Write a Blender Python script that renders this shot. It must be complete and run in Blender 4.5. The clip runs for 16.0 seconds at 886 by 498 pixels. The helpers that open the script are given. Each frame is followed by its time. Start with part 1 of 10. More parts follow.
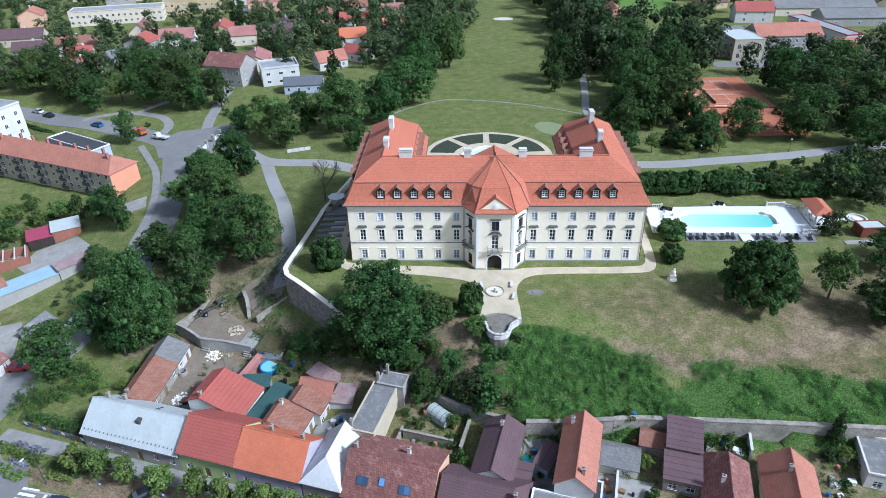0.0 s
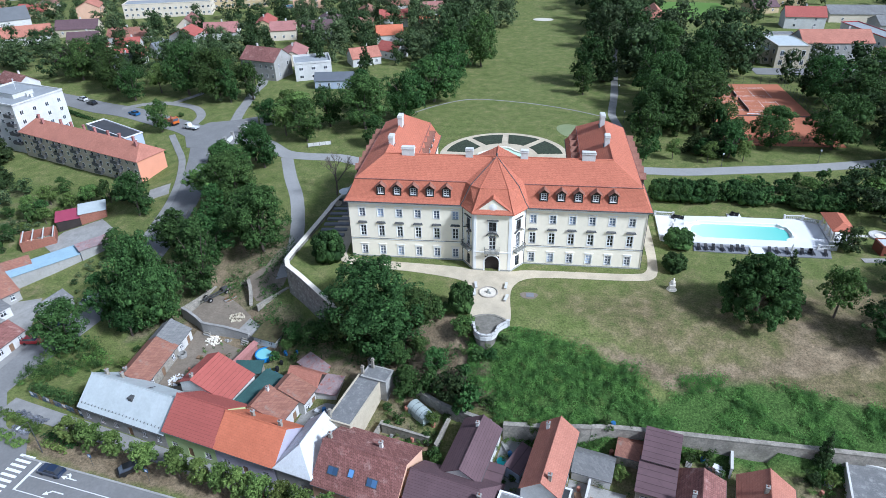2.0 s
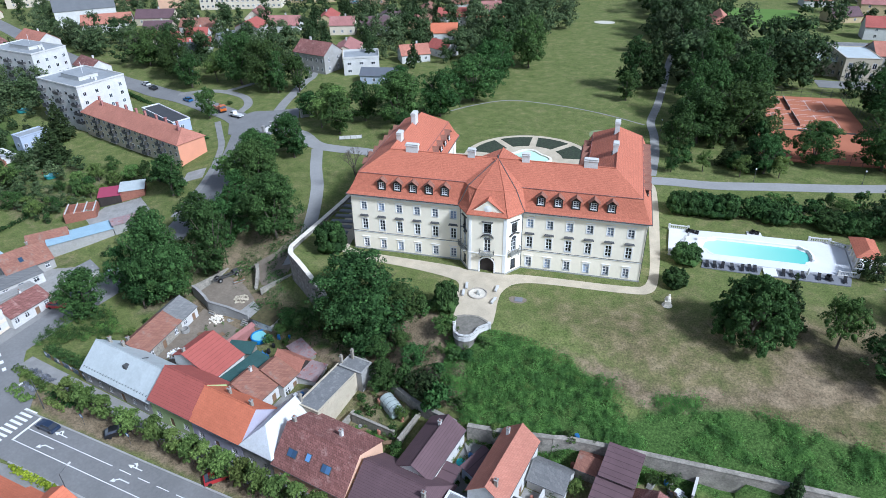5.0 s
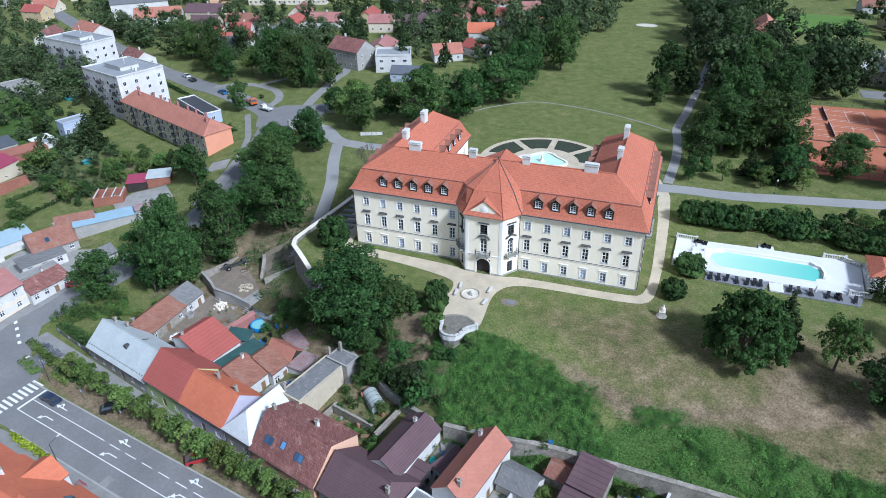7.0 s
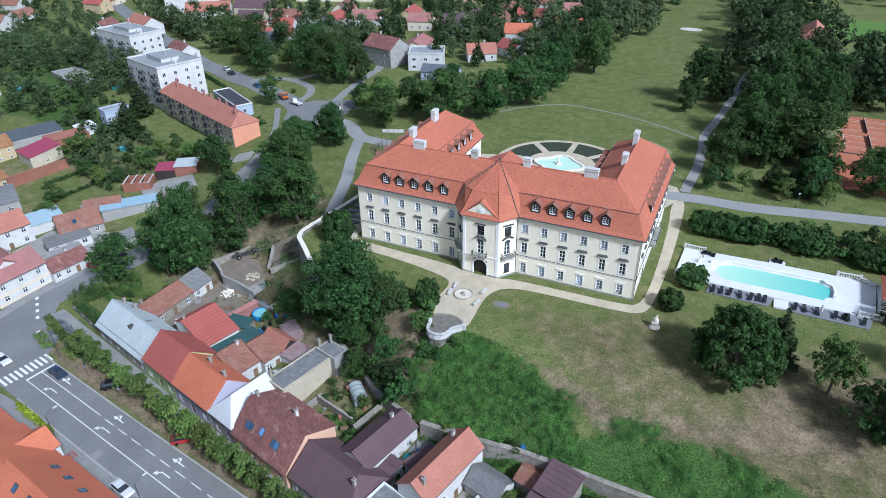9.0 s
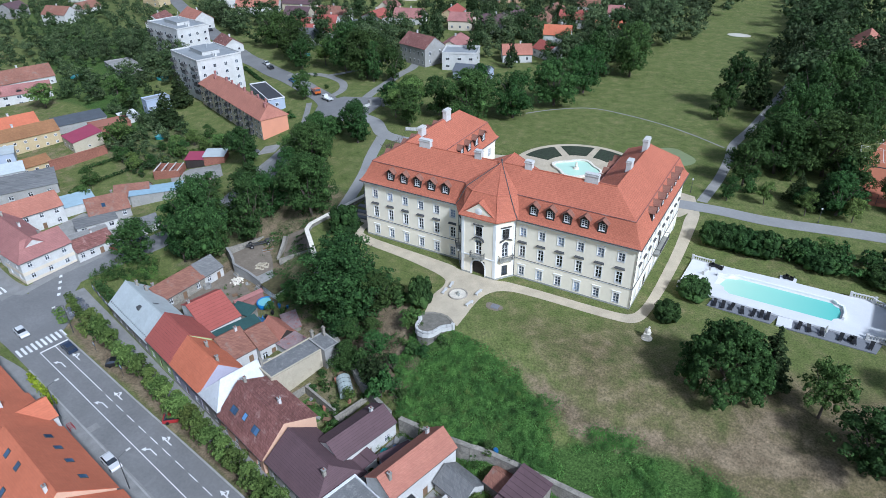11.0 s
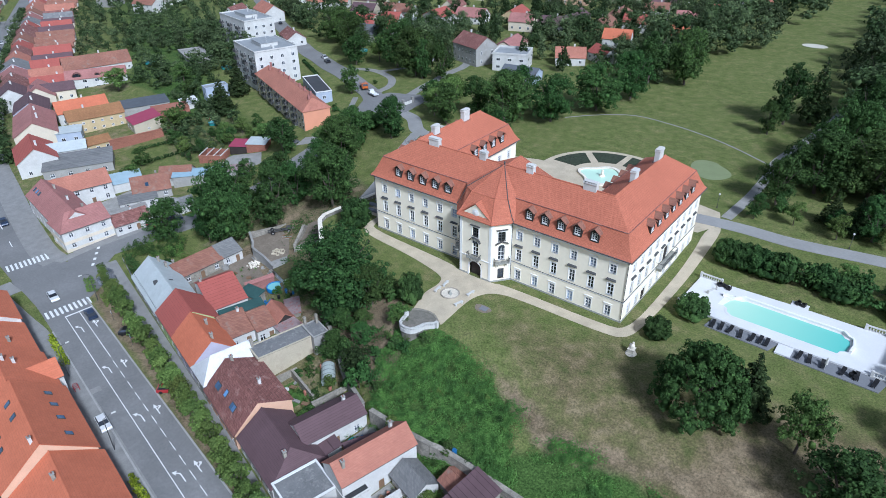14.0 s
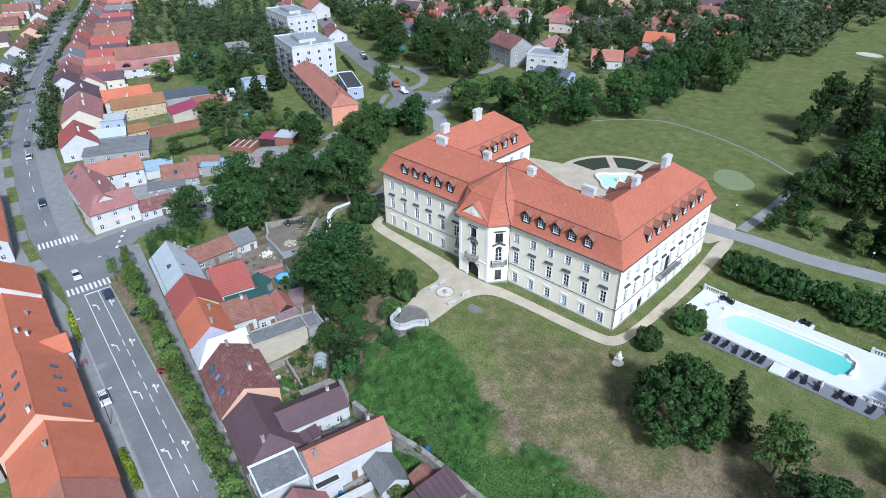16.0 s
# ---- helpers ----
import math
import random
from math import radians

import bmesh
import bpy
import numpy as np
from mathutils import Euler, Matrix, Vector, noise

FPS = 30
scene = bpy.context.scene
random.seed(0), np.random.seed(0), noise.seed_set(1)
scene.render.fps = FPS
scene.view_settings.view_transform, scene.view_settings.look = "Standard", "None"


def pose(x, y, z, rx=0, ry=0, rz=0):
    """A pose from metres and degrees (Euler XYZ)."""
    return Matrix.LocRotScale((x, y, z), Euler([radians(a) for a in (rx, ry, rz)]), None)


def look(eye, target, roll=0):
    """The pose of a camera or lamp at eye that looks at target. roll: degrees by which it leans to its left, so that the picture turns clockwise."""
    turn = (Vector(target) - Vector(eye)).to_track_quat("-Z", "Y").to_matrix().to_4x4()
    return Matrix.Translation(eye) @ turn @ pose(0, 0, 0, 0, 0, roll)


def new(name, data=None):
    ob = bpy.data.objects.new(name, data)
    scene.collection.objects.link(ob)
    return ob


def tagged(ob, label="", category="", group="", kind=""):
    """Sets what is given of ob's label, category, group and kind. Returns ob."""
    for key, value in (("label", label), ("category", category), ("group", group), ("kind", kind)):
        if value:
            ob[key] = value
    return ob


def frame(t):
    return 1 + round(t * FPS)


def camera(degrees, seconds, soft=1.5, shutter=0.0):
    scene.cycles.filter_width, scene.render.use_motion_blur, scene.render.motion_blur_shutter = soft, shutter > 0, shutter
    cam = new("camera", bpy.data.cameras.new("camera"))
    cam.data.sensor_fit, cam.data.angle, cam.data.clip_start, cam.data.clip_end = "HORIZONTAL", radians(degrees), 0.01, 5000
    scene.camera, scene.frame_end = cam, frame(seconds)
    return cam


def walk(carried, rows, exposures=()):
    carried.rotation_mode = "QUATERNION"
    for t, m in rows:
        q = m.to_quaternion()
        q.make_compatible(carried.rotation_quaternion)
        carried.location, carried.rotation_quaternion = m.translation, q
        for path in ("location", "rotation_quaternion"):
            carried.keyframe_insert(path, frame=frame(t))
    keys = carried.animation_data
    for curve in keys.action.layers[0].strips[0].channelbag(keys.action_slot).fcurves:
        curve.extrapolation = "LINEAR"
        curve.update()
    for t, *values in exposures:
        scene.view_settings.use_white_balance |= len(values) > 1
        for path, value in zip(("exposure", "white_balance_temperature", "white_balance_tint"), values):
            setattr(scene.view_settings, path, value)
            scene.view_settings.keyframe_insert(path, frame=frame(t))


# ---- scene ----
cam = camera(69.0, 16.0, soft=0.5)
# seconds, eye (x, y, z), turn (rx, ry, rz): an arc flown round the palace at one height
PATH = [
    (0.0, -5.70, -115.31, 72.41, 58.94, 1.06, 1.86),
    (0.5, -3.10, -115.33, 72.41, 58.93, 1.04, 3.15),
    (1.0, -0.50, -115.29, 72.39, 58.95, 1.02, 4.42),
    (1.5, 2.09, -115.17, 72.41, 58.94, 1.01, 5.69),
    (2.0, 4.71, -114.98, 72.40, 58.94, 0.99, 6.95),
    (2.5, 7.32, -114.71, 72.41, 58.94, 0.97, 8.22),
    (3.0, 9.94, -114.41, 72.40, 58.95, 0.96, 9.49),
    (3.5, 12.55, -114.02, 72.41, 58.95, 0.96, 10.78),
    (4.0, 15.16, -113.60, 72.41, 58.95, 0.95, 12.06),
    (6.5, 28.02, -110.62, 72.41, 58.96, 0.86, 18.45),
    (7.0, 30.55, -109.83, 72.43, 58.96, 0.86, 19.73),
    (7.5, 33.04, -108.99, 72.45, 58.97, 0.83, 21.01),
    (8.0, 35.55, -108.07, 72.42, 58.99, 0.81, 22.31),
    (8.5, 38.00, -107.14, 72.42, 58.99, 0.80, 23.62),
    (9.0, 40.44, -106.13, 72.42, 58.97, 0.79, 24.92),
    (11.5, 52.21, -100.33, 72.38, 59.02, 0.69, 31.51),
    (12.0, 54.47, -99.02, 72.38, 59.02, 0.68, 32.78),
    (12.5, 56.69, -97.68, 72.37, 59.02, 0.66, 34.12),
    (13.0, 58.89, -96.28, 72.38, 59.04, 0.66, 35.41),
    (13.5, 61.07, -94.83, 72.39, 59.04, 0.62, 36.76),
    (14.0, 63.23, -93.31, 72.37, 59.05, 0.62, 38.12),
    (14.5, 65.32, -91.76, 72.41, 59.04, 0.61, 39.44),
    (15.0, 67.39, -90.19, 72.41, 59.03, 0.59, 40.74),
    (15.5, 69.43, -88.55, 72.43, 59.03, 0.58, 42.08),
    (16.0, 71.42, -86.87, 72.47, 59.02, 0.56, 43.39),
]
walk(cam, [(t, pose(x, y, z, rx, ry, rz)) for t, x, y, z, rx, ry, rz in PATH],
     [(0.0, 0.58, 5200, 9), (4.0, 0.54, 5200, 9), (8.0, 0.38, 5200, 9), (12.0, 0.24, 5200, 9), (14.0, 0.24, 5200, 9), (16.0, 0.40, 5200, 9)])

# ---- light: bright, thinly clouded sky and a soft low-contrast sun in the east ----
SUN_AZ, SUN_EL = 115.0, 42.0   # degrees clockwise from +y (north), degrees up
world = bpy.data.worlds.new("sky")
scene.world = world
world.use_nodes = True
wn, wl = world.node_tree.nodes, world.node_tree.links
sky = wn.new("ShaderNodeTexSky")
sky.sky_type = 'NISHITA'
sky.sun_disc = False
sky.sun_elevation, sky.sun_rotation = radians(SUN_EL), radians(SUN_AZ)
sky.dust_density, sky.air_density = 1.5, 1.0
haze = wn.new("ShaderNodeHueSaturation")
haze.inputs["Saturation"].default_value = 0.45
wl.new(sky.outputs[0], haze.inputs["Color"])
wl.new(haze.outputs[0], wn["Background"].inputs["Color"])
wn["Background"].inputs["Strength"].default_value = 0.094
sun = new("sun", bpy.data.lights.new("sun", 'SUN'))
sun.data.energy, sun.data.angle, sun.data.color = 3.65, radians(8), (1.0, 0.965, 0.92)
sun.matrix_world = look((300 * math.sin(radians(SUN_AZ)), 300 * math.cos(radians(SUN_AZ)), 300 * math.tan(radians(SUN_EL))), (0, 0, 0))

# ---- materials ----
def nodes_of(name):
    m = bpy.data.materials.new(name)
    m.use_nodes = True
    n, l = m.node_tree.nodes, m.node_tree.links
    return m, n, l, n["Principled BSDF"]


def ramp(n, stops):
    r = n.new("ShaderNodeValToRGB")
    e = r.color_ramp.elements
    while len(e) < len(stops):
        e.new(0.5)
    for k, (p, c) in zip(e, stops):
        k.position, k.color = p, (*c, 1)
    return r


def noise_tex(n, l, vec, scale, detail=4.0, rough=0.6):
    t = n.new("ShaderNodeTexNoise")
    t.inputs["Scale"].default_value = scale
    t.inputs["Detail"].default_value = detail
    t.inputs["Roughness"].default_value = rough
    l.new(vec, t.inputs["Vector"])
    return t


def stretched(n, l, vec, k):
    m = n.new("ShaderNodeMapping")
    m.inputs["Scale"].default_value = k
    l.new(vec, m.inputs["Vector"])
    return m.outputs[0]


def shade(c, k):
    return tuple(min(1.0, v * k) for v in c)


def blend(n, l, kind, fac, a, b):
    m = n.new("ShaderNodeMix")
    m.data_type, m.blend_type = 'RGBA', kind
    for sock, v in ((m.inputs[0], fac), (m.inputs[6], a), (m.inputs[7], b)):
        if isinstance(v, (int, float)):
            sock.default_value = v
        elif isinstance(v, tuple):
            sock.default_value = (*v, 1)
        else:
            l.new(v, sock)
    return m.outputs[2]


def plain(name, col, rough=0.8, metal=0.0, vary=0.15, coarse=0.35, fine=4.0, bump=0.0, stain=None, world_pos=False, spec=0.3):
    """A surface of one paint or material, with broad stains and fine grain."""
    m, n, l, b = nodes_of(name)
    if world_pos:
        vec = n.new("ShaderNodeNewGeometry").outputs["Position"]
    else:
        vec = n.new("ShaderNodeTexCoord").outputs["Object"]
    big, small = noise_tex(n, l, vec, coarse, 5), noise_tex(n, l, vec, fine, 3)
    r1 = ramp(n, [(0.3, shade(col, 1 - vary)), (0.7, shade(col, 1 + vary * 0.6))])
    r2 = ramp(n, [(0.3, (1 - vary,) * 3), (0.7, (1, 1, 1))])
    l.new(big.outputs[0], r1.inputs[0])
    l.new(small.outputs[0], r2.inputs[0])
    c = blend(n, l, 'MULTIPLY', 1.0, r1.outputs[0], r2.outputs[0])
    if stain:
        r3 = ramp(n, [(0.52, (0, 0, 0)), (0.68, (1, 1, 1))])
        l.new(noise_tex(n, l, vec, coarse * 2.3, 8, 0.7).outputs[0], r3.inputs[0])
        c = blend(n, l, 'MIX', r3.outputs[0], c, stain)
    l.new(c, b.inputs["Base Color"])
    b.inputs["Roughness"].default_value, b.inputs["Metallic"].default_value = rough, metal
    b.inputs["Specular IOR Level"].default_value = spec
    if bump:
        bp = n.new("ShaderNodeBump")
        bp.inputs["Strength"].default_value, bp.inputs["Distance"].default_value = bump, 0.05
        l.new(small.outputs[0], bp.inputs["Height"])
        l.new(bp.outputs[0], b.inputs["Normal"])
    return m


def tiled(name, col, alt, w=0.25, h=0.32, moss=None, moss_at=0.62, rough=0.75, bump=0.4, seam=0.7, broad=0.12, worn=0.25):
    """Roof tiles: courses of small tiles with shade differences, weathered in broad patches."""
    m, n, l, b = nodes_of(name)
    tc = n.new("ShaderNodeTexCoord").outputs["Object"]
    sp = n.new("ShaderNodeSeparateXYZ")
    l.new(tc, sp.inputs[0])
    ad = n.new("ShaderNodeMath")
    l.new(sp.outputs[0], ad.inputs[0])
    l.new(sp.outputs[1], ad.inputs[1])
    k = n.new("ShaderNodeMath")
    k.operation = 'MULTIPLY'
    k.inputs[1].default_value = 1.5
    l.new(sp.outputs[2], k.inputs[0])
    cb = n.new("ShaderNodeCombineXYZ")
    l.new(ad.outputs[0], cb.inputs[0])
    l.new(k.outputs[0], cb.inputs[1])
    br = n.new("ShaderNodeTexBrick")
    br.inputs["Scale"].default_value = 1.0
    br.inputs["Brick Width"].default_value, br.inputs["Row Height"].default_value = w, h
    br.inputs["Mortar Size"].default_value = 0.025
    br.inputs["Mortar Smooth"].default_value = 0.4
    br.inputs["Color1"].default_value, br.inputs["Color2"].default_value = (*col, 1), (*alt, 1)
    br.inputs["Mortar"].default_value = (*shade(col, seam), 1)
    l.new(cb.outputs[0], br.inputs["Vector"])
    r = ramp(n, [(0.35, (1 - worn,) * 3), (0.65, (1.0, 1.0, 1.0))])
    l.new(noise_tex(n, l, tc, broad, 6, 0.65).outputs[0], r.inputs[0])
    c = blend(n, l, 'MULTIPLY', 1.0, br.outputs[0], r.outputs[0])
    r4 = ramp(n, [(0.35, (0.92, 0.92, 0.92)), (0.7, (1.04, 1.03, 1.02))])
    l.new(noise_tex(n, l, tc, 1.7, 4, 0.7).outputs[0], r4.inputs[0])
    c = blend(n, l, 'MULTIPLY', 1.0, c, r4.outputs[0])
    if moss:
        r3 = ramp(n, [(moss_at, (0, 0, 0)), (moss_at + 0.12, (0.85, 0.85, 0.85))])
        l.new(noise_tex(n, l, tc, 0.45, 8, 0.72).outputs[0], r3.inputs[0])
        c = blend(n, l, 'MIX', r3.outputs[0], c, moss)
    l.new(c, b.inputs["Base Color"])
    b.inputs["Roughness"].default_value = rough
    b.inputs["Specular IOR Level"].default_value = 0.25
    bp = n.new("ShaderNodeBump")
    bp.inputs["Strength"].default_value, bp.inputs["Distance"].default_value = bump, 0.04
    bp.invert = True
    l.new(br.outputs["Fac"], bp.inputs["Height"])
    l.new(bp.outputs[0], b.inputs["Normal"])
    return m


def glassy(name, col=(0.03, 0.035, 0.045), rough=0.06):
    """A window pane over a dark room."""
    m, n, l, b = nodes_of(name)
    oi = n.new("ShaderNodeObjectInfo")
    r = ramp(n, [(0.0, shade(col, 0.5)), (0.6, col), (1.0, shade(col, 3.0))])
    l.new(oi.outputs["Random"], r.inputs[0])
    l.new(r.outputs[0], b.inputs["Base Color"])
    b.inputs["Roughness"].default_value = rough
    b.inputs["Specular IOR Level"].default_value = 0.9
    return m


def leafy(name, dark, light, hue=0.03, trans=0.15):
    """Foliage: every leaf clump and every plant has a shade of its own; light comes through a little."""
    m, n, l, b = nodes_of(name)
    g, oi = n.new("ShaderNodeNewGeometry"), n.new("ShaderNodeObjectInfo")
    r = ramp(n, [(0.0, dark), (0.75, light), (1.0, shade(light, 1.35))])
    l.new(g.outputs["Random Per Island"], r.inputs[0])
    hs = n.new("ShaderNodeHueSaturation")
    mr = n.new("ShaderNodeMapRange")
    mr.inputs[3].default_value, mr.inputs[4].default_value = 0.5 - hue * 0.6, 0.5 + hue * 0.9
    l.new(oi.outputs["Random"], mr.inputs[0])
    l.new(mr.outputs[0], hs.inputs["Hue"])
    mv = n.new("ShaderNodeMapRange")
    mv.inputs[3].default_value, mv.inputs[4].default_value = 0.75, 1.3
    ml = n.new("ShaderNodeMath")
    ml.operation = 'MULTIPLY'
    ml.inputs[1].default_value = 7.31
    fr = n.new("ShaderNodeMath")
    fr.operation = 'FRACT'
    l.new(oi.outputs["Random"], ml.inputs[0])
    l.new(ml.outputs[0], fr.inputs[0])
    l.new(fr.outputs[0], mv.inputs[0])
    l.new(mv.outputs[0], hs.inputs["Value"])
    nz = noise_tex(n, l, n.new("ShaderNodeTexCoord").outputs["Object"], 0.55, 3, 0.6)
    rn = ramp(n, [(0.34, (0.55, 0.58, 0.58)), (0.66, (1.28, 1.24, 1.12))])
    l.new(nz.outputs[0], rn.inputs[0])
    l.new(blend(n, l, 'MULTIPLY', 1.0, r.outputs[0], rn.outputs[0]), hs.inputs["Color"])
    l.new(hs.outputs[0], b.inputs["Base Color"])
    b.inputs["Roughness"].default_value, b.inputs["Specular IOR Level"].default_value = 0.75, 0.1
    tr = n.new("ShaderNodeBsdfTranslucent")
    l.new(hs.outputs[0], tr.inputs[0])
    mx = n.new("ShaderNodeMixShader")
    mx.inputs[0].default_value = trans
    l.new(b.outputs[0], mx.inputs[1])
    l.new(tr.outputs[0], mx.inputs[2])
    l.new(mx.outputs[0], n["Material Output"].inputs[0])
    return m


def ground_mat():
    """Grass, parched grass, weeds and bare soil; the share of each lies in the sheet's attributes."""
    m, n, l, b = nodes_of("ground_cover")
    pos = n.new("ShaderNodeNewGeometry").outputs["Position"]

    def share(name):
        a = n.new("ShaderNodeAttribute")
        a.attribute_name = name
        return a.outputs["Fac"]

    big, mid, fine = noise_tex(n, l, pos, 0.045, 6, 0.6), noise_tex(n, l, pos, 0.33, 6, 0.65), noise_tex(n, l, pos, 3.0, 5, 0.7)
    g = ramp(n, [(0.3, (0.098, 0.130, 0.038)), (0.5, (0.138, 0.160, 0.056)), (0.72, (0.202, 0.196, 0.088))])
    l.new(mid.outputs[0], g.inputs[0])
    d = ramp(n, [(0.28, (0.074, 0.086, 0.034)), (0.45, (0.135, 0.118, 0.062)), (0.56, (0.185, 0.150, 0.088)), (0.74, (0.265, 0.215, 0.138))])
    l.new(mid.outputs[0], d.inputs[0])
    s = ramp(n, [(0.3, (0.125, 0.095, 0.062)), (0.7, (0.275, 0.215, 0.148))])
    l.new(mid.outputs[0], s.inputs[0])
    w = ramp(n, [(0.3, (0.040, 0.080, 0.020)), (0.7, (0.082, 0.138, 0.038))])
    l.new(fine.outputs[0], w.inputs[0])

    def masked(attr, lo=0.35, hi=0.65, k=0.55):
        a = n.new("ShaderNodeMath")
        a.operation = 'MULTIPLY_ADD'
        a.inputs[1].default_value = k
        l.new(big.outputs[0], a.inputs[0])
        l.new(share(attr), a.inputs[2])
        a2 = n.new("ShaderNodeMath")
        a2.operation = 'MULTIPLY_ADD'
        a2.inputs[1].default_value = 0.55
        l.new(mid.outputs[0], a2.inputs[0])
        l.new(a.outputs[0], a2.inputs[2])
        mr = n.new("ShaderNodeMapRange")
        mr.inputs[1].default_value, mr.inputs[2].default_value = lo + 0.55, hi + 0.55
        l.new(a2.outputs[0], mr.inputs[0])
        return mr.outputs[0]

    streak = noise_tex(n, l, stretched(n, l, pos, (0.6, 1.0, 1.0)), 0.8, 6, 0.72)
    st_ = ramp(n, [(0.32, (0.84, 0.86, 0.84)), (0.68, (1.12, 1.10, 1.07))])
    l.new(streak.outputs[0], st_.inputs[0])
    c = blend(n, l, 'MIX', masked("dry", 0.46, 0.88, 0.85), g.outputs[0], d.outputs[0])
    c = blend(n, l, 'MIX', masked("weed"), c, w.outputs[0])
    c = blend(n, l, 'MIX', masked("soil"), c, s.outputs[0])
    f = ramp(n, [(0.30, (0.45, 0.48, 0.46)), (0.70, (1.4, 1.37, 1.32))])
    l.new(fine.outputs[0], f.inputs[0])
    c = blend(n, l, 'MULTIPLY', 1.0, c, f.outputs[0])
    c = blend(n, l, 'MULTIPLY', 1.0, c, st_.outputs[0])
    l.new(c, b.inputs["Base Color"])
    b.inputs["Roughness"].default_value, b.inputs["Specular IOR Level"].default_value = 0.95, 0.1
    bp = n.new("ShaderNodeBump")
    bp.inputs["Strength"].default_value, bp.inputs["Distance"].default_value = 0.6, 0.15
    l.new(fine.outputs[0], bp.inputs["Height"])
    l.new(bp.outputs[0], b.inputs["Normal"])
    return m


GROUND = ground_mat()
ASPHALT = plain("asphalt", (0.215, 0.213, 0.210), 0.9, vary=0.18, coarse=0.10, fine=2.0, world_pos=True, stain=(0.170, 0.168, 0.166))
ASPHALT_DARK = plain("park_asphalt", (0.30, 0.296, 0.287), 0.9, vary=0.12, coarse=0.2, fine=2.0, world_pos=True)
PAVING = plain("grey_paving", (0.265, 0.26, 0.25), 0.9, vary=0.16, coarse=0.5, fine=5.0, world_pos=True)
CONCRETE = plain("concrete", (0.33, 0.32, 0.30), 0.9, vary=0.2, coarse=0.4, fine=5, stain=(0.22, 0.21, 0.19))
KERB = plain("kerb_stone", (0.36, 0.355, 0.34), 0.9, vary=0.15)
GRAVEL = plain("sand_gravel", (0.53, 0.455, 0.335), 0.95, vary=0.18, coarse=0.3, fine=6.0, world_pos=True)
LINE = plain("road_paint", (0.75, 0.75, 0.74), 0.7, vary=0.12, fine=6)
PLASTER = plain("cream_plaster", (0.88, 0.80, 0.64), 0.85, vary=0.05, coarse=0.15, fine=1.5)
TRIM = plain("white_plaster", (0.80, 0.79, 0.76), 0.8, vary=0.05)
PLINTH = plain("stone_plinth", (0.36, 0.36, 0.32), 0.9, vary=0.2, coarse=1.0)
ROOF = tiled("clay_tiles", (0.53, 0.180, 0.108), (0.46, 0.150, 0.090), broad=0.07, worn=0.13, seam=0.62, bump=0.35)
ROOF_ORANGE = tiled("bright_orange_tiles", (0.56, 0.178, 0.096), (0.53, 0.165, 0.088), 0.9, 0.4, broad=0.15, worn=0.14, seam=0.8)
ROOF_RED = tiled("red_tiles", (0.37, 0.105, 0.085), (0.355, 0.10, 0.08), 90.0, 0.48, broad=0.15, worn=0.12, seam=0.6, bump=0.6)
ROOF_OLD = tiled("weathered_tiles", (0.34, 0.165, 0.115), (0.25, 0.115, 0.085), 0.28, 0.38, moss=(0.22, 0.18, 0.15), moss_at=0.55)
ROOF_BROWN = tiled("brown_red_tiles", (0.31, 0.145, 0.125), (0.20, 0.088, 0.075), 0.36, 0.42, moss=(0.38, 0.25, 0.22), moss_at=0.56, seam=0.4)
ROOF_PURPLE = tiled("dark_brown_tiles", (0.135, 0.084, 0.092), (0.122, 0.076, 0.084), 90.0, 0.36, broad=0.3, worn=0.15, seam=0.6)
ROOF_ROSE = tiled("faded_rose_tiles", (0.41, 0.195, 0.175), (0.37, 0.17, 0.155), 0.3, 0.35, broad=0.2, worn=0.2)
ROOF_GREY = plain("grey_roof_felt", (0.19, 0.19, 0.19), 0.85, vary=0.2, coarse=0.4, stain=(0.28, 0.28, 0.27))
ROOF_SLATE = tiled("old_grey_shingles", (0.25, 0.25, 0.245), (0.18, 0.18, 0.18), 0.4, 0.4, moss=(0.22, 0.2, 0.16), moss_at=0.62)
ROOF_METAL = plain("pale_sheet_metal", (0.50, 0.54, 0.54), 0.6, 0.1, vary=0.10, coarse=0.3, fine=2, stain=(0.42, 0.45, 0.45))
ROOF_WHITE = plain("white_sheet_metal", (0.60, 0.61, 0.62), 0.5, 0.1, vary=0.1, coarse=0.5, stain=(0.48, 0.48, 0.47))
ROOF_RUST = plain("rusty_sheet_metal", (0.33, 0.25, 0.25), 0.7, vary=0.2, coarse=0.5, stain=(0.30, 0.09, 0.06))
ROOF_TEAL = plain("dark_teal_sheeting", (0.045, 0.10, 0.095), 0.7, vary=0.2, coarse=0.4)
ROOF_MAGENTA = plain("magenta_sheet_roof", (0.32, 0.055, 0.10), 0.6, vary=0.1)
LEAD = plain("dark_flashing", (0.10, 0.10, 0.10), 0.6, 0.3, vary=0.15)
DARKWOOD = plain("dark_stained_wood", (0.045, 0.036, 0.032), 0.7, vary=0.25)
WOOD = plain("weathered_wood", (0.24, 0.15, 0.09), 0.8, vary=0.25, coarse=0.8)
WHITE = plain("white_paint", (0.70, 0.70, 0.70), 0.6, vary=0.05)
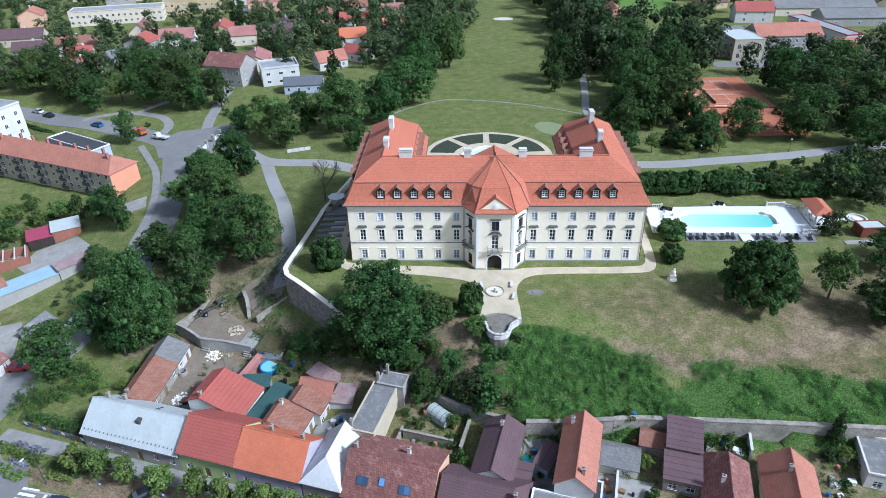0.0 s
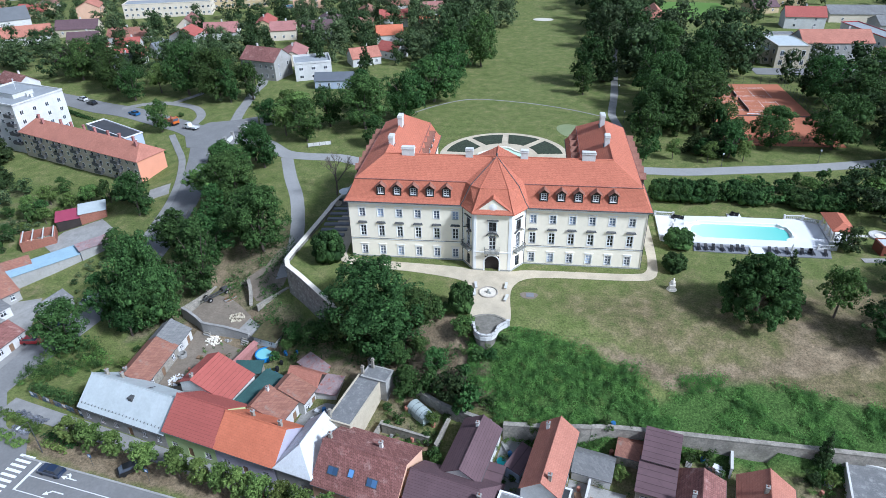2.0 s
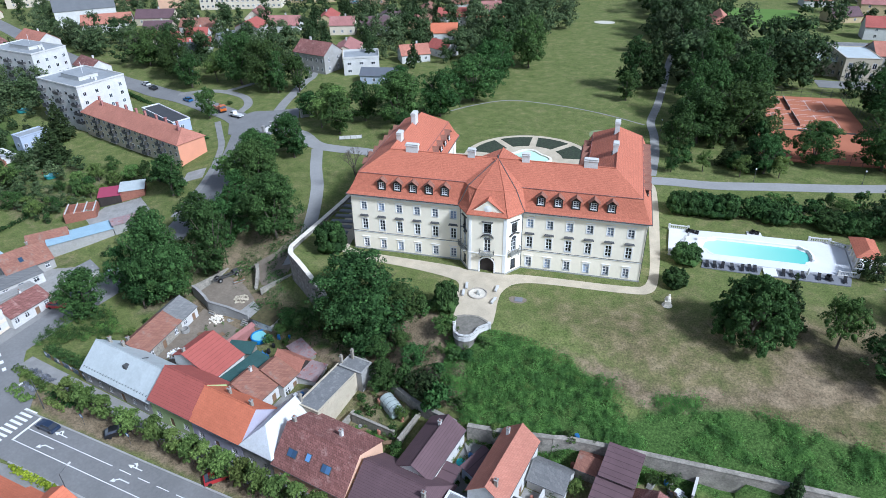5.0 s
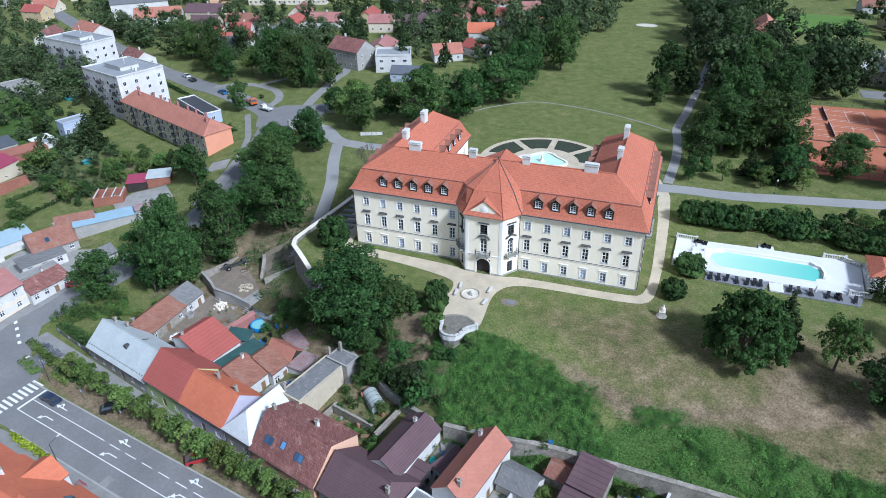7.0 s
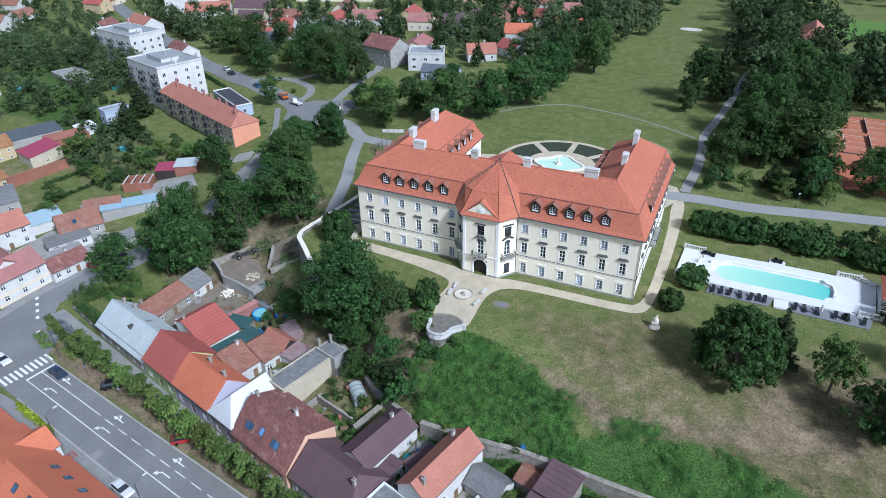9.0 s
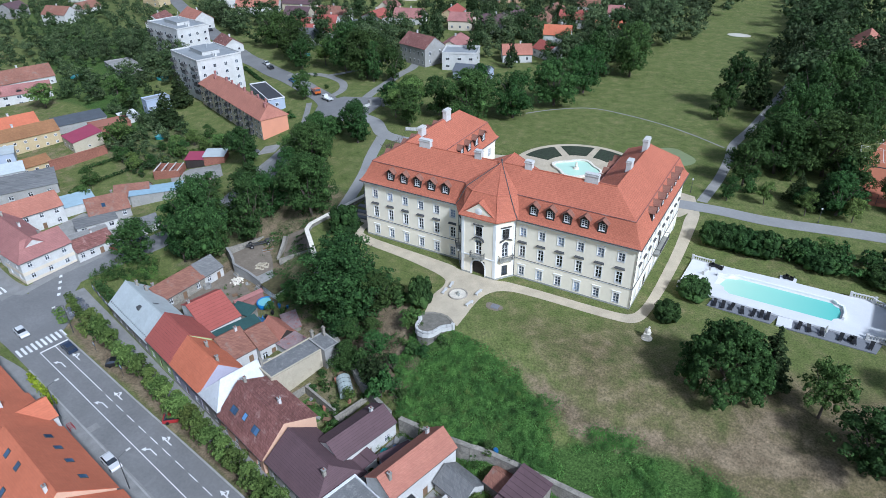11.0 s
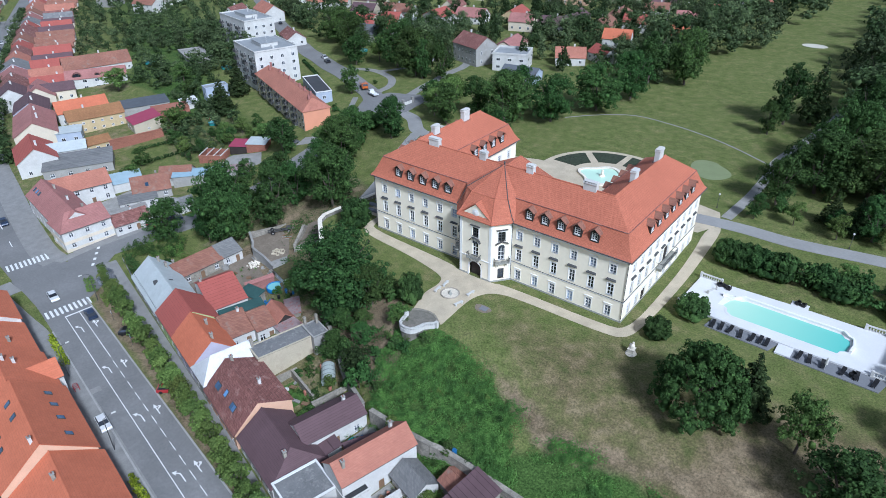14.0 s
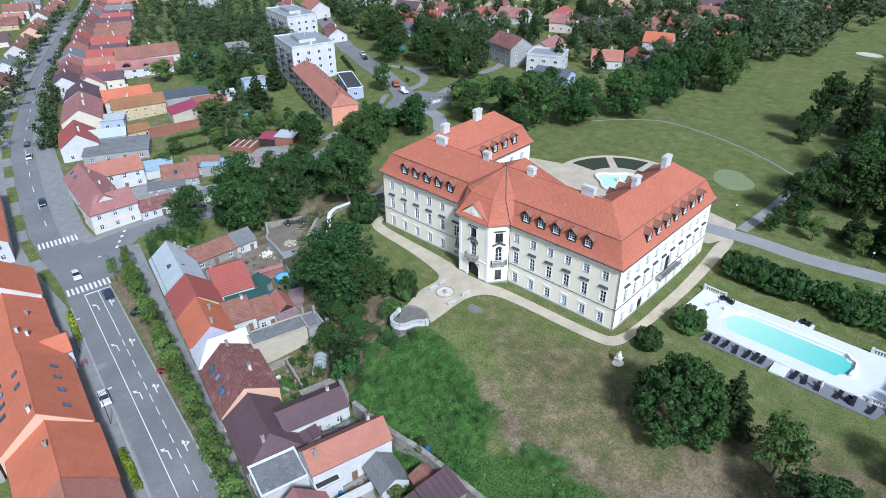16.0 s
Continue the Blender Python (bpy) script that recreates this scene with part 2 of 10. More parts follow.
WALLS = {
    "white": plain("white_render", (0.60, 0.59, 0.565), 0.9, vary=0.14, coarse=0.3, stain=(0.49, 0.475, 0.44)),
    "cream": plain("cream_render", (0.66, 0.58, 0.46), 0.9, vary=0.1, coarse=0.3),
    "grey": plain("grey_render", (0.36, 0.35, 0.33), 0.9, vary=0.15, coarse=0.3, stain=(0.28, 0.265, 0.24)),
    "lime": plain("lime_green_render", (0.42, 0.53, 0.25), 0.9, vary=0.08),
    "lilac": plain("lilac_render", (0.44, 0.42, 0.50), 0.9, vary=0.08),
    "peach": plain("peach_render", (0.66, 0.42, 0.29), 0.9, vary=0.08),
    "salmon": plain("salmon_render", (0.66, 0.30, 0.185), 0.9, vary=0.06),
    "sand": plain("sand_render", (0.50, 0.44, 0.33), 0.9, vary=0.12, stain=(0.40, 0.34, 0.26)),
    "yellow": plain("ochre_render", (0.52, 0.41, 0.24), 0.9, vary=0.12, stain=(0.42, 0.33, 0.2)),
    "blue": plain("pale_blue_render", (0.40, 0.45, 0.55), 0.9, vary=0.08),
    "brick": tiled("red_brick", (0.30, 0.13, 0.09), (0.24, 0.10, 0.07), 0.3, 0.1, seam=1.3),
}
GLASS = glassy("window_glass")
# pale blue base colour: the sky's reflection is put into these panes
GLASS_SKY = glassy("sky_tinted_glass", (0.15, 0.18, 0.24), 0.05)
SKYGLASS = glassy("skylight_glass", (0.05, 0.10, 0.19), 0.05)
DIRT = plain("trodden_dirt", (0.235, 0.195, 0.150), 0.95, vary=0.25, coarse=0.35, fine=3.0, bump=0.5, world_pos=True, stain=(0.165, 0.135, 0.105))
LIMED = plain("limed_rubble_stone", (0.25, 0.235, 0.205), 0.95, vary=0.3, coarse=0.8, fine=2.5, bump=1.0, world_pos=True, stain=(0.46, 0.45, 0.42))
STONE = plain("rubble_stone", (0.33, 0.31, 0.27), 0.95, vary=0.35, coarse=1.2, fine=3.0, bump=0.8, stain=(0.2, 0.19, 0.15))
OLDWALL = plain("crumbling_plaster", (0.35, 0.32, 0.27), 0.95, vary=0.35, coarse=0.5, fine=3.0, stain=(0.17, 0.16, 0.13))
MARBLE = plain("pale_stone", (0.78, 0.72, 0.61), 0.8, vary=0.15, coarse=1.5)
DECK = plain("white_terrace_slabs", (0.68, 0.68, 0.68), 0.7, vary=0.06, coarse=0.3)
DECK_GREY = plain("grey_decking", (0.20, 0.205, 0.22), 0.8, vary=0.1)
BLACK = plain("black_plastic", (0.018, 0.018, 0.02), 0.5, vary=0.2)
IRON = plain("grey_iron", (0.12, 0.12, 0.12), 0.6, 0.5, vary=0.2)
CLAYCOURT = plain("clay_court", (0.42, 0.155, 0.085), 0.95, vary=0.1, coarse=0.15, fine=1.5, world_pos=True)
LEAF = leafy("leaves", (0.032, 0.062, 0.019), (0.066, 0.118, 0.035), 0.03)
LEAF_STREET = leafy("street_leaves", (0.065, 0.100, 0.026), (0.138, 0.190, 0.055))
LEAF_LIGHT = leafy("light_leaves", (0.066, 0.105, 0.028), (0.130, 0.190, 0.055))
LEAF_DARK = leafy("dark_leaves", (0.020, 0.036, 0.014), (0.045, 0.070, 0.026), 0.03)
LEAF_MID = leafy("deep_green_leaves", (0.024, 0.050, 0.016), (0.052, 0.100, 0.031), 0.02)
LEAF_PURPLE = leafy("purple_leaves", (0.022, 0.014, 0.018), (0.060, 0.038, 0.045), 0.0)
LEAF_WEED = leafy("weed_leaves", (0.075, 0.148, 0.036), (0.118, 0.212, 0.055), 0.02)
BARK = plain("bark", (0.13, 0.105, 0.085), 0.95, vary=0.3, fine=6)


def water(name, col):
    m, n, l, b = nodes_of(name)
    b.inputs["Base Color"].default_value = (*col, 1)
    b.inputs["Roughness"].default_value = 0.08
    bp = n.new("ShaderNodeBump")
    bp.inputs["Strength"].default_value = 0.15
    l.new(noise_tex(n, l, n.new("ShaderNodeNewGeometry").outputs["Position"], 1.2).outputs[0], bp.inputs["Height"])
    l.new(bp.outputs[0], b.inputs["Normal"])
    return m


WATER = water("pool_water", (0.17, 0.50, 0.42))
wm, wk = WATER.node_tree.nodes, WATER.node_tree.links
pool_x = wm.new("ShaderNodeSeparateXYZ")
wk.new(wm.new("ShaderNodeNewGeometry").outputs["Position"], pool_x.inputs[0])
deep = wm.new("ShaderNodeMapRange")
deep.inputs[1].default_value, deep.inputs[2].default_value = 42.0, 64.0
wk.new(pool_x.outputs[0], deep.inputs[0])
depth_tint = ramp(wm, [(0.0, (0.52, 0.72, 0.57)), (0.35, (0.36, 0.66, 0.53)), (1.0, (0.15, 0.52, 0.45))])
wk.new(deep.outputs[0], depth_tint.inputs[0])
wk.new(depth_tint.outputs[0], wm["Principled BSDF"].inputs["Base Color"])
WATER_BLUE = water("paddling_pool_water", (0.22, 0.50, 0.52))


def carpaint(name, col):
    m = plain(name, col, 0.3, 0.2, vary=0.03, spec=0.6)
    m.node_tree.nodes["Principled BSDF"].inputs["Coat Weight"].default_value = 0.6
    return m

# ---- building helpers ----
class Mesh:
    """Collects corners and faces of one part."""

    def __init__(self):
        self.v, self.f = [], []

    def poly(self, *pts):
        k = len(self.v)
        self.v += [tuple(p) for p in pts]
        self.f.append(tuple(range(k, k + len(pts))))
        return self

    def box(self, x0, x1, y0, y1, z0, z1):
        k = len(self.v)
        self.v += [(x, y, z) for z in (z0, z1) for x, y in ((x0, y0), (x1, y0), (x1, y1), (x0, y1))]
        self.f += [(k + 3, k + 2, k + 1, k), (k + 4, k + 5, k + 6, k + 7)]
        self.f += [(k + i, k + (i + 1) % 4, k + 4 + (i + 1) % 4, k + 4 + i) for i in range(4)]
        return self

    def prism(self, pts, z0, z1, taper=1.0):
        """An upright body over a plan given counter-clockwise."""
        k, n = len(self.v), len(pts)
        cx, cy = sum(p[0] for p in pts) / n, sum(p[1] for p in pts) / n
        self.v += [(x, y, z0) for x, y in pts]
        self.v += [(cx + (x - cx) * taper, cy + (y - cy) * taper, z1) for x, y in pts]
        self.f += [tuple(range(k + n - 1, k - 1, -1)), tuple(range(k + n, k + 2 * n))]
        self.f += [(k + i, k + (i + 1) % n, k + n + (i + 1) % n, k + n + i) for i in range(n)]
        return self

    def slab(self, pts, thick):
        """A sloping plate: the points are its upper face."""
        k, n = len(self.v), len(pts)
        self.v += [tuple(p) for p in pts] + [(x, y, z - thick) for x, y, z in pts]
        self.f += [tuple(range(k, k + n)), tuple(range(k + 2 * n - 1, k + n - 1, -1))]
        self.f += [(k + i, k + n + i, k + n + (i + 1) % n, k + (i + 1) % n) for i in range(n)]
        return self

    def cyl(self, x, y, z0, z1, r, r1=None, n=10):
        r1 = r if r1 is None else r1
        k = len(self.v)
        for z, q in ((z0, r), (z1, r1)):
            self.v += [(x + q * math.cos(2 * math.pi * i / n), y + q * math.sin(2 * math.pi * i / n), z) for i in range(n)]
        self.f += [tuple(range(k + n - 1, k - 1, -1)), tuple(range(k + n, k + 2 * n))]
        self.f += [(k + i, k + (i + 1) % n, k + n + (i + 1) % n, k + n + i) for i in range(n)]
        return self

    def rod(self, a, b, r, r1=None, n=6):
        """A round bar between two points."""
        a, b = Vector(a), Vector(b)
        r1 = r if r1 is None else r1
        w = (b - a).normalized()
        s = w.orthogonal().normalized()
        t = w.cross(s)
        k = len(self.v)
        for p, q in ((a, r), (b, r1)):
            self.v += [tuple(p + q * (math.cos(2 * math.pi * i / n) * s + math.sin(2 * math.pi * i / n) * t)) for i in range(n)]
        self.f += [tuple(range(k + n - 1, k - 1, -1)), tuple(range(k + n, k + 2 * n))]
        self.f += [(k + i, k + (i + 1) % n, k + n + (i + 1) % n, k + n + i) for i in range(n)]
        return self

    def lathe(self, x, y, prof, n=12):
        """A turned body: rows of radius and height."""
        k = len(self.v)
        for r, z in prof:
            self.v += [(x + r * math.cos(2 * math.pi * i / n), y + r * math.sin(2 * math.pi * i / n), z) for i in range(n)]
        for j in range(len(prof) - 1):
            self.f += [(k + j * n + i, k + j * n + (i + 1) % n, k + (j + 1) * n + (i + 1) % n, k + (j + 1) * n + i) for i in range(n)]
        self.f += [tuple(range(k + n - 1, k - 1, -1)), tuple(range(k + (len(prof) - 1) * n, k + len(prof) * n))]
        return self

    def wall(self, m, w, h, holes=(), deep=0.22, z0=0.0):
        """An upright wall face in the plane of m (x along, z up, outside is -y) with openings (x0, x1, z0, z1) and their reveals."""
        xs = sorted({0.0, w, *[v for o in holes for v in o[:2]]})
        zs = sorted({z0, h, *[v for o in holes for v in o[2:]]})
        for i in range(len(xs) - 1):
            for j in range(len(zs) - 1):
                cx, cz = (xs[i] + xs[i + 1]) / 2, (zs[j] + zs[j + 1]) / 2
                if not any(o[0] < cx < o[1] and o[2] < cz < o[3] for o in holes):
                    self.poly(*[m @ Vector(p) for p in ((xs[i], 0, zs[j]), (xs[i + 1], 0, zs[j]), (xs[i + 1], 0, zs[j + 1]), (xs[i], 0, zs[j + 1]))])
        for a, b, c, d in holes:
            ring = [(a, c), (b, c), (b, d), (a, d)]
            for i in range(4):
                (p, q), (r, s) = ring[i], ring[(i + 1) % 4]
                self.poly(*[m @ Vector(e) for e in ((p, deep, q), (r, deep, s), (r, 0, s), (p, 0, q))])
        return self

    def data(self, name, mat):
        me = bpy.data.meshes.new(name)
        me.from_pydata(self.v, [], self.f)
        me.materials.append(mat)
        me.update()
        return me


def quick_mesh(name, verts, faces, mat, smooth=False):
    """A mesh out of arrays: n x 3 corners and m x k faces."""
    me = bpy.data.meshes.new(name)
    n, (m, k) = len(verts), faces.shape
    me.vertices.add(n)
    me.vertices.foreach_set("co", np.ascontiguousarray(verts, dtype=np.float32).ravel())
    me.loops.add(m * k)
    me.loops.foreach_set("vertex_index", np.ascontiguousarray(faces, dtype=np.int32).ravel())
    me.polygons.add(m)
    me.polygons.foreach_set("loop_start", np.arange(0, m * k, k, dtype=np.int32))
    if smooth:
        me.polygons.foreach_set("use_smooth", np.ones(m, dtype=bool))
    me.materials.append(mat)
    me.update(calc_edges=True)
    return me


def part(name, body, mat, parent, label="", at=None):
    """One mesh under a thing or a part. body: a Mesh, or mesh data to share."""
    ob = new(name, body.data(name, mat) if isinstance(body, Mesh) else body)
    ob.parent = parent
    if at is not None:
        ob.matrix_basis = at
    return tagged(ob, label)


def thing(name, label, category, at, group="", kind=""):
    ob = new(name)
    ob.empty_display_size = 0.5
    ob.matrix_basis = at
    return tagged(ob, label, category, group, kind)


def single(name, body, mat, label, category, at=None, group="", kind=""):
    ob = new(name, body.data(name, mat) if isinstance(body, Mesh) else body)
    if at is not None:
        ob.matrix_basis = at
    return tagged(ob, label, category, group, kind)


def lerp(a, b, t):
    return a + (b - a) * t


WINDOWS = {}


def window(parent, m, w, h, style="cross", mat=None, pane=None, name="window", label="", deep=0.16):
    """A window set back in its opening, m at the opening's lower left corner on the wall's face: casement frame, glazing bars, pane."""
    mat, pane = mat or WHITE, pane or GLASS
    key = (round(w, 2), round(h, 2), style, mat.name, pane.name)
    if key not in WINDOWS:
        fr, b, y0, y1 = Mesh(), 0.09 if h < 1.6 else 0.11, deep - 0.05, deep + 0.03
        fr.box(0, b, y0, y1, 0, h).box(w - b, w, y0, y1, 0, h).box(b, w - b, y0, y1, 0, b).box(b, w - b, y0, y1, h - b, h)
        if style in ("cross", "grid"):
            fr.box(w / 2 - b * 0.6, w / 2 + b * 0.6, y0, y1, b, h - b)
        if style == "cross":
            fr.box(b, w / 2 - b * 0.6, y0, y1, h * 0.62, h * 0.62 + b).box(w / 2 + b * 0.6, w - b, y0, y1, h * 0.62, h * 0.62 + b)
        if style == "grid":
            for q in (0.33, 0.66):
                for p0, p1 in ((b, w / 2 - b * 0.6), (w / 2 + b * 0.6, w - b)):
                    fr.box(p0, p1, y0 + 0.01, y1, h * q - 0.035, h * q + 0.035)
        fr.box(-0.06, w + 0.06, -0.07, deep - 0.05, -0.07, 0)
        gl = Mesh().box(b * 0.5, w - b * 0.5, deep + 0.035, deep + 0.05, b * 0.5, h - b * 0.5)
        WINDOWS[key] = (fr.data(name, mat), gl.data("pane", pane))
    fr, gl = WINDOWS[key]
    ob = part(name, fr, None, parent, label, m)
    part("pane", gl, None, ob)
    return ob

# ---- the lie of the land ----
TOWN_LEVELS = [(-75, -50, -12.5), (-30, -57, -12.2), (5, -63, -12), (45, -72, -12), (110, -80, -12), (-105, -48, -12.4), (-150, -41, -12.3),
               (-200, -28, -12.3), (-270, 0, -12.3), (-340, 33, -12.3), (-430, 80, -12.3), (-45, -22, -12), (-60, -19, -12.1), (-20, -38, -10.6),
               (0, -46, -10.8), (16, -47, -10.2), (32, -48, -9.8), (80, -50, -9.6), (-60, -80, -12.5), (0, -110, -13), (-56, -8, -9.9), (-43.5, -9, -6.6), (-36, -16, -7.8), (-49, 2, -5.6), (-58, 8, -5), (-55, -27, -12.2)]
UPPER_LEVELS = [(-99, 37, -5.2), (-130, 45, -7.2), (-106, 22, -8.2), (-120, 0, -10.8), (-155, 12, -11), (-190, 35, -9.5), (-150, 85, -3.6),
                (-200, 100, -3), (-111, 85, -1.2), (-135, 85, -1.6), (-178, 108, -2), (-90, 132, 0), (-100, 190, 1), (-180, 165, 0),
                (-230, 215, 1), (-330, 160, -5), (-93, 52, -2.6), (-78, 28, -3.2), (-60, 40, -0.7), (-55, 60, 0), (0, 110, 0.6), (0, 240, 1.5),
                (90, 100, 0.8), (140, 170, 1), (160, 40, 0.3), (110, -15, -1.5), (40, 20, 0), (0, 420, 2), (-300, 400, 2)]
LEVELS = np.array(TOWN_LEVELS + UPPER_LEVELS, dtype=float)


def spread(r2):
    return np.sqrt(r2 + 144.0)


_k = spread(((LEVELS[:, None, :2] - LEVELS[None, :, :2]) ** 2).sum(-1))
_w = np.linalg.solve(np.block([[_k, np.ones((len(LEVELS), 1))], [np.ones((1, len(LEVELS))), np.zeros((1, 1))]]), np.append(LEVELS[:, 2], 0.0))


def town_level(x, y):
    r2 = (x[..., None] - LEVELS[:, 0]) ** 2 + (y[..., None] - LEVELS[:, 1]) ** 2
    return np.clip(spread(r2) @ _w[:-1] + _w[-1], -13.5, 3.0)


# foot of the castle hill: retaining wall in the west, boundary wall in the south
FOOT = [(-40.5, 19.0), (-43.3, -5.5), (-31.0, -16.5), (-22.0, -25.0), (-13.0, -29.5), (-6.0, -34.5), (4.0, -39.0), (16.2, -40.2), (24.0, -39.6), (60.0, -41.5), (130.0, -46.0), (500.0, -60.0)]


def foot_y(x):
    return np.interp(x, [p[0] for p in FOOT[1:]], [p[1] for p in FOOT[1:]])


def smooth(t):
    t = np.clip(t, 0, 1)
    return t * t * (3 - 2 * t)


def hill_height(x, y):
    """The castle hill's own slope, behind its retaining walls."""
    fy = foot_y(x)
    fz = np.interp(x, [-43, -30, -20, -5, 10, 30, 130, 500], [0.0, -1.6, -8.2, -8.2, -6.5, -5.8, -5.5, -6])
    top = np.interp(x, [-43, -30, -15, 5, 40, 90, 130], [-3, -9, -15, -19, -15, -13, -10])
    t = np.clip((top - y) / np.maximum(top - fy, 0.5), 0, 1)
    return fz * (0.55 * t + 0.45 * smooth(t))


def raw_height(x, y):
    low = town_level(x, y)
    fy = foot_y(x) + np.interp(x, [-43.3, -42, -27, -20], [2.6, 2.6, 2.6, 0.0])
    hill = hill_height(x, y)
    west = 1.8 + np.interp(y, [-5.5, 19.0], [-43.3, -40.5])
    inside = (x > np.where(y < 19, west, -38.7)) & (y > fy)
    flat = smooth((y - 16) / 16)
    hill = np.where(y > 16, hill * (1 - flat) + low * flat, hill)
    blendx = smooth((x - 90) / 50)
    hill = np.where(y > -8, hill * (1 - blendx) + low * blendx, hill)
    return np.where(inside & (y < 34), hill, low)


def axis(lo, hi, step, far, ratio):
    a = list(np.arange(lo, hi + 1e-6, step))
    s = step
    while a[-1] < far:
        s *= ratio
        a.append(a[-1] + s)
    s = step
    while a[0] > -far:
        s *= ratio
        a.insert(0, a[0] - s)
    return np.array(a)


GX, GY = axis(-125, 100, 1.25, 2600, 1.09), axis(-92, 70, 1.25, 2600, 1.09)
GZ = raw_height(*np.meshgrid(GX, GY))


def height(x, y):
    """The sheet's height at a place."""
    i, j = int(np.clip(np.searchsorted(GX, x) - 1, 0, len(GX) - 2)), int(np.clip(np.searchsorted(GY, y) - 1, 0, len(GY) - 2))
    a, b = (x - GX[i]) / (GX[i + 1] - GX[i]), (y - GY[j]) / (GY[j + 1] - GY[j])
    return float((GZ[j, i] * (1 - a) + GZ[j, i + 1] * a) * (1 - b) + (GZ[j + 1, i] * (1 - a) + GZ[j + 1, i + 1] * a) * b)


def in_poly(x, y, pts):
    """1 inside a plan, 0 outside, for arrays."""
    c = np.zeros(np.shape(x), dtype=bool)
    for (x0, y0), (x1, y1) in zip(pts, pts[1:] + pts[:1]):
        if y0 != y1:
            c ^= ((y0 > y) != (y1 > y)) & (x < (x1 - x0) * (y - y0) / (y1 - y0) + x0)
    return c.astype(float)


def soft(a, passes=3):
    for _ in range(passes):
        a = (a + np.roll(a, 1, 0) + np.roll(a, -1, 0) + np.roll(a, 1, 1) + np.roll(a, -1, 1)) / 5
    return a


WEED_SLOPE = [(-3, -23.5), (3, -21.2), (7, -21.5), (14, -23.2), (19, -25.0), (26.5, -27.4), (27.5, -31), (27.5, -34), (31, -32), (33.5, -28.6), (38, -27.6), (47, -28.2), (60, -31), (90, -34), (92, -45), (16, -41), (8, -39.5), (4, -37), (1, -33), (-2, -29)]
YARDS = [(-66, -35), (-62, -14), (-50, -10), (-40, -20), (-22, -26), (-8, -34), (6, -40), (16, -41), (60, -43), (120, -47), (120, -72), (40, -60), (-40, -46)]
WEST_YARDS = [(-100, -48), (-96, -28), (-100, -4), (-140, 0), (-150, 20), (-190, 36), (-232, 50), (-262, 62), (-345, 100), (-430, 130), (-440, 70), (-270, 0), (-200, -30)]
STREET_BED = [(-82, -47.5), (-73, -49.6), (-5, -61.9), (70, -74), (70, -71), (0, -58.2), (-60, -44.5), (-80, -44)]
gx, gy = np.meshgrid(GX, GY)
weed = in_poly(gx, gy, WEED_SLOPE)
# wooded bank: its undergrowth, and tree shade put into the soil and weed shares
shaded_wood = in_poly(gx, gy, [(-44, -8), (-31, -16), (-10, -17), (-2, -24), (-8, -35), (-22, -27), (-40, -20), (-58, -12), (-75, -22), (-80, 5), (-62, 22), (-45, 18)])
dry = np.clip(in_poly(gx, gy, [(8, -14), (40, -9), (110, 2), (120, -48), (60, -40), (30, -30), (24, -24)]) * 0.47
              + in_poly(gx, gy, [(60, -20), (100, -10), (110, -36), (70, -34), (40, -30)]) * 0.18, 0, 1) + 0.14 + 0.17 * in_poly(gx, gy, [(-46, 18), (-33, -14), (120, -12), (130, 36), (40, 36), (-40, 50)])
soil = in_poly(gx, gy, [(-65, -34), (-63, -12), (-48, -12), (-45, -25), (-53, -36)]) * 1.3 + shaded_wood * 0.55 + in_poly(gx, gy, WEST_YARDS) * 0.4 + in_poly(gx, gy, STREET_BED) * 0.8 + in_poly(gx, gy, [(-16, -19), (-4, -19.5), (0, -26), (4, -36), (0, -36.5), (-6, -31.5), (-15, -27)]) * 0.95 + in_poly(gx, gy, [(12, -20.5), (20, -22.3), (27, -24.3), (33, -27), (43, -25), (58, -20.5), (67, -19), (69, -24), (58, -26.5), (44, -29.5), (33, -32.5), (26, -29), (18, -25), (12, -22.5)]) * 0.72 + in_poly(gx, gy, [(50, -16), (58, -13), (62, -17), (56, -21), (49, -20)]) * 0.6
dirt = in_poly(gx, gy, YARDS) * 0.5 + soft(in_poly(gx, gy, [(-158, 20), (-124, 2), (-104, 14), (-106, 26), (-140, 42), (-165, 48)]), 2) * 0.38
far_green = smooth((np.hypot(gx, gy - 20) - 120) / 60)
weedy = soft(weed) * 0.75 + soft(shaded_wood, 4) * 0.7 + far_green * 0.22 * (gx < -40) + soft(in_poly(gx, gy, [(-267, 115), (-224, 95), (-185, 62), (-165, 52), (-120, 40), (-104, 14), (-150, 18), (-196, 40), (-217, 39), (-322, 93), (-430, 140), (-400, 180)]), 2) * 0.38 + soft(in_poly(gx, gy, YARDS), 2) * 0.15
ii = np.arange(len(GX) * len(GY)).reshape(len(GY), len(GX))
quads = np.stack([ii[:-1, :-1], ii[:-1, 1:], ii[1:, 1:], ii[1:, :-1]], -1).reshape(-1, 4)
ground = quick_mesh("ground", np.stack([gx, gy, GZ], -1).reshape(-1, 3), quads, GROUND, True)
for key, val in (("weed", weedy), ("dry", soft(dry, 14)), ("soil", soft(soil, 3) + dirt)):
    ground.attributes.new(key, 'FLOAT', 'POINT').data.foreach_set("value", val.astype(np.float32).ravel())
tagged(new("ground", ground), "mown lawns, parched grass, weedy slopes and garden soil", "ground", kind="structure")


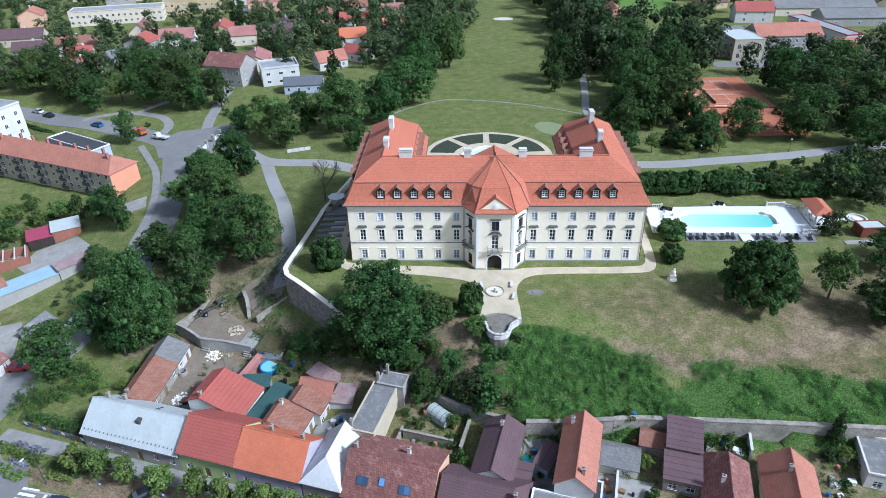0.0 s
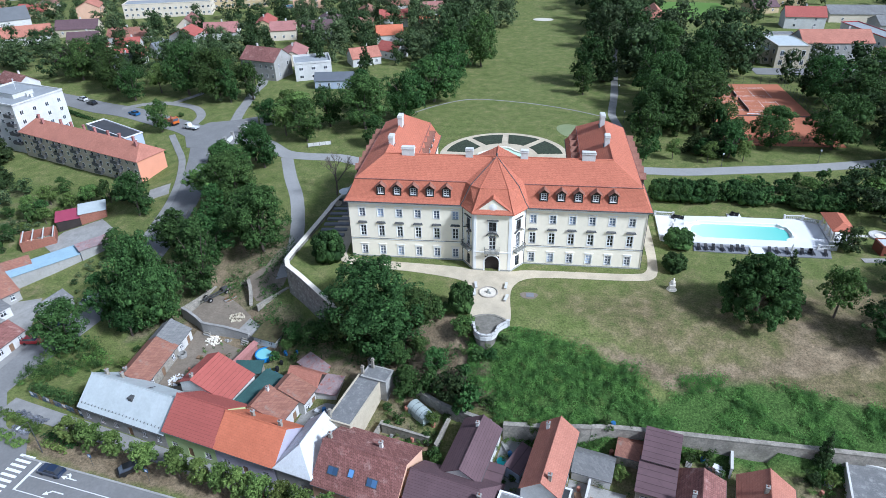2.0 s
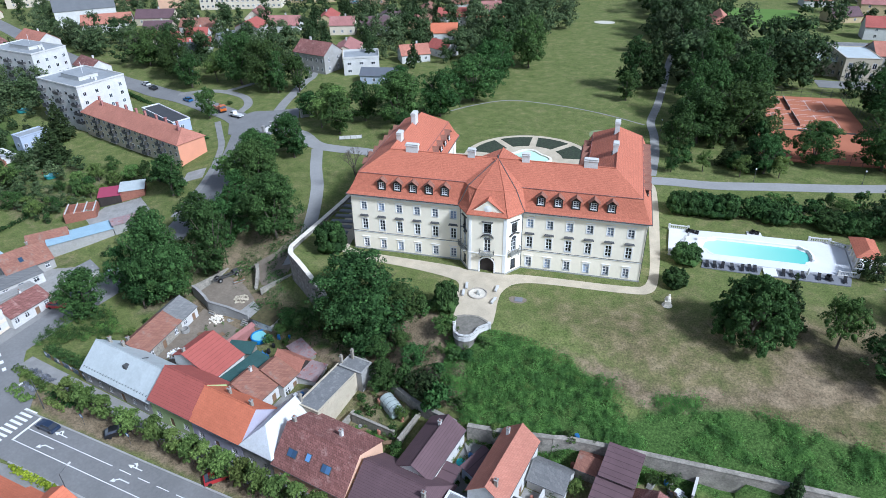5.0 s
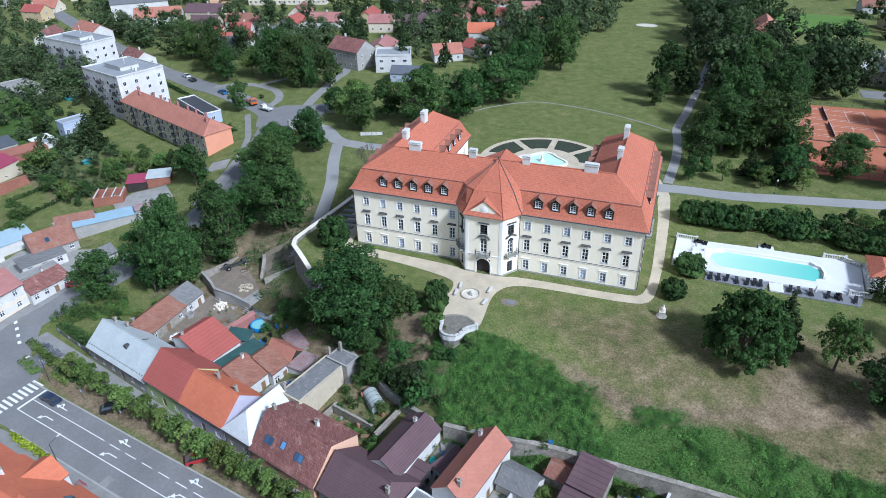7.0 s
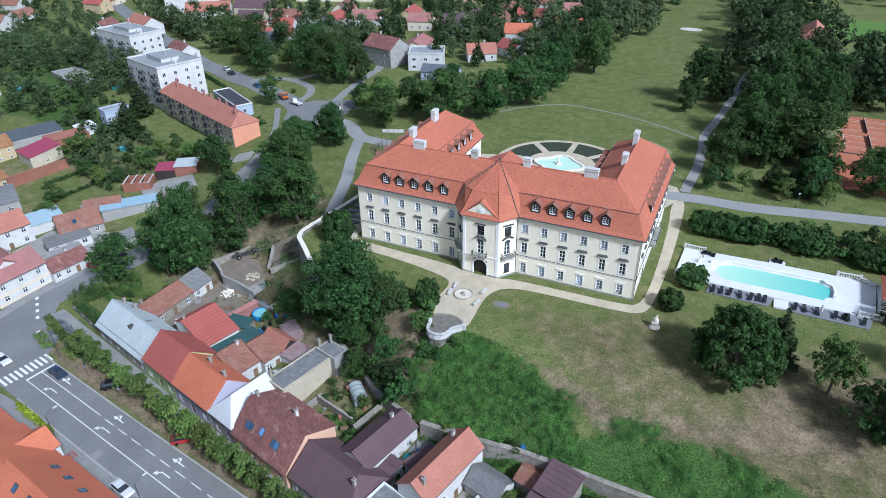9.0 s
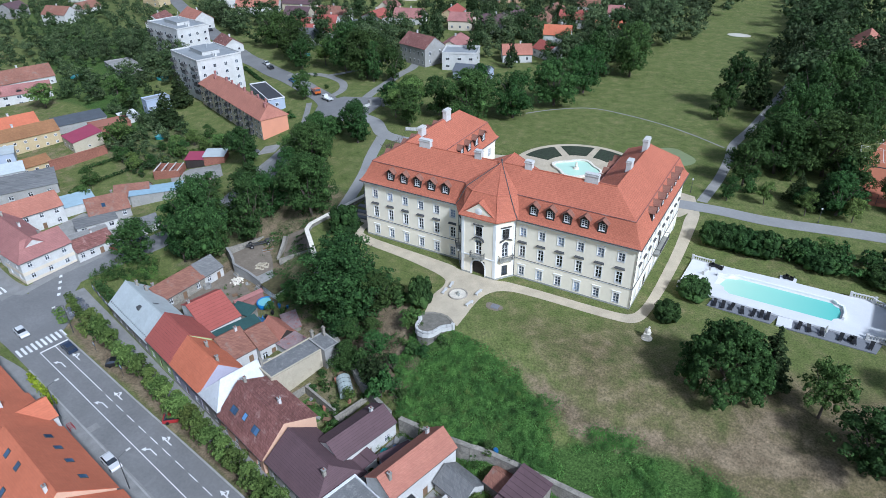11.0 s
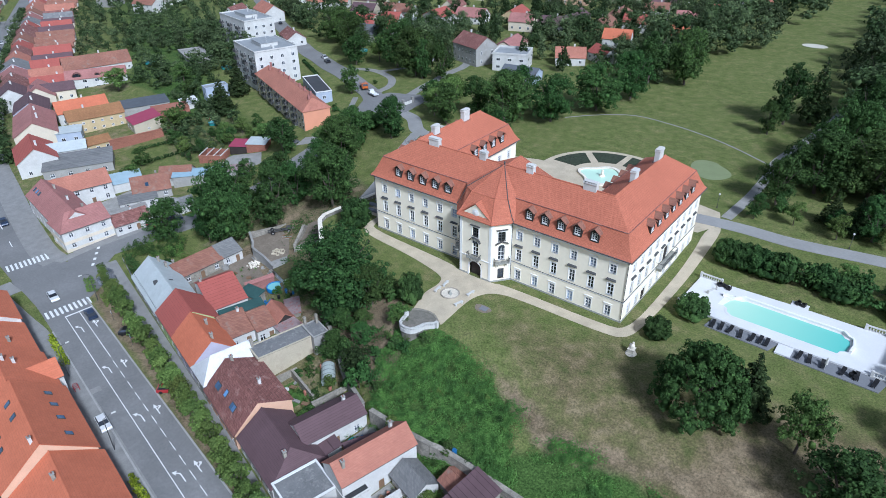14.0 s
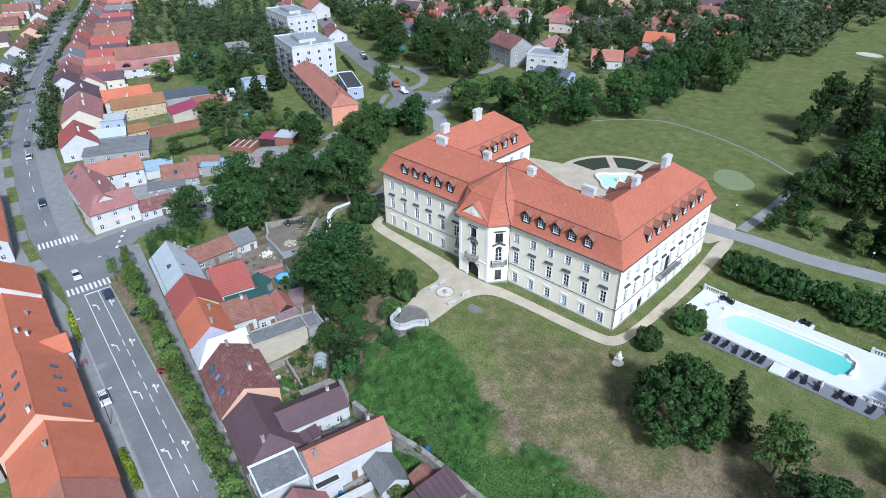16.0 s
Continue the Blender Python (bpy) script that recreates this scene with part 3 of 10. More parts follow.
def along(pts, step=2.0):
    """A plan line, rounded at its corners and cut into short steps."""
    p = [Vector((*q, 0)) for q in pts]
    out = []
    for i in range(len(p) - 1):
        a, b = p[max(i - 1, 0)], p[min(i + 2, len(p) - 1)]
        n = max(1, int((p[i + 1] - p[i]).length / step))
        for k in range(n):
            t = k / n
            out.append(0.5 * ((2 * p[i]) + (p[i + 1] - a) * t + (2 * a - 5 * p[i] + 4 * p[i + 1] - b) * t * t + (3 * p[i] - a - 3 * p[i + 1] + b) * t ** 3))
    return out + [p[-1]]


def sides(pts, width):
    out = []
    for i, p in enumerate(pts):
        d = (pts[min(i + 1, len(pts) - 1)] - pts[max(i - 1, 0)]).normalized()
        nrm = Vector((-d.y, d.x, 0))
        out.append((p + nrm * width / 2, p - nrm * width / 2))
    return out


def ribbon(name, pts, width, mat, label, lift=0.07, step=1.5, kind="structure", category="road", cross=4, parent=None):
    """A road or path laid on the ground, with a small rim of its own."""
    b = Mesh()
    rows = []
    for l, r in sides(along(pts, step), width):
        row = []
        for c in range(cross + 1):
            q = l.lerp(r, c / cross)
            row.append((q.x, q.y, height(q.x, q.y) + lift))
        rows.append(row)
    for a, c in zip(rows, rows[1:]):
        for i in range(cross):
            b.poly(a[i + 1], c[i + 1], c[i], a[i])
        for i in (0, cross):
            lo0, lo1 = (*a[i][:2], a[i][2] - 0.3), (*c[i][:2], c[i][2] - 0.3)
            b.poly(a[i], c[i], lo1, lo0) if i == 0 else b.poly(lo0, lo1, c[i], a[i])
    if parent is not None:
        return part(name, b, mat, parent)
    return single(name, b, mat, label, category, kind=kind)


def patch(name, pts, mat, label, lift=0.06, cell=1.5, kind="structure", category="paving", parent=None, thick=0.3):
    """A paved plan laid on the ground."""
    bm = bmesh.new()
    f = bm.faces.new([bm.verts.new((x, y, 0)) for x, y in pts])
    xs, ys = [p[0] for p in pts], [p[1] for p in pts]
    for k in range(1, int((max(xs) - min(xs)) / cell) + 1):
        bmesh.ops.bisect_plane(bm, geom=bm.verts[:] + bm.edges[:] + bm.faces[:], plane_co=(min(xs) + k * cell, 0, 0), plane_no=(1, 0, 0))
    for k in range(1, int((max(ys) - min(ys)) / cell) + 1):
        bmesh.ops.bisect_plane(bm, geom=bm.verts[:] + bm.edges[:] + bm.faces[:], plane_co=(0, min(ys) + k * cell, 0), plane_no=(0, 1, 0))
    rim = [e for e in bm.edges if e.is_boundary]
    low = bmesh.ops.extrude_edge_only(bm, edges=rim)
    down = {v for v in low["geom"] if isinstance(v, bmesh.types.BMVert)}
    for v in bm.verts:
        v.co.z = height(v.co.x, v.co.y) + (lift - thick if v in down else lift)
    bmesh.ops.recalc_face_normals(bm, faces=bm.faces[:])
    me = bpy.data.meshes.new(name)
    bm.to_mesh(me)
    bm.free()
    me.materials.append(mat)
    if parent is not None:
        return part(name, me, None, parent)
    return single(name, me, mat, label, category, kind=kind)


def disc(cx, cy, rx, ry=None, n=40, a0=0.0, a1=360.0):
    ry = rx if ry is None else ry
    k = n if a1 - a0 == 360 else n + 1
    return [(cx + rx * math.cos(radians(a0 + (a1 - a0) * i / n)), cy + ry * math.sin(radians(a0 + (a1 - a0) * i / n))) for i in range(k)]

# ---- the palace ----
palace = thing("palace", "cream four-winged baroque palace with red tiled mansard roofs", "palace", pose(0, 0, 0))
U_PLAN = [(-30, 0), (30, 0), (30, 36), (16, 36), (16, 13.6), (-16, 13.6), (-16, 36), (-30, 36)]
EAVE, BREAK, RIDGE = 13.4, 17.4, 20.95


def inset(plan, d):
    """A plan of right angles, moved inwards by d."""
    out, n = [], len(plan)
    for i, (x, y) in enumerate(plan):
        (px, py), (qx, qy) = plan[i - 1], plan[(i + 1) % n]
        nx = ny = 0.0
        for ax, ay, bx, by in ((px, py, x, y), (x, y, qx, qy)):
            ln = math.hypot(bx - ax, by - ay)
            nx += -(by - ay) / ln
            ny += (bx - ax) / ln
        out.append((x + nx * d, y + ny * d))
    return out


def palace_wall(m, w, xs, kind="wall", rows=((0.7, 2.75, 1.2), (5.05, 7.5, 1.2), (9.7, 11.5, 1.25)), hoods=True):
    holes = [(x - ww / 2, x + ww / 2, a, b) for x in xs for a, b, ww in rows]
    part("wall", Mesh().wall(m, w, EAVE + 0.05, holes, 0.3, -0.8), PLASTER, palace)
    for x in xs:
        for k, (a, b, ww) in enumerate(rows):
            window(palace, m @ pose(x - ww / 2, 0, a), ww, b - a, "grid", WHITE, GLASS_SKY if k != 1 else GLASS, deep=0.2)
            sur = Mesh()
            for p0, p1, q0, q1 in ((-0.16, 0, -0.05, b - a + 0.16), (ww, ww + 0.16, -0.05, b - a + 0.16), (0, ww, b - a, b - a + 0.16)):
                sur.box(p0, p1, -0.05, 0.01, q0, q1)
            if k != 1:
                sur.box(-0.3, ww + 0.3, -0.16, 0.0, b - a + 0.42, b - a + 0.52)
            part("window_surround", sur, TRIM, palace, at=m @ pose(x - ww / 2, 0, a))
            if k == 1 and hoods:
                hd = Mesh().slab([(-0.42, -0.3, b - a + 0.80), (ww + 0.42, -0.3, b - a + 0.80), (ww + 0.22, 0, b - a + 1.06), (-0.22, 0, b - a + 1.06)], 0.12)
                part("window_hood", hd, LEAD, palace, "dark tin-covered window hood", m @ pose(x - ww / 2, 0, a))
    part("string_course", Mesh().box(0, w, -0.1, 0, 4.3, 4.48), TRIM, palace, at=m)
    part("course_flashing", Mesh().box(0, w, -0.13, 0, 4.48, 4.53), LEAD, palace, at=m)
    part("cornice", Mesh().box(-0.1, w + 0.1, -0.32, 0, EAVE - 0.55, EAVE - 0.02).box(-0.05, w + 0.05, -0.16, 0, EAVE - 0.85, EAVE - 0.55), TRIM, palace, at=m)
    part("plinth", Mesh().box(-0.05, w + 0.05, -0.09, 0, -0.8, 0.3), PLINTH, palace, "grey stone plinth", m)


six = [7.87 + 3.875 * i for i in range(6)]
palace_wall(pose(-30, 0, 0), 23.7, [30 - x for x in reversed(six)])
palace_wall(pose(6.3, 0, 0), 23.7, [x - 6.3 for x in six])
palace_wall(pose(30, 0, 0, 0, 0, 90), 36, [3.0 + 3.41 * i for i in range(10)])
palace_wall(pose(-30, 36, 0, 0, 0, -90), 36, [3.0 + 3.41 * i for i in range(10)])
palace_wall(pose(30, 36, 0, 0, 0, 180), 14, [3.5, 10.5])
palace_wall(pose(-16, 36, 0, 0, 0, 180), 14, [3.5, 10.5])
palace_wall(pose(-16, 13.6, 0, 0, 0, 90), 22.4, [3.2 + 4.0 * i for i in range(5)])
palace_wall(pose(16, 36, 0, 0, 0, -90), 22.4, [3.2 + 4.0 * i for i in range(5)])
palace_wall(pose(16, 13.6, 0, 0, 0, 180), 32, [2.5, 6.5, 25.5, 29.5])

# roof: bell-cast eaves, steep lower slope, flatter upper slope, mitred at the corners
rings = [(inset(U_PLAN, d), z) for d, z in ((-0.75, EAVE - 0.05), (-0.2, EAVE + 0.55), (0.45, EAVE + 1.75), (1.45, BREAK))]
tops = {0: [(23, 6.8), (-23, 6.8)], 1: [(23, 30.3), (23, 6.8)], 2: [(23, 30.3)], 3: [(23, 6.8), (23, 30.3)], 4: [(-23, 6.8), (23, 6.8)],
        5: [(-23, 30.3), (-23, 6.8)], 6: [(-23, 30.3)], 7: [(-23, 6.8), (-23, 30.3)]}
for i in range(8):
    j = (i + 1) % 8
    lower = Mesh()
    for (a, za), (b, zb) in zip(rings, rings[1:]):
        lower.slab([(*a[i], za), (*a[j], za), (*b[j], zb), (*b[i], zb)], 0.18)
    part("lower_roof_slope", lower, ROOF, palace)
    b = rings[-1][0]
    part("break_course", Mesh().rod((*b[i], BREAK + 0.12), (*b[j], BREAK + 0.12), 0.09, n=5), ROOF_BROWN, palace)
    part("upper_roof_slope", Mesh().slab([(*b[i], BREAK + 0.1), (*b[j], BREAK + 0.1)] + [(*p, RIDGE) for p in tops[i]], 0.2), ROOF, palace)
    a = rings[0][0]
    part("gutter", Mesh().rod((*a[i], EAVE - 0.08), (*a[j], EAVE - 0.08), 0.11), LEAD, palace)
    part("roof_edge", Mesh().rod((*b[i], BREAK + 0.08), (*b[j], BREAK + 0.08), 0.07, n=5), ROOF_OLD, palace)
for p, q in (((-23, 6.8), (23, 6.8)), ((23, 6.8), (23, 30.3)), ((-23, 6.8), (-23, 30.3))):
    part("ridge_tiles", Mesh().rod((*p, RIDGE + 0.02), (*q, RIDGE + 0.02), 0.14), ROOF, palace)

# projecting middle of the garden front
FRONT = [(-6.3, 0), (-3.85, -3.4), (3.65, -3.4), (6.3, 0)]
BAY_ROWS = ((0.8, 3.0, 1.3), (4.95, 7.7, 1.35), (9.3, 11.3, 1.5))
for k in range(3):
    (ax, ay), (bx, by) = FRONT[k], FRONT[k + 1]
    w = math.hypot(bx - ax, by - ay)
    m = pose(ax, ay, 0, 0, 0, math.degrees(math.atan2(by - ay, bx - ax)))
    rows = [(w / 2 - ww / 2, w / 2 + ww / 2, a, b) for a, b, ww in BAY_ROWS]
    if k == 1:
        rows[0] = (w / 2 - 1.45, w / 2 + 1.45, -0.15, 3.5)
    part("wall", Mesh().wall(m, w, EAVE, rows, 0.35, -0.8), PLASTER, palace)
    for (x0, x1, z0, z1), n in zip(rows, range(3)):
        if k == 1 and n == 0:
            arch = Mesh()
            for s in range(12):
                a0, a1 = math.pi * s / 12, math.pi * (s + 1) / 12
                p = [(w / 2 + r * math.cos(t), 2.05 + r * math.sin(t)) for r, t in ((1.45, a0), (1.45, a1), (1.75, a1), (1.75, a0))]
                arch.poly(*[(x, -0.06, z) for x, z in p]).poly(*[(x, y, z) for (x, z), y in zip((p[0], p[1], p[1], p[0]), (-0.06, -0.06, 0.3, 0.3))])
            arch.box(w / 2 - 1.75, w / 2 - 1.45, -0.06, 0, -0.1, 2.05).box(w / 2 + 1.45, w / 2 + 1.75, -0.06, 0, -0.1, 2.05)
            part("gate_arch", arch, TRIM, palace, at=m)
            # dark panel set back in the arch stands in for the shade inside
            gate = part("door", Mesh().box(w / 2 - 1.45, w / 2 + 1.45, 0.8, 0.9, -0.1, 3.5), DARKWOOD, palace, "dark panel standing in for the shaded open garden doorway", m)
            part("threshold", Mesh().box(w / 2 - 1.7, w / 2 + 1.7, -0.9, 0.3, -0.35, -0.02), MARBLE, palace, at=m)
            continue
        window(palace, m @ pose(x0, 0, z0), x1 - x0, z1 - z0, "grid", WHITE if n == 1 else IRON, GLASS, deep=0.24)
        if n == 1:
            head = Mesh()
            for s in range(10):
                a0, a1 = math.pi * s / 10, math.pi * (s + 1) / 10
                r = (x1 - x0) / 2
                head.poly(*[((x0 + x1) / 2 + q * math.cos(t), -0.05, z1 + 0.02 + q * math.sin(t)) for q, t in ((r, a0), (r, a1), (r + 0.2, a1), (r + 0.2, a0))])
            part("arched_window_head", head, TRIM, palace, at=m)
            fan = Mesh().poly(*[((x0 + x1) / 2 + r * math.cos(math.pi * s / 10), -0.03, z1 + 0.02 + r * math.sin(math.pi * s / 10)) for s in range(11)])
            part("fanlight", fan, GLASS, palace, at=m)
            cx = (x0 + x1) / 2
            bal = part("balcony", Mesh().box(cx - 1.5, cx + 1.5, -0.95, 0, 4.45, 4.65).box(cx - 1.0, cx - 0.8, -0.7, 0, 3.9, 4.45).box(cx + 0.8, cx + 1.0, -0.7, 0, 3.9, 4.45), PLINTH, palace, "stone balcony with iron railing", m)
            rail = Mesh().box(cx - 1.5, cx + 1.5, -0.95, -0.9, 5.55, 5.62)
            for s in range(13):
                xx = cx - 1.48 + 2.96 * s / 12
                part("bar", Mesh().box(xx - 0.02, xx + 0.02, -0.94, -0.91, 4.65, 5.55), IRON, bal)
            for xx in (cx - 1.5, cx + 1.46):
                rail.box(xx, xx + 0.04, -0.95, 0, 5.55, 5.62)
                for s in range(4):
                    part("bar", Mesh().box(xx, xx + 0.04, -0.2 - 0.2 * s, -0.16 - 0.2 * s, 4.65, 5.55), IRON, bal)
            part("handrail", rail, IRON, bal)
            if k != 1:
                ped = Mesh()
                for p, q in (((cx - 1.3, 8.75), (cx, 9.35)), ((cx, 9.35), (cx + 1.3, 8.75))):
                    ped.slab([(p[0], -0.4, p[1]), (q[0], -0.4, q[1]), (q[0], 0, q[1]), (p[0], 0, p[1])], 0.18)
                part("window_pediment", ped, LEAD, palace, "dark tin-covered triangular pediment", m)
            else:
                seg = Mesh()
                for s in range(10):
                    a0, a1 = math.pi * (0.12 + 0.76 * s / 10), math.pi * (0.12 + 0.76 * (s + 1) / 10)
                    p, q = (cx + 1.4 * math.cos(a0), 7.75 + 1.4 * math.sin(a0)), (cx + 1.4 * math.cos(a1), 7.75 + 1.4 * math.sin(a1))
                    seg.slab([(q[0], -0.42, q[1]), (p[0], -0.42, p[1]), (p[0], 0, p[1]), (q[0], 0, q[1])], 0.16)
                part("window_pediment", seg, LEAD, palace, "dark tin-covered arched pediment", m)
                arms = Mesh().lathe(0, 0, [(0.05, -0.5), (0.42, -0.4), (0.5, 0), (0.42, 0.35), (0.1, 0.5)], 10)
                part("cartouche", arms, PLINTH, palace, "weathered stone cartouche", m @ pose(cx, -0.1, 8.65) @ Matrix.Diagonal((1.3, 0.4, 0.8, 1)))
        if n == 2:
            part("window_hood", Mesh().box(x0 - 0.4, x1 + 0.4, -0.3, 0, z1 + 0.35, z1 + 0.5), LEAD, palace, at=m)
            sur = Mesh()
            for p0, p1, q0, q1 in ((x0 - 0.2, x0, z0 - 0.2, z1 + 0.2), (x1, x1 + 0.2, z0 - 0.2, z1 + 0.2), (x0, x1, z1, z1 + 0.2), (x0, x1, z0 - 0.2, z0)):
                sur.box(p0, p1, -0.06, 0, q0, q1)
            part("window_surround", sur, TRIM, palace, at=m)
    part("string_course", Mesh().box(-0.04, w + 0.04, -0.12, 0, 4.3, 4.52), TRIM, palace, at=m)
    part("cornice", Mesh().box(-0.1, w + 0.1, -0.32, 0, EAVE - 0.5, EAVE - 0.02), TRIM, palace, at=m)
    part("pilaster", Mesh().box(0, 0.55, -0.07, 0, -0.8, EAVE - 0.5).box(w - 0.55, w, -0.07, 0, -0.8, EAVE - 0.5), TRIM, palace, at=m)
    part("plinth", Mesh().box(0.0, w, -0.11, 0, -0.8, 0.35) if k != 1 else Mesh().box(0, w / 2 - 1.75, -0.11, 0, -0.8, 0.35).box(w / 2 + 1.75, w, -0.11, 0, -0.8, 0.35), PLINTH, palace, at=m)

E0, E1 = [(-6.75, -0.6), (-4.2, -4.1), (4.0, -4.1), (6.75, -0.6)], [(-4.8, 0.1), (-2.75, -1.1), (2.65, -1.1), (4.8, 0.1)]
mid = [(lerp(a[0], b[0], 0.3), lerp(a[1], b[1], 0.3)) for a, b in zip(E0, E1)]
APEX = (0, 6.0, 21.35)
for k in range(3):
    lo = Mesh().slab([(*E0[k], EAVE), (*E0[k + 1], EAVE), (*mid[k + 1], EAVE + 0.95), (*mid[k], EAVE + 0.95)], 0.18)
    lo.slab([(*mid[k], EAVE + 0.95), (*mid[k + 1], EAVE + 0.95), (*E1[k + 1], BREAK), (*E1[k], BREAK)], 0.18)
    part("bay_lower_slope", lo, ROOF, palace)
    part("bay_upper_slope", Mesh().slab([(*E1[k], BREAK + 0.1), (*E1[k + 1], BREAK + 0.1), APEX], 0.2), ROOF, palace)
for s, a, b in ((-1, E0[0], E1[0]), (1, E0[3], E1[3])):
    pts = [(*a, EAVE), (*b, BREAK), (s * 5.9, 1.6, BREAK), (s * 7.0, -0.5, EAVE)]
    part("bay_cheek", Mesh().slab(pts if s > 0 else pts[::-1], 0.1), ROOF, palace)
    pts = [(*b, BREAK + 0.1), APEX, (s * 5.9, 1.6, BREAK + 0.1)]
    part("bay_cheek", Mesh().slab(pts if s > 0 else pts[::-1], 0.1), ROOF, palace)
for k in range(4):
    part("hip_flashing", Mesh().rod((*E0[k], EAVE + 0.05), (*mid[k], EAVE + 1.0), 0.1, n=5).rod((*mid[k], EAVE + 1.0), (*E1[k], BREAK + 0.1), 0.1, n=5).rod((*E1[k], BREAK + 0.12), APEX, 0.1, n=5), LEAD if k in (0, 3) else ROOF, palace)
part("finial", Mesh().lathe(0, 6.0, [(0.25, 21.2), (0.12, 21.5), (0.22, 21.75), (0.05, 22.1)], 8), LEAD, palace)
# gable over the middle
px0, px1, pxc = -3.9, 3.7, -0.1
part("pediment", Mesh().poly((px0, -3.46, 13.3), (px1, -3.46, 13.3), (pxc, -3.46, 16.35)).box(px0, px1, -3.75, -3.4, 13.25, 13.5), PLASTER, palace, "plain plaster gable with a relief roundel")
for s, x in ((-1, px0 - 0.35), (1, px1 + 0.35)):
    pts = [(x, -3.62, 13.42), (pxc, -3.62, 16.6), (pxc, -0.6, 16.6), (x, -2.9, 13.6)]
    part("gable_roof", Mesh().slab(pts if s < 0 else pts[::-1], 0.1), ROOF, palace)
part("roundel", Mesh().lathe(0, 0, [(0.75, 0), (0.75, 0.05), (0.5, 0.08), (0.2, 0.14)], 16), TRIM, palace, at=pose(pxc, -3.47, 14.6, 90, 0, 0))
part("pediment_sill", Mesh().slab([(px0, -3.8, 13.52), (px1, -3.8, 13.52), (px1, -3.4, 13.62), (px0, -3.4, 13.62)], 0.08), ROOF, palace)

# lower middle wing towards the court
BACK = [(-7, 13.7), (7, 13.7), (7, 17.5), (3.6, 21.5), (-3.6, 21.5), (-7, 17.5)]
for (ax, ay), (bx, by) in zip(BACK[1:], BACK[2:] + BACK[:1]):
    w = math.hypot(bx - ax, by - ay)
    m = pose(ax, ay, 0, 0, 0, math.degrees(math.atan2(by - ay, bx - ax)))
    if (ax, ay) == (-7, 17.5):
        w = 3.8
    part("wall", Mesh().wall(m, w, 12.4, [(w / 2 - 0.7, w / 2 + 0.7, a, b) for a, b in ((0.2, 3.0), (5, 7.6), (9.2, 11))], 0.3, -0.8), PLASTER, palace)
    for a, b in ((0.2, 3.0), (5, 7.6), (9.2, 11)):
        window(palace, m @ pose(w / 2 - 0.7, 0, a), 1.4, b - a, "grid", WHITE, GLASS)
fan = [(9.5, 9.5, 17.2), (9.0, 12.5, 16.4), (7.6, 17.8, 13.2), (4.0, 22.2, 12.6), (-4.0, 22.2, 12.6), (-7.6, 17.8, 13.2), (-9.0, 12.5, 16.4), (-9.5, 9.5, 17.2)]
for a, b in zip(fan, fan[1:]):
    part("court_roof_slope", Mesh().slab([a, b, (0, 12.0, 21.1)], 0.2), ROOF, palace)
for a, b in zip(fan[2:5], fan[3:6]):
    part("hip_tiles", Mesh().rod(b if b != fan[5] else a, (0, 12.0, 21.15), 0.1, n=5), ROOF, palace)
part("court_roof_slope", Mesh().slab([(0, 6.6, 20.95), (9.5, 9.5, 17.2), (0, 12.0, 21.1)], 0.2), ROOF, palace)
part("court_roof_slope", Mesh().slab([(0, 6.6, 20.95), (0, 12.0, 21.1), (-9.5, 9.5, 17.2)], 0.2), ROOF, palace)
part("ridge_tiles", Mesh().rod((0, 6.8, 21.0), (0, 12.0, 21.15), 0.12), ROOF, palace)

# dormers
def dormer_parts():
    w, h = 1.55, 1.75
    body = Mesh()
    body.wall(pose(-w / 2, 0, 0), w, h, [(0.27, w - 0.27, 0.35, 1.6)], 0.2, -0.3)
    for s in (-1, 1):
        x = s * w / 2
        pts = [(x, 0, -0.3), (x, 0, h), (x, 2.2, h + 0.1), (x, 0.7, 0)]
        body.poly(*(pts if s < 0 else pts[::-1]))
    body.poly((-w / 2, 0, h), (w / 2, 0, h), (0, 0, h + 0.62))
    roof = Mesh()
    for s in (-1, 1):
        pts = [(s * 1.05, -0.35, h - 0.12), (0, -0.35, h + 0.72), (0, 2.4, h + 0.72), (s * 1.05, 1.4, h - 0.12)]
        roof.slab(pts if s < 0 else pts[::-1], 0.1)
    return body.data("dormer", DARKWOOD), roof.data("dormer_roof", ROOF_OLD)


DORMER, DORMER_ROOF = dormer_parts()
spots = [pose(s * (9.65 + 3.345 * i), 0.12, 14.55) for i in range(5) for s in (-1, 1)]
spots += [pose(29.88, 9.4 + 3.45 * i, 14.55, 0, 0, 90) for i in range(7)] + [pose(-29.88, 9.4 + 3.45 * i, 14.55, 0, 0, -90) for i in range(7)]
spots += [pose(-16.12, 19.0 + 3.6 * i, 14.55, 0, 0, 90) for i in range(4)] + [pose(16.12, 19.0 + 3.6 * i, 14.55, 0, 0, -90) for i in range(4)]
for m in spots:
    d = part("dormer", DORMER, None, palace, "dark wooden dormer with a white casement", m @ Matrix.Scale(1.12, 4))
    part("dormer_roof", DORMER_ROOF, None, d)
    window(d, pose(-0.505, 0, 0.35), 1.01, 1.25, "grid", WHITE, GLASS, deep=0.1)

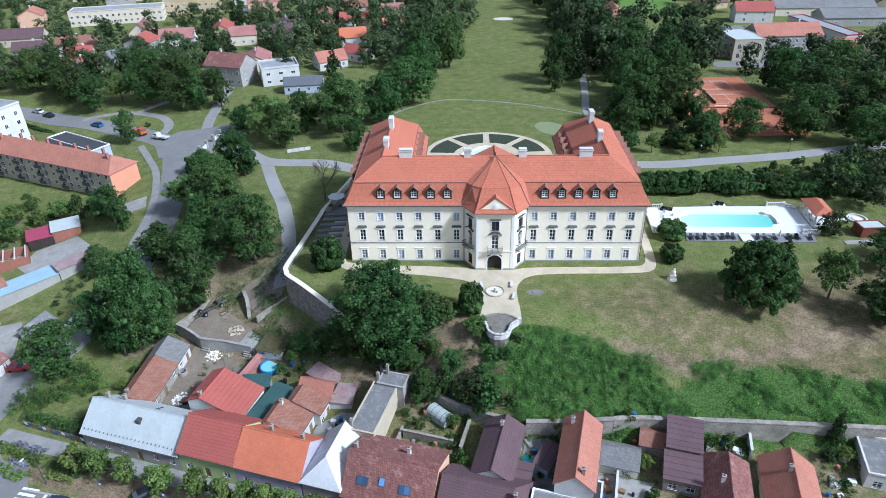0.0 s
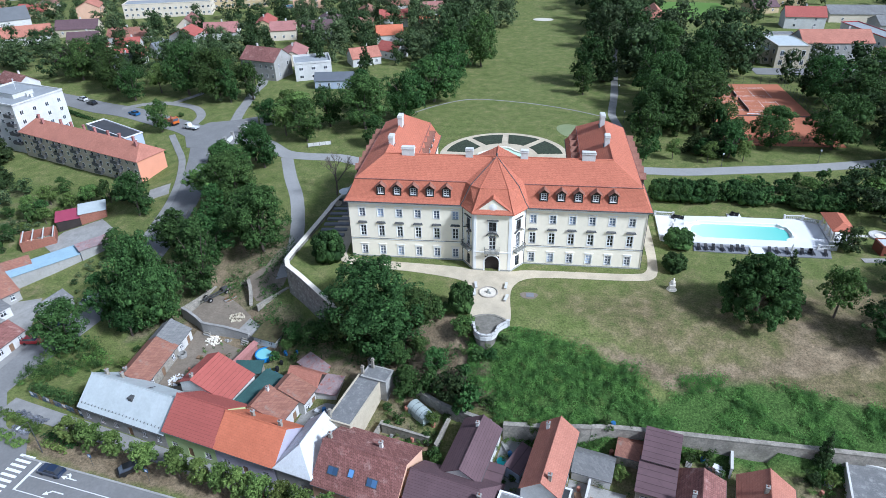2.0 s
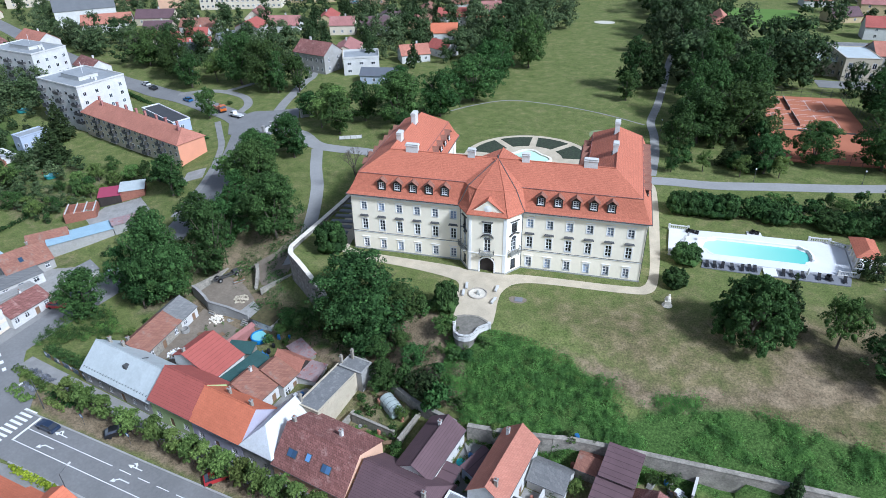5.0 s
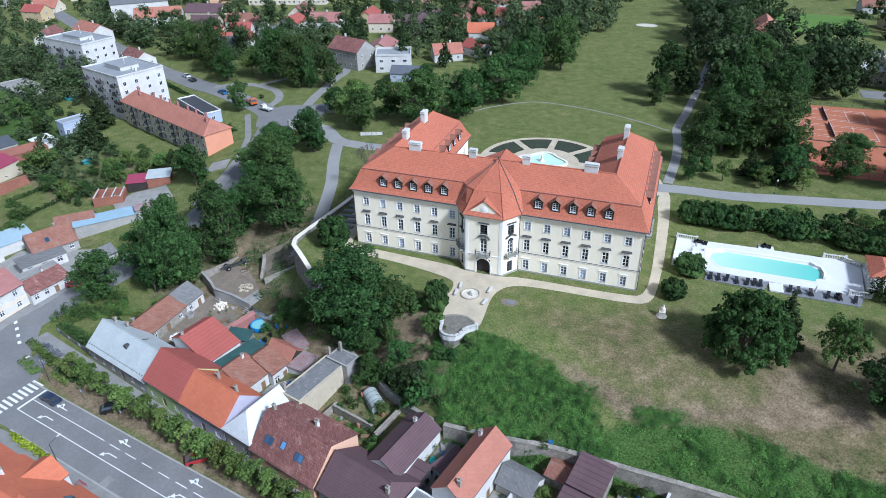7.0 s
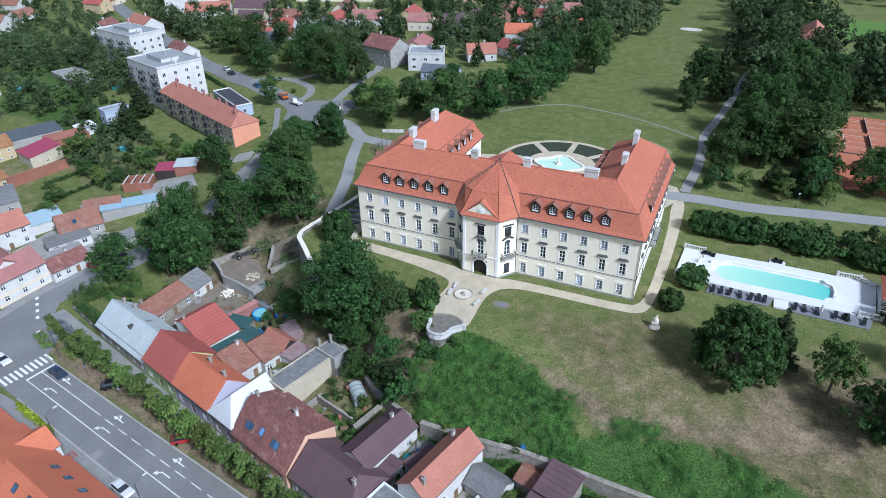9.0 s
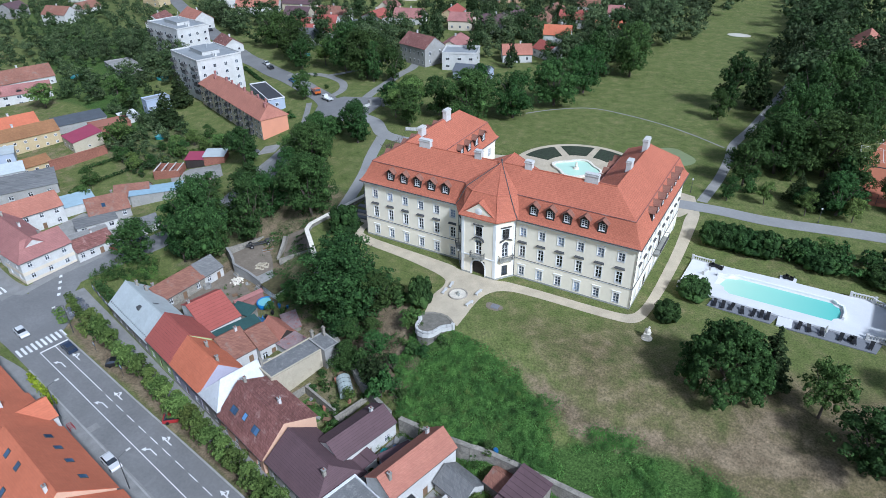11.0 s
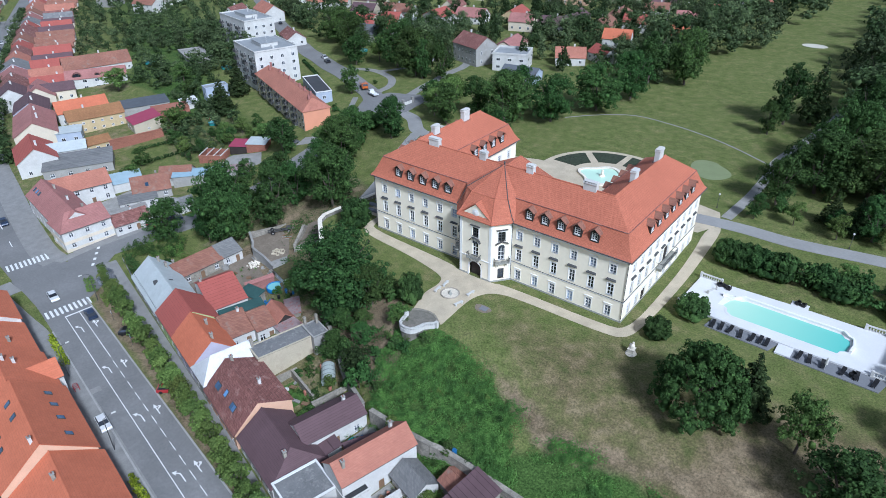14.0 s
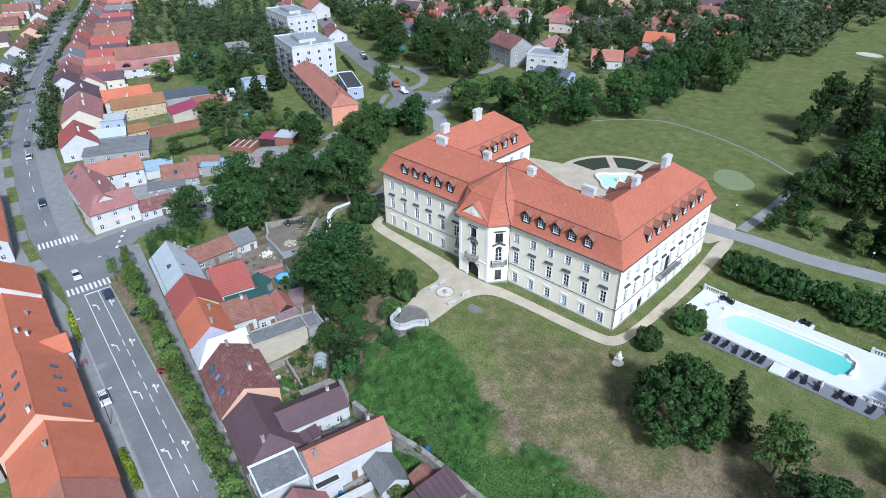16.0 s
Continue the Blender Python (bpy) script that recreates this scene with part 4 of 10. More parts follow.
# chimneys
for x, y, z, a, b in ((-18.2, 6.9, 22.4, 2.6, 1.0), (18.2, 6.9, 22.4, 2.6, 1.0), (-5.6, 6.9, 22.4, 1.5, 1.0), (5.5, 6.9, 22.4, 1.5, 1.0),
                      (-22.8, 12.8, 22.5, 1.0, 1.9), (-22.8, 23.8, 23.1, 1.0, 2.2), (22.6, 15.9, 22.7, 1.0, 1.7), (22.6, 27.6, 23.1, 1.0, 2.2)):
    c = part("chimney", Mesh().box(x - a / 2, x + a / 2, y - b / 2, y + b / 2, RIDGE - 1.4, z - 0.35).box(x - a / 2 - 0.12, x + a / 2 + 0.12, y - b / 2 - 0.12, y + b / 2 + 0.12, z - 0.35, z - 0.15), WALLS["white"], palace, "whitewashed chimney stack with a slab cap")
    cap = Mesh().box(x - a / 2 - 0.05, x + a / 2 + 0.05, y - b / 2 - 0.05, y + b / 2 + 0.05, z, z + 0.12)
    n = 4 if max(a, b) > 2 else 2
    for i in range(n + 1):
        t = i / n
        cx, cy = (lerp(x - a / 2 + 0.1, x + a / 2 - 0.1, t), y) if a > b else (x, lerp(y - b / 2 + 0.1, y + b / 2 - 0.1, t))
        cap.box(cx - 0.1, cx + 0.1, cy - (b / 2 if a > b else 0.1), cy + (b / 2 if a > b else 0.1), z - 0.15, z) if a > b else cap.box(x - a / 2, x + a / 2, cy - 0.1, cy + 0.1, z - 0.15, z)
    part("chimney_cap", cap, WALLS["white"], c)
    part("flashing", Mesh().box(x - a / 2 - 0.2, x + a / 2 + 0.2, y - b / 2 - 0.2, y + b / 2 + 0.2, RIDGE - 1.2, RIDGE - 0.75 if a > b else RIDGE - 0.5), LEAD, c)
# balcony and side door of the east front
m = pose(30, 18.7, 0, 0, 0, 90)
bal = part("balcony", Mesh().box(-4, 4, -1.3, 0, 4.3, 4.5), PLINTH, palace, "long stone balcony with an iron railing", m)
for s in range(5):
    part("bracket", Mesh().box(-3.8 + 1.85 * s, -3.5 + 1.85 * s, -1.1, 0, 3.7, 4.3), PLINTH, bal)
rail = Mesh().box(-4, 4, -1.3, -1.24, 5.5, 5.58).box(-4, -3.94, -1.3, 0, 5.5, 5.58).box(3.94, 4, -1.3, 0, 5.5, 5.58)
for s in range(33):
    part("bar", Mesh().box(-4 + 8 * s / 32.3, -3.96 + 8 * s / 32.3, -1.29, -1.25, 4.5, 5.5), IRON, bal)
part("handrail", rail, IRON, bal)
part("door", Mesh().box(-10.0, -8.8, -0.05, 0.02, -0.3, 2.3), DARKWOOD, palace, "dark wooden side door", m)
part("door", Mesh().box(-0.7, 0.7, -0.05, 0.02, 4.5, 7.4), DARKWOOD, palace, "dark glazed balcony door", m)
for x, y in ((30.05, -0.05), (-30.05, -0.05), (6.35, -0.1), (-6.35, -0.1)):
    part("downpipe", Mesh().rod((x, y - 0.08, 0.3), (x, y - 0.08, EAVE - 0.1), 0.06), LEAD, palace)

# ---- houses: one builder for pitched roofs, one for flat ones ----
TAKEN = []   # plans already built on: x, y, radius


FAR_WINDOWS = {}


def far_window(parent, m, w, h):
    """A window of a distant house: frame and pane in one mesh."""
    key = (round(w, 1), round(h, 1))
    if key not in FAR_WINDOWS:
        b = Mesh().box(0, w, -0.04, 0.02, 0, h).box(0.12, w / 2 - 0.05, -0.06, -0.04, 0.12, h - 0.12).box(w / 2 + 0.05, w - 0.12, -0.06, -0.04, 0.12, h - 0.12)
        me = b.data("window", WHITE)
        me.materials.append(GLASS)
        for f in me.polygons[6:]:
            f.material_index = 1
        FAR_WINDOWS[key] = me
    part("window", FAR_WINDOWS[key], None, parent, at=m)


def far_off(x, y):
    return math.hypot(x - 36, y + 108) > 215


def lite_house(t, L, D, eave, ridge, roof, wall, hip, over, wins, floors, chimneys, rv, eb, size, base, step, sill0):
    """A distant house: one body, one roof, windows and chimneys of their own."""
    a, d = L / 2, D / 2
    body = Mesh()
    sides4 = [(pose(-a, -d, 0), L, eave, wins[0]), (pose(a, d, 0, 0, 0, 180), L, eb, wins[1]), (pose(-a, d, 0, 0, 0, -90), D, min(eave, eb), wins[2]), (pose(a, -d, 0, 0, 0, 90), D, min(eave, eb), wins[3])]
    for m, w, h, n in sides4:
        body.wall(m, w, h, (), 0.2, -base)
        for f in range(floors):
            for o in open_row(w, n, sill0 + step * f, *size):
                if o[3] < h - 0.1:
                    far_window(t, m @ pose(o[0], 0, o[2]), o[1] - o[0], o[3] - o[2])
    for s, hp in ((-1, hip[0]), (1, hip[1])):
        if not hp:
            pts = [(s * a, -d, min(eave, eb)), (s * a, rv, ridge), (s * a, d, min(eave, eb))]
            body.poly(*(pts if s < 0 else pts[::-1]))
    part("wall", body, wall, t)
    sf, sb = (ridge - eave) / (d + rv), (ridge - eb) / (d - rv)
    zf, zb, zr = eave - over * sf + 0.12, eb - over * sb + 0.12, ridge + 0.12
    u0, u1 = -a - 0.3, a + 0.3
    r0, r1 = u0 + hip[0], u1 - hip[1]
    rf = Mesh().slab([(u0, -d - over, zf), (u1, -d - over, zf), (r1, rv, zr), (r0, rv, zr)], 0.14).slab([(u1, d + over, zb), (u0, d + over, zb), (r0, rv, zr), (r1, rv, zr)], 0.14)
    if hip[0]:
        rf.slab([(u0, d + over, zb), (u0, -d - over, zf), (r0, rv, zr)], 0.14)
    if hip[1]:
        rf.slab([(u1, -d - over, zf), (u1, d + over, zb), (r1, rv, zr)], 0.14)
    part("roof", rf, roof, t)
    for u, v in chimneys:
        part("chimney", Mesh().box(u - 0.3, u + 0.3, v - 0.3, v + 0.3, ridge - 1.2, ridge + 0.8).box(u - 0.38, u + 0.38, v - 0.38, v + 0.38, ridge + 0.8, ridge + 0.95), WALLS["white"], t)
    return t


def open_row(w, n, sill, ww, wh):
    return [(w * (i + 0.5) / n - ww / 2, w * (i + 0.5) / n + ww / 2, sill, sill + wh) for i in range(n)] if n else []


def house(label, x, y, rz, L, D, eave, ridge, roof, wall, z0=None, hip=(0.0, 0.0), over=0.35, wins=(3, 3, 1, 1), floors=1, chimneys=(), skylights=(), rv=0.0,
          eave_b=None, size=(1.05, 1.3), style="cross", attic=False, name="house", category="house", group="", base=1.0, door=True, step=2.8, ribs=0.0, pane=None, sill0=1.0, trim=None):
    """A house with a pitched roof: ridge along its length L, front at -D/2. Heights count from its floor."""
    z0 = height(x, y) if z0 is None else z0
    t = thing(name, label, category, pose(x, y, z0, 0, 0, rz), group)
    TAKEN.append((x, y, max(L, D) * 0.62))
    eb = eave if eave_b is None else eave_b
    if far_off(x, y):
        return lite_house(t, L, D, eave, ridge, roof, wall, hip, over, wins, floors, chimneys, rv, eb, size, base, step, sill0)
    a, d = L / 2, D / 2
    fronts = [(pose(-a, -d, 0), L, eave, wins[0]), (pose(a, d, 0, 0, 0, 180), L, eb, wins[1]), (pose(-a, d, 0, 0, 0, -90), D, min(eave, eb), wins[2]), (pose(a, -d, 0, 0, 0, 90), D, min(eave, eb), wins[3])]
    for k, (m, w, h, n) in enumerate(fronts):
        holes = []
        for f in range(floors):
            row = open_row(w, n, sill0 + step * f, *size)
            if k == 0 and f == 0 and door and n > 1:
                i = n // 2
                row[i] = (row[i][0], row[i][0] + 1.0, 0.05, 2.1)
            holes += row
        holes = [o for o in holes if o[3] < h - 0.15]
        part("wall", Mesh().wall(m, w, h, holes, 0.2, -base), wall, t)
        for o in holes:
            if o[2] < 0.1:
                part("door", Mesh().box(o[0], o[1], 0.1, 0.16, o[2], o[3]), WOOD, t, at=m)
            else:
                window(t, m @ pose(o[0], 0, o[2]), o[1] - o[0], o[3] - o[2], style, trim, pane)
    for k, (s, hp) in enumerate(((-1, hip[0]), (1, hip[1]))):
        if hp == 0:
            pts = [(s * a, -d, min(eave, eb)), (s * a, -d, eave), (s * a, rv, ridge), (s * a, d, eb), (s * a, d, min(eave, eb))]
            pts = [p for i, p in enumerate(pts) if p != pts[i - 1]]
            part("gable", Mesh().poly(*(pts if s > 0 else pts[::-1])), wall, t)
            if attic:
                window(t, pose(s * a, rv - s * 0.45, eave + 0.35, 0, 0, 90 * s) @ pose(0, -0.14, 0), 0.9, 1.0, "cross", trim, pane)
    sf, sb = (ridge - eave) / (d + rv), (ridge - eb) / (d - rv)
    zf, zb = eave - over * sf + 0.12, eb - over * sb + 0.12
    u0, u1 = -a - (over if hip[0] else 0.15), a + (over if hip[1] else 0.15)
    r0, r1, zr = u0 + hip[0], u1 - hip[1], ridge + 0.12
    part("roof_slope", Mesh().slab([(u0, -d - over, zf), (u1, -d - over, zf), (r1, rv, zr), (r0, rv, zr)], 0.14), roof, t)
    part("roof_slope", Mesh().slab([(u1, d + over, zb), (u0, d + over, zb), (r0, rv, zr), (r1, rv, zr)], 0.14), roof, t)
    if hip[0]:
        part("hip_slope", Mesh().slab([(u0, d + over, zb), (u0, -d - over, zf), (r0, rv, zr)], 0.14), roof, t)
    if hip[1]:
        part("hip_slope", Mesh().slab([(u1, -d - over, zf), (u1, d + over, zb), (r1, rv, zr)], 0.14), roof, t)
    part("ridge_tiles", Mesh().rod((r0, rv, zr), (r1, rv, zr), 0.1, n=5), roof, t)
    part("gutter", Mesh().rod((u0, -d - over, zf - 0.05), (u1, -d - over, zf - 0.05), 0.07, n=5), LEAD, t)
    if ribs:
        n = int(L / ribs)
        for i in range(n + 1):
            u = lerp(-a, a, i / n)
            for y0, z1, q in ((-d - over, zf, (r0, r1)), (d + over, zb, (r0, r1))):
                if q[0] <= u <= q[1]:
                    part("standing_seam", Mesh().rod((u, y0, z1 + 0.01), (u, rv, zr + 0.01), 0.035, n=4), roof, t)
    for u, v in chimneys:
        zz = ridge - abs(v - rv) * (sf if v < rv else sb)
        top = min(ridge + 0.75, zz + 1.25)
        c = part("chimney", Mesh().box(u - 0.25, u + 0.25, v - 0.25, v + 0.25, zz - 0.5, top), WALLS["white"] if (int(abs(u) * 7)) % 2 else OLDWALL, t)
        part("chimney_cap", Mesh().box(u - 0.32, u + 0.32, v - 0.32, v + 0.32, top, top + 0.12), CONCRETE, c)
        part("flue", Mesh().cyl(u, v, top + 0.12, top + 0.32, 0.12, n=8), ROOF_OLD, c)
    for u, v in skylights:
        zz = ridge - abs(v - rv) * (sf if v < rv else sb) + 0.13
        ang = math.degrees(math.atan(sf)) if v < rv else -math.degrees(math.atan(sb))
        m = pose(u, v, zz, ang, 0, 0)
        k = part("skylight", Mesh().box(-0.5, 0.5, -0.65, 0.65, -0.05, 0.09), LEAD, t, at=m)
        part("pane", Mesh().box(-0.4, 0.4, -0.55, 0.55, 0.095, 0.12), SKYGLASS, k)
    return t


def flat_house(label, x, y, rz, L, D, h, roof, wall, z0=None, wins=(3, 3, 1, 1), floors=1, size=(1.3, 1.3), style="cross", name="house", category="house", group="", base=1.2,
               step=2.9, parapet=0.35, fall=0.0, balconies=(), group_tag="", rim=None, sill0=1.0, trim=None):
    """A house or shed with a flat or gently falling roof (fall: drop towards the front)."""
    z0 = height(x, y) if z0 is None else z0
    t = thing(name, label, category, pose(x, y, z0, 0, 0, rz), group)
    TAKEN.append((x, y, max(L, D) * 0.62))
    a, d = L / 2, D / 2
    for k, (m, w, n) in enumerate(((pose(-a, -d, 0), L, wins[0]), (pose(a, d, 0, 0, 0, 180), L, wins[1]), (pose(-a, d, 0, 0, 0, -90), D, wins[2]), (pose(a, -d, 0, 0, 0, 90), D, wins[3]))):
        holes = [o for f in range(floors) for o in open_row(w, n, sill0 + step * f, *size) if o[3] < h - fall - 0.1]
        if far_off(x, y):
            part("wall", Mesh().wall(m, w, h - fall, (), 0.2, -base), wall, t)
            for o in holes:
                far_window(t, m @ pose(o[0], 0, o[2]), o[1] - o[0], o[3] - o[2])
            continue
        part("wall", Mesh().wall(m, w, h - fall, holes, 0.2, -base), wall, t)
        for o in holes:
            window(t, m @ pose(o[0], 0, o[2]), o[1] - o[0], o[3] - o[2], style, trim)
    if fall:
        part("upper_wall", Mesh().poly((a, d, h - fall), (-a, d, h - fall), (-a, d, h), (a, d, h)).poly((-a, d, h - fall), (-a, -d, h - fall), (-a, d, h)).poly((a, -d, h - fall), (a, d, h - fall), (a, d, h)), wall, t)
        part("roof_plate", Mesh().slab([(-a - 0.25, -d - 0.25, h - fall + 0.1), (a + 0.25, -d - 0.25, h - fall + 0.1), (a + 0.25, d + 0.2, h + 0.12), (-a - 0.25, d + 0.2, h + 0.12)], 0.1), roof, t)
    else:
        part("roof_plate", Mesh().box(-a, a, -d, d, h - 0.2, h), roof, t)
        if parapet:
            p = Mesh()
            for q in ((-a - 0.1, a + 0.1, -d - 0.1, -d + 0.2), (-a - 0.1, a + 0.1, d - 0.2, d + 0.1), (-a - 0.1, -a + 0.2, -d + 0.2, d - 0.2), (a - 0.2, a + 0.1, -d + 0.2, d - 0.2)):
                p.box(*q, h, h + parapet)
            part("parapet", p, rim or wall, t)
    return t


CARS = {}


def car(label, x, y, rz, paint, z=None, van=False, name="car", group="cars on the streets"):
    """A parked or waiting car: painted body, glass house, four wheels, lamps."""
    z = height(x, y) + 0.08 if z is None else z
    t = thing(name, label, "car", pose(x, y, z, 0, 0, rz), group)
    if van not in CARS:
        side = [(-2.15, 0.3), (2.1, 0.3), (2.2, 0.6), (2.0, 0.85), (1.0, 0.98), (-1.7, 1.0), (-2.15, 0.95)] if not van else [(-2.3, 0.3), (2.3, 0.3), (2.4, 0.7), (2.2, 1.0), (1.6, 1.15), (-2.3, 1.15)]
        roof = [(0.95, 0.97), (0.25, 1.44), (-1.3, 1.46), (-1.95, 0.98)] if not van else [(1.6, 1.14), (1.0, 1.9), (-2.2, 1.95), (-2.3, 1.14)]

        def hull(pr, w0, w1):
            b, n = Mesh(), len(pr)
            zs = [p[1] for p in pr]
            for s in (-1, 1):
                pts = [(px, s * lerp(w0, w1, (pz - min(zs)) / (max(zs) - min(zs))), pz) for px, pz in pr]
                b.poly(*(pts if s < 0 else pts[::-1]))
            for i in range(n):
                (p, q), (r, v) = pr[i], pr[(i + 1) % n]
                w = [lerp(w0, w1, (k - min(zs)) / (max(zs) - min(zs))) for k in (q, v)]
                b.poly((p, -w[0], q), (p, w[0], q), (r, w[1], v), (r, -w[1], v))
            return b
        tp = [p for p in roof if p[1] > 1.3]
        CARS[van] = (hull(side, 0.9, 0.86), hull(roof, 0.82, 0.62 if not van else 0.75).data("glazing", GLASS),
                     Mesh().slab([(tp[1][0], -0.66, tp[1][1] + 0.03), (tp[0][0], -0.66, tp[0][1] + 0.03), (tp[0][0], 0.66, tp[0][1] + 0.03), (tp[1][0], 0.66, tp[1][1] + 0.03)], 0.06),
                     Mesh().rod((0, -0.1, 0), (0, 0.1, 0), 0.32, n=14).data("wheel", BLACK), Mesh().box(-0.03, 0.03, -0.16, 0.16, -0.07, 0.07).data("headlight", WHITE))
    body, glass, top, wheel, lamp = CARS[van]
    part("body", body, paint, t)
    part("glazing", glass, None, t)
    part("roof_panel", top, paint, t)
    for sx in (-1.35, 1.35):
        for sy in (-0.82, 0.82):
            part("wheel", wheel, None, t, at=pose(sx, sy, 0.32))
    for sy in (-0.6, 0.6):
        part("headlight", lamp, None, t, at=pose(2.15 if not van else 2.35, sy, 0.66))
    return t


PAINTS = {k: carpaint("car_" + k, c) for k, c in {"white": (0.72, 0.72, 0.72), "black": (0.015, 0.015, 0.018), "navy": (0.015, 0.03, 0.07), "silver": (0.42, 0.43, 0.44), "red": (0.40, 0.03, 0.035),
                                                    "blue": (0.03, 0.14, 0.34), "orange": (0.6, 0.14, 0.02), "grey": (0.14, 0.145, 0.15)}.items()}

# ---- trees ----


CUBE = np.array([(x, y, z) for x in (-1, 0, 1) for y in (-1, 0, 1) for z in (-1, 0, 1) if (x, y, z) != (0, 0, 0)], float)
BALL = CUBE / np.linalg.norm(CUBE, axis=1)[:, None]
CUBE_INDEX = {tuple(int(q) for q in c): i for i, c in enumerate(CUBE)}
BALL_QUADS = []
for ax in range(3):
    for sgn in (-1, 1):
        for a in (-1, 0):
            for b in (-1, 0):
                ring = []
                for da, db in ((0, 0), (1, 0), (1, 1), (0, 1)):
                    c = [0, 0, 0]
                    c[ax], c[(ax + 1) % 3], c[(ax + 2) % 3] = sgn, a + da, b + db
                    ring.append(CUBE_INDEX[tuple(c)])
                BALL_QUADS.append(ring if sgn > 0 else ring[::-1])
BALL_QUADS = np.array(BALL_QUADS)
BALL_TRIS = np.concatenate([BALL_QUADS[:, :3], BALL_QUADS[:, [0, 2, 3]]])


OCTA = np.array([(1, 0, 0), (0, 1, 0), (-1, 0, 0), (0, -1, 0), (0, 0, 1), (0, 0, -1)], float)
OCTA_TRIS = np.array([(0, 1, 4), (1, 2, 4), (2, 3, 4), (3, 0, 4), (1, 0, 5), (2, 1, 5), (3, 2, 5), (0, 3, 5)])


def leaf_cloud(centres, radii, count, size, seed, flat=1.0, inner=0.6, core=0.42, rough=False):
    """Leaf clumps on the skins of many overlapping lumps."""
    g = np.random.default_rng(seed)
    c, r = np.asarray(centres, float), np.asarray(radii, float)
    p = r ** 2 / (r ** 2).sum()
    # sprays of leaves stand out from each lump, with darker gaps between them
    twig = 11
    out = g.normal(size=(len(c), twig, 3))
    out /= np.linalg.norm(out, axis=2)[..., None]
    out[..., 2] = np.where(out[..., 2] < -0.2, -out[..., 2], out[..., 2])
    tip = c[:, None, :] + out * (r * 0.82)[:, None, None] * np.array([1, 1, flat])
    span = r[:, None] * g.uniform(0.24, 0.46, size=(len(c), twig))
    k, q = g.choice(len(c), count, p=p), g.integers(0, twig, count)
    d = g.normal(size=(count, 3)) + 0.7 * out[k, q]
    d /= np.linalg.norm(d, axis=1)[:, None]
    rad = span[k, q] * (inner + (1.05 - inner) * g.random(count) ** 0.45)
    pos = tip[k, q] + d * rad[:, None] * np.array([1, 1, flat])
    nrm = d + g.normal(size=(count, 3)) * 0.4 + np.array([0, 0, 0.3])
    nrm /= np.linalg.norm(nrm, axis=1)[:, None]
    t = np.cross(nrm, g.normal(size=(count, 3)))
    t /= np.linalg.norm(t, axis=1)[:, None]
    b = np.cross(nrm, t)
    s = size * (0.6 + 0.8 * g.random(count))[:, None]
    bend = nrm * s * 0.25
    v = np.stack([pos + t * s * 1.1 - bend, pos - t * s * 0.55 + b * s * 0.95, pos - t * s * 0.55 - b * s * 0.95 + bend * 0.5], 1).reshape(-1, 3)
    faces = np.arange(count * 3).reshape(-1, 3)
    if core:
        # uneven inner foliage masses, so that crowns are not see-through
        ball, tris = (OCTA, OCTA_TRIS) if rough else (BALL, BALL_TRIS)
        shake = 1 + 0.8 * (g.random((len(c), len(ball), 1)) - 0.5)
        balls = c[:, None, :] + ball[None] * shake * (r * core)[:, None, None] * np.array([1, 1, flat])
        faces = np.concatenate([faces, (tris[None] + len(ball) * np.arange(len(c))[:, None, None]).reshape(-1, 3) + len(v)])
        v = np.concatenate([v, balls.reshape(-1, 3)])
    return v, faces


def limbs(h, r, seed, n=5, fork=0.35, reach=0.35):
    g = random.Random(seed)
    b = Mesh()
    lean = Vector((g.uniform(-0.03, 0.03) * h, g.uniform(-0.03, 0.03) * h, h * fork))
    b.rod((0, 0, -0.4), lean * 0.5, r * 1.15, r * 0.9, 8).rod(lean * 0.5, lean, r * 0.9, r * 0.75, 8)
    for i in range(n):
        a = 2 * math.pi * (i + g.random() * 0.6) / n
        e = Vector((math.cos(a) * reach * h * 0.5, math.sin(a) * reach * h * 0.5, h * g.uniform(0.55, 0.72)))
        tip = Vector((math.cos(a) * reach * h * 0.8, math.sin(a) * reach * h * 0.8, h * g.uniform(0.72, 0.9)))
        b.rod(lean * 0.95, e, r * 0.45, r * 0.26, 6).rod(e, tip, r * 0.26, r * 0.08, 5)
    return b


def crown_lumps(h, w, seed, n, lo=0.22, top=0.9):
    """Lumps of a broad crown of height h and width w."""
    g = random.Random(seed)
    cs, rs = [], []
    for _ in range(n):
        u = g.random()
        z = lo + (top - lo) * u
        prof = math.sin(math.pi * min(1, max(0.02, (u * 0.86 + 0.12)))) ** 0.6
        a, q = g.uniform(0, 2 * math.pi), math.sqrt(g.random()) * 0.78 * prof
        cs.append((math.cos(a) * q * w / 2, math.sin(a) * q * w / 2, z * h))
        rs.append(w * g.uniform(0.13, 0.23) * (0.7 + 0.3 * prof) * min(1.0, (26 / n) ** 0.33))
    return cs, rs


KINDS = {}


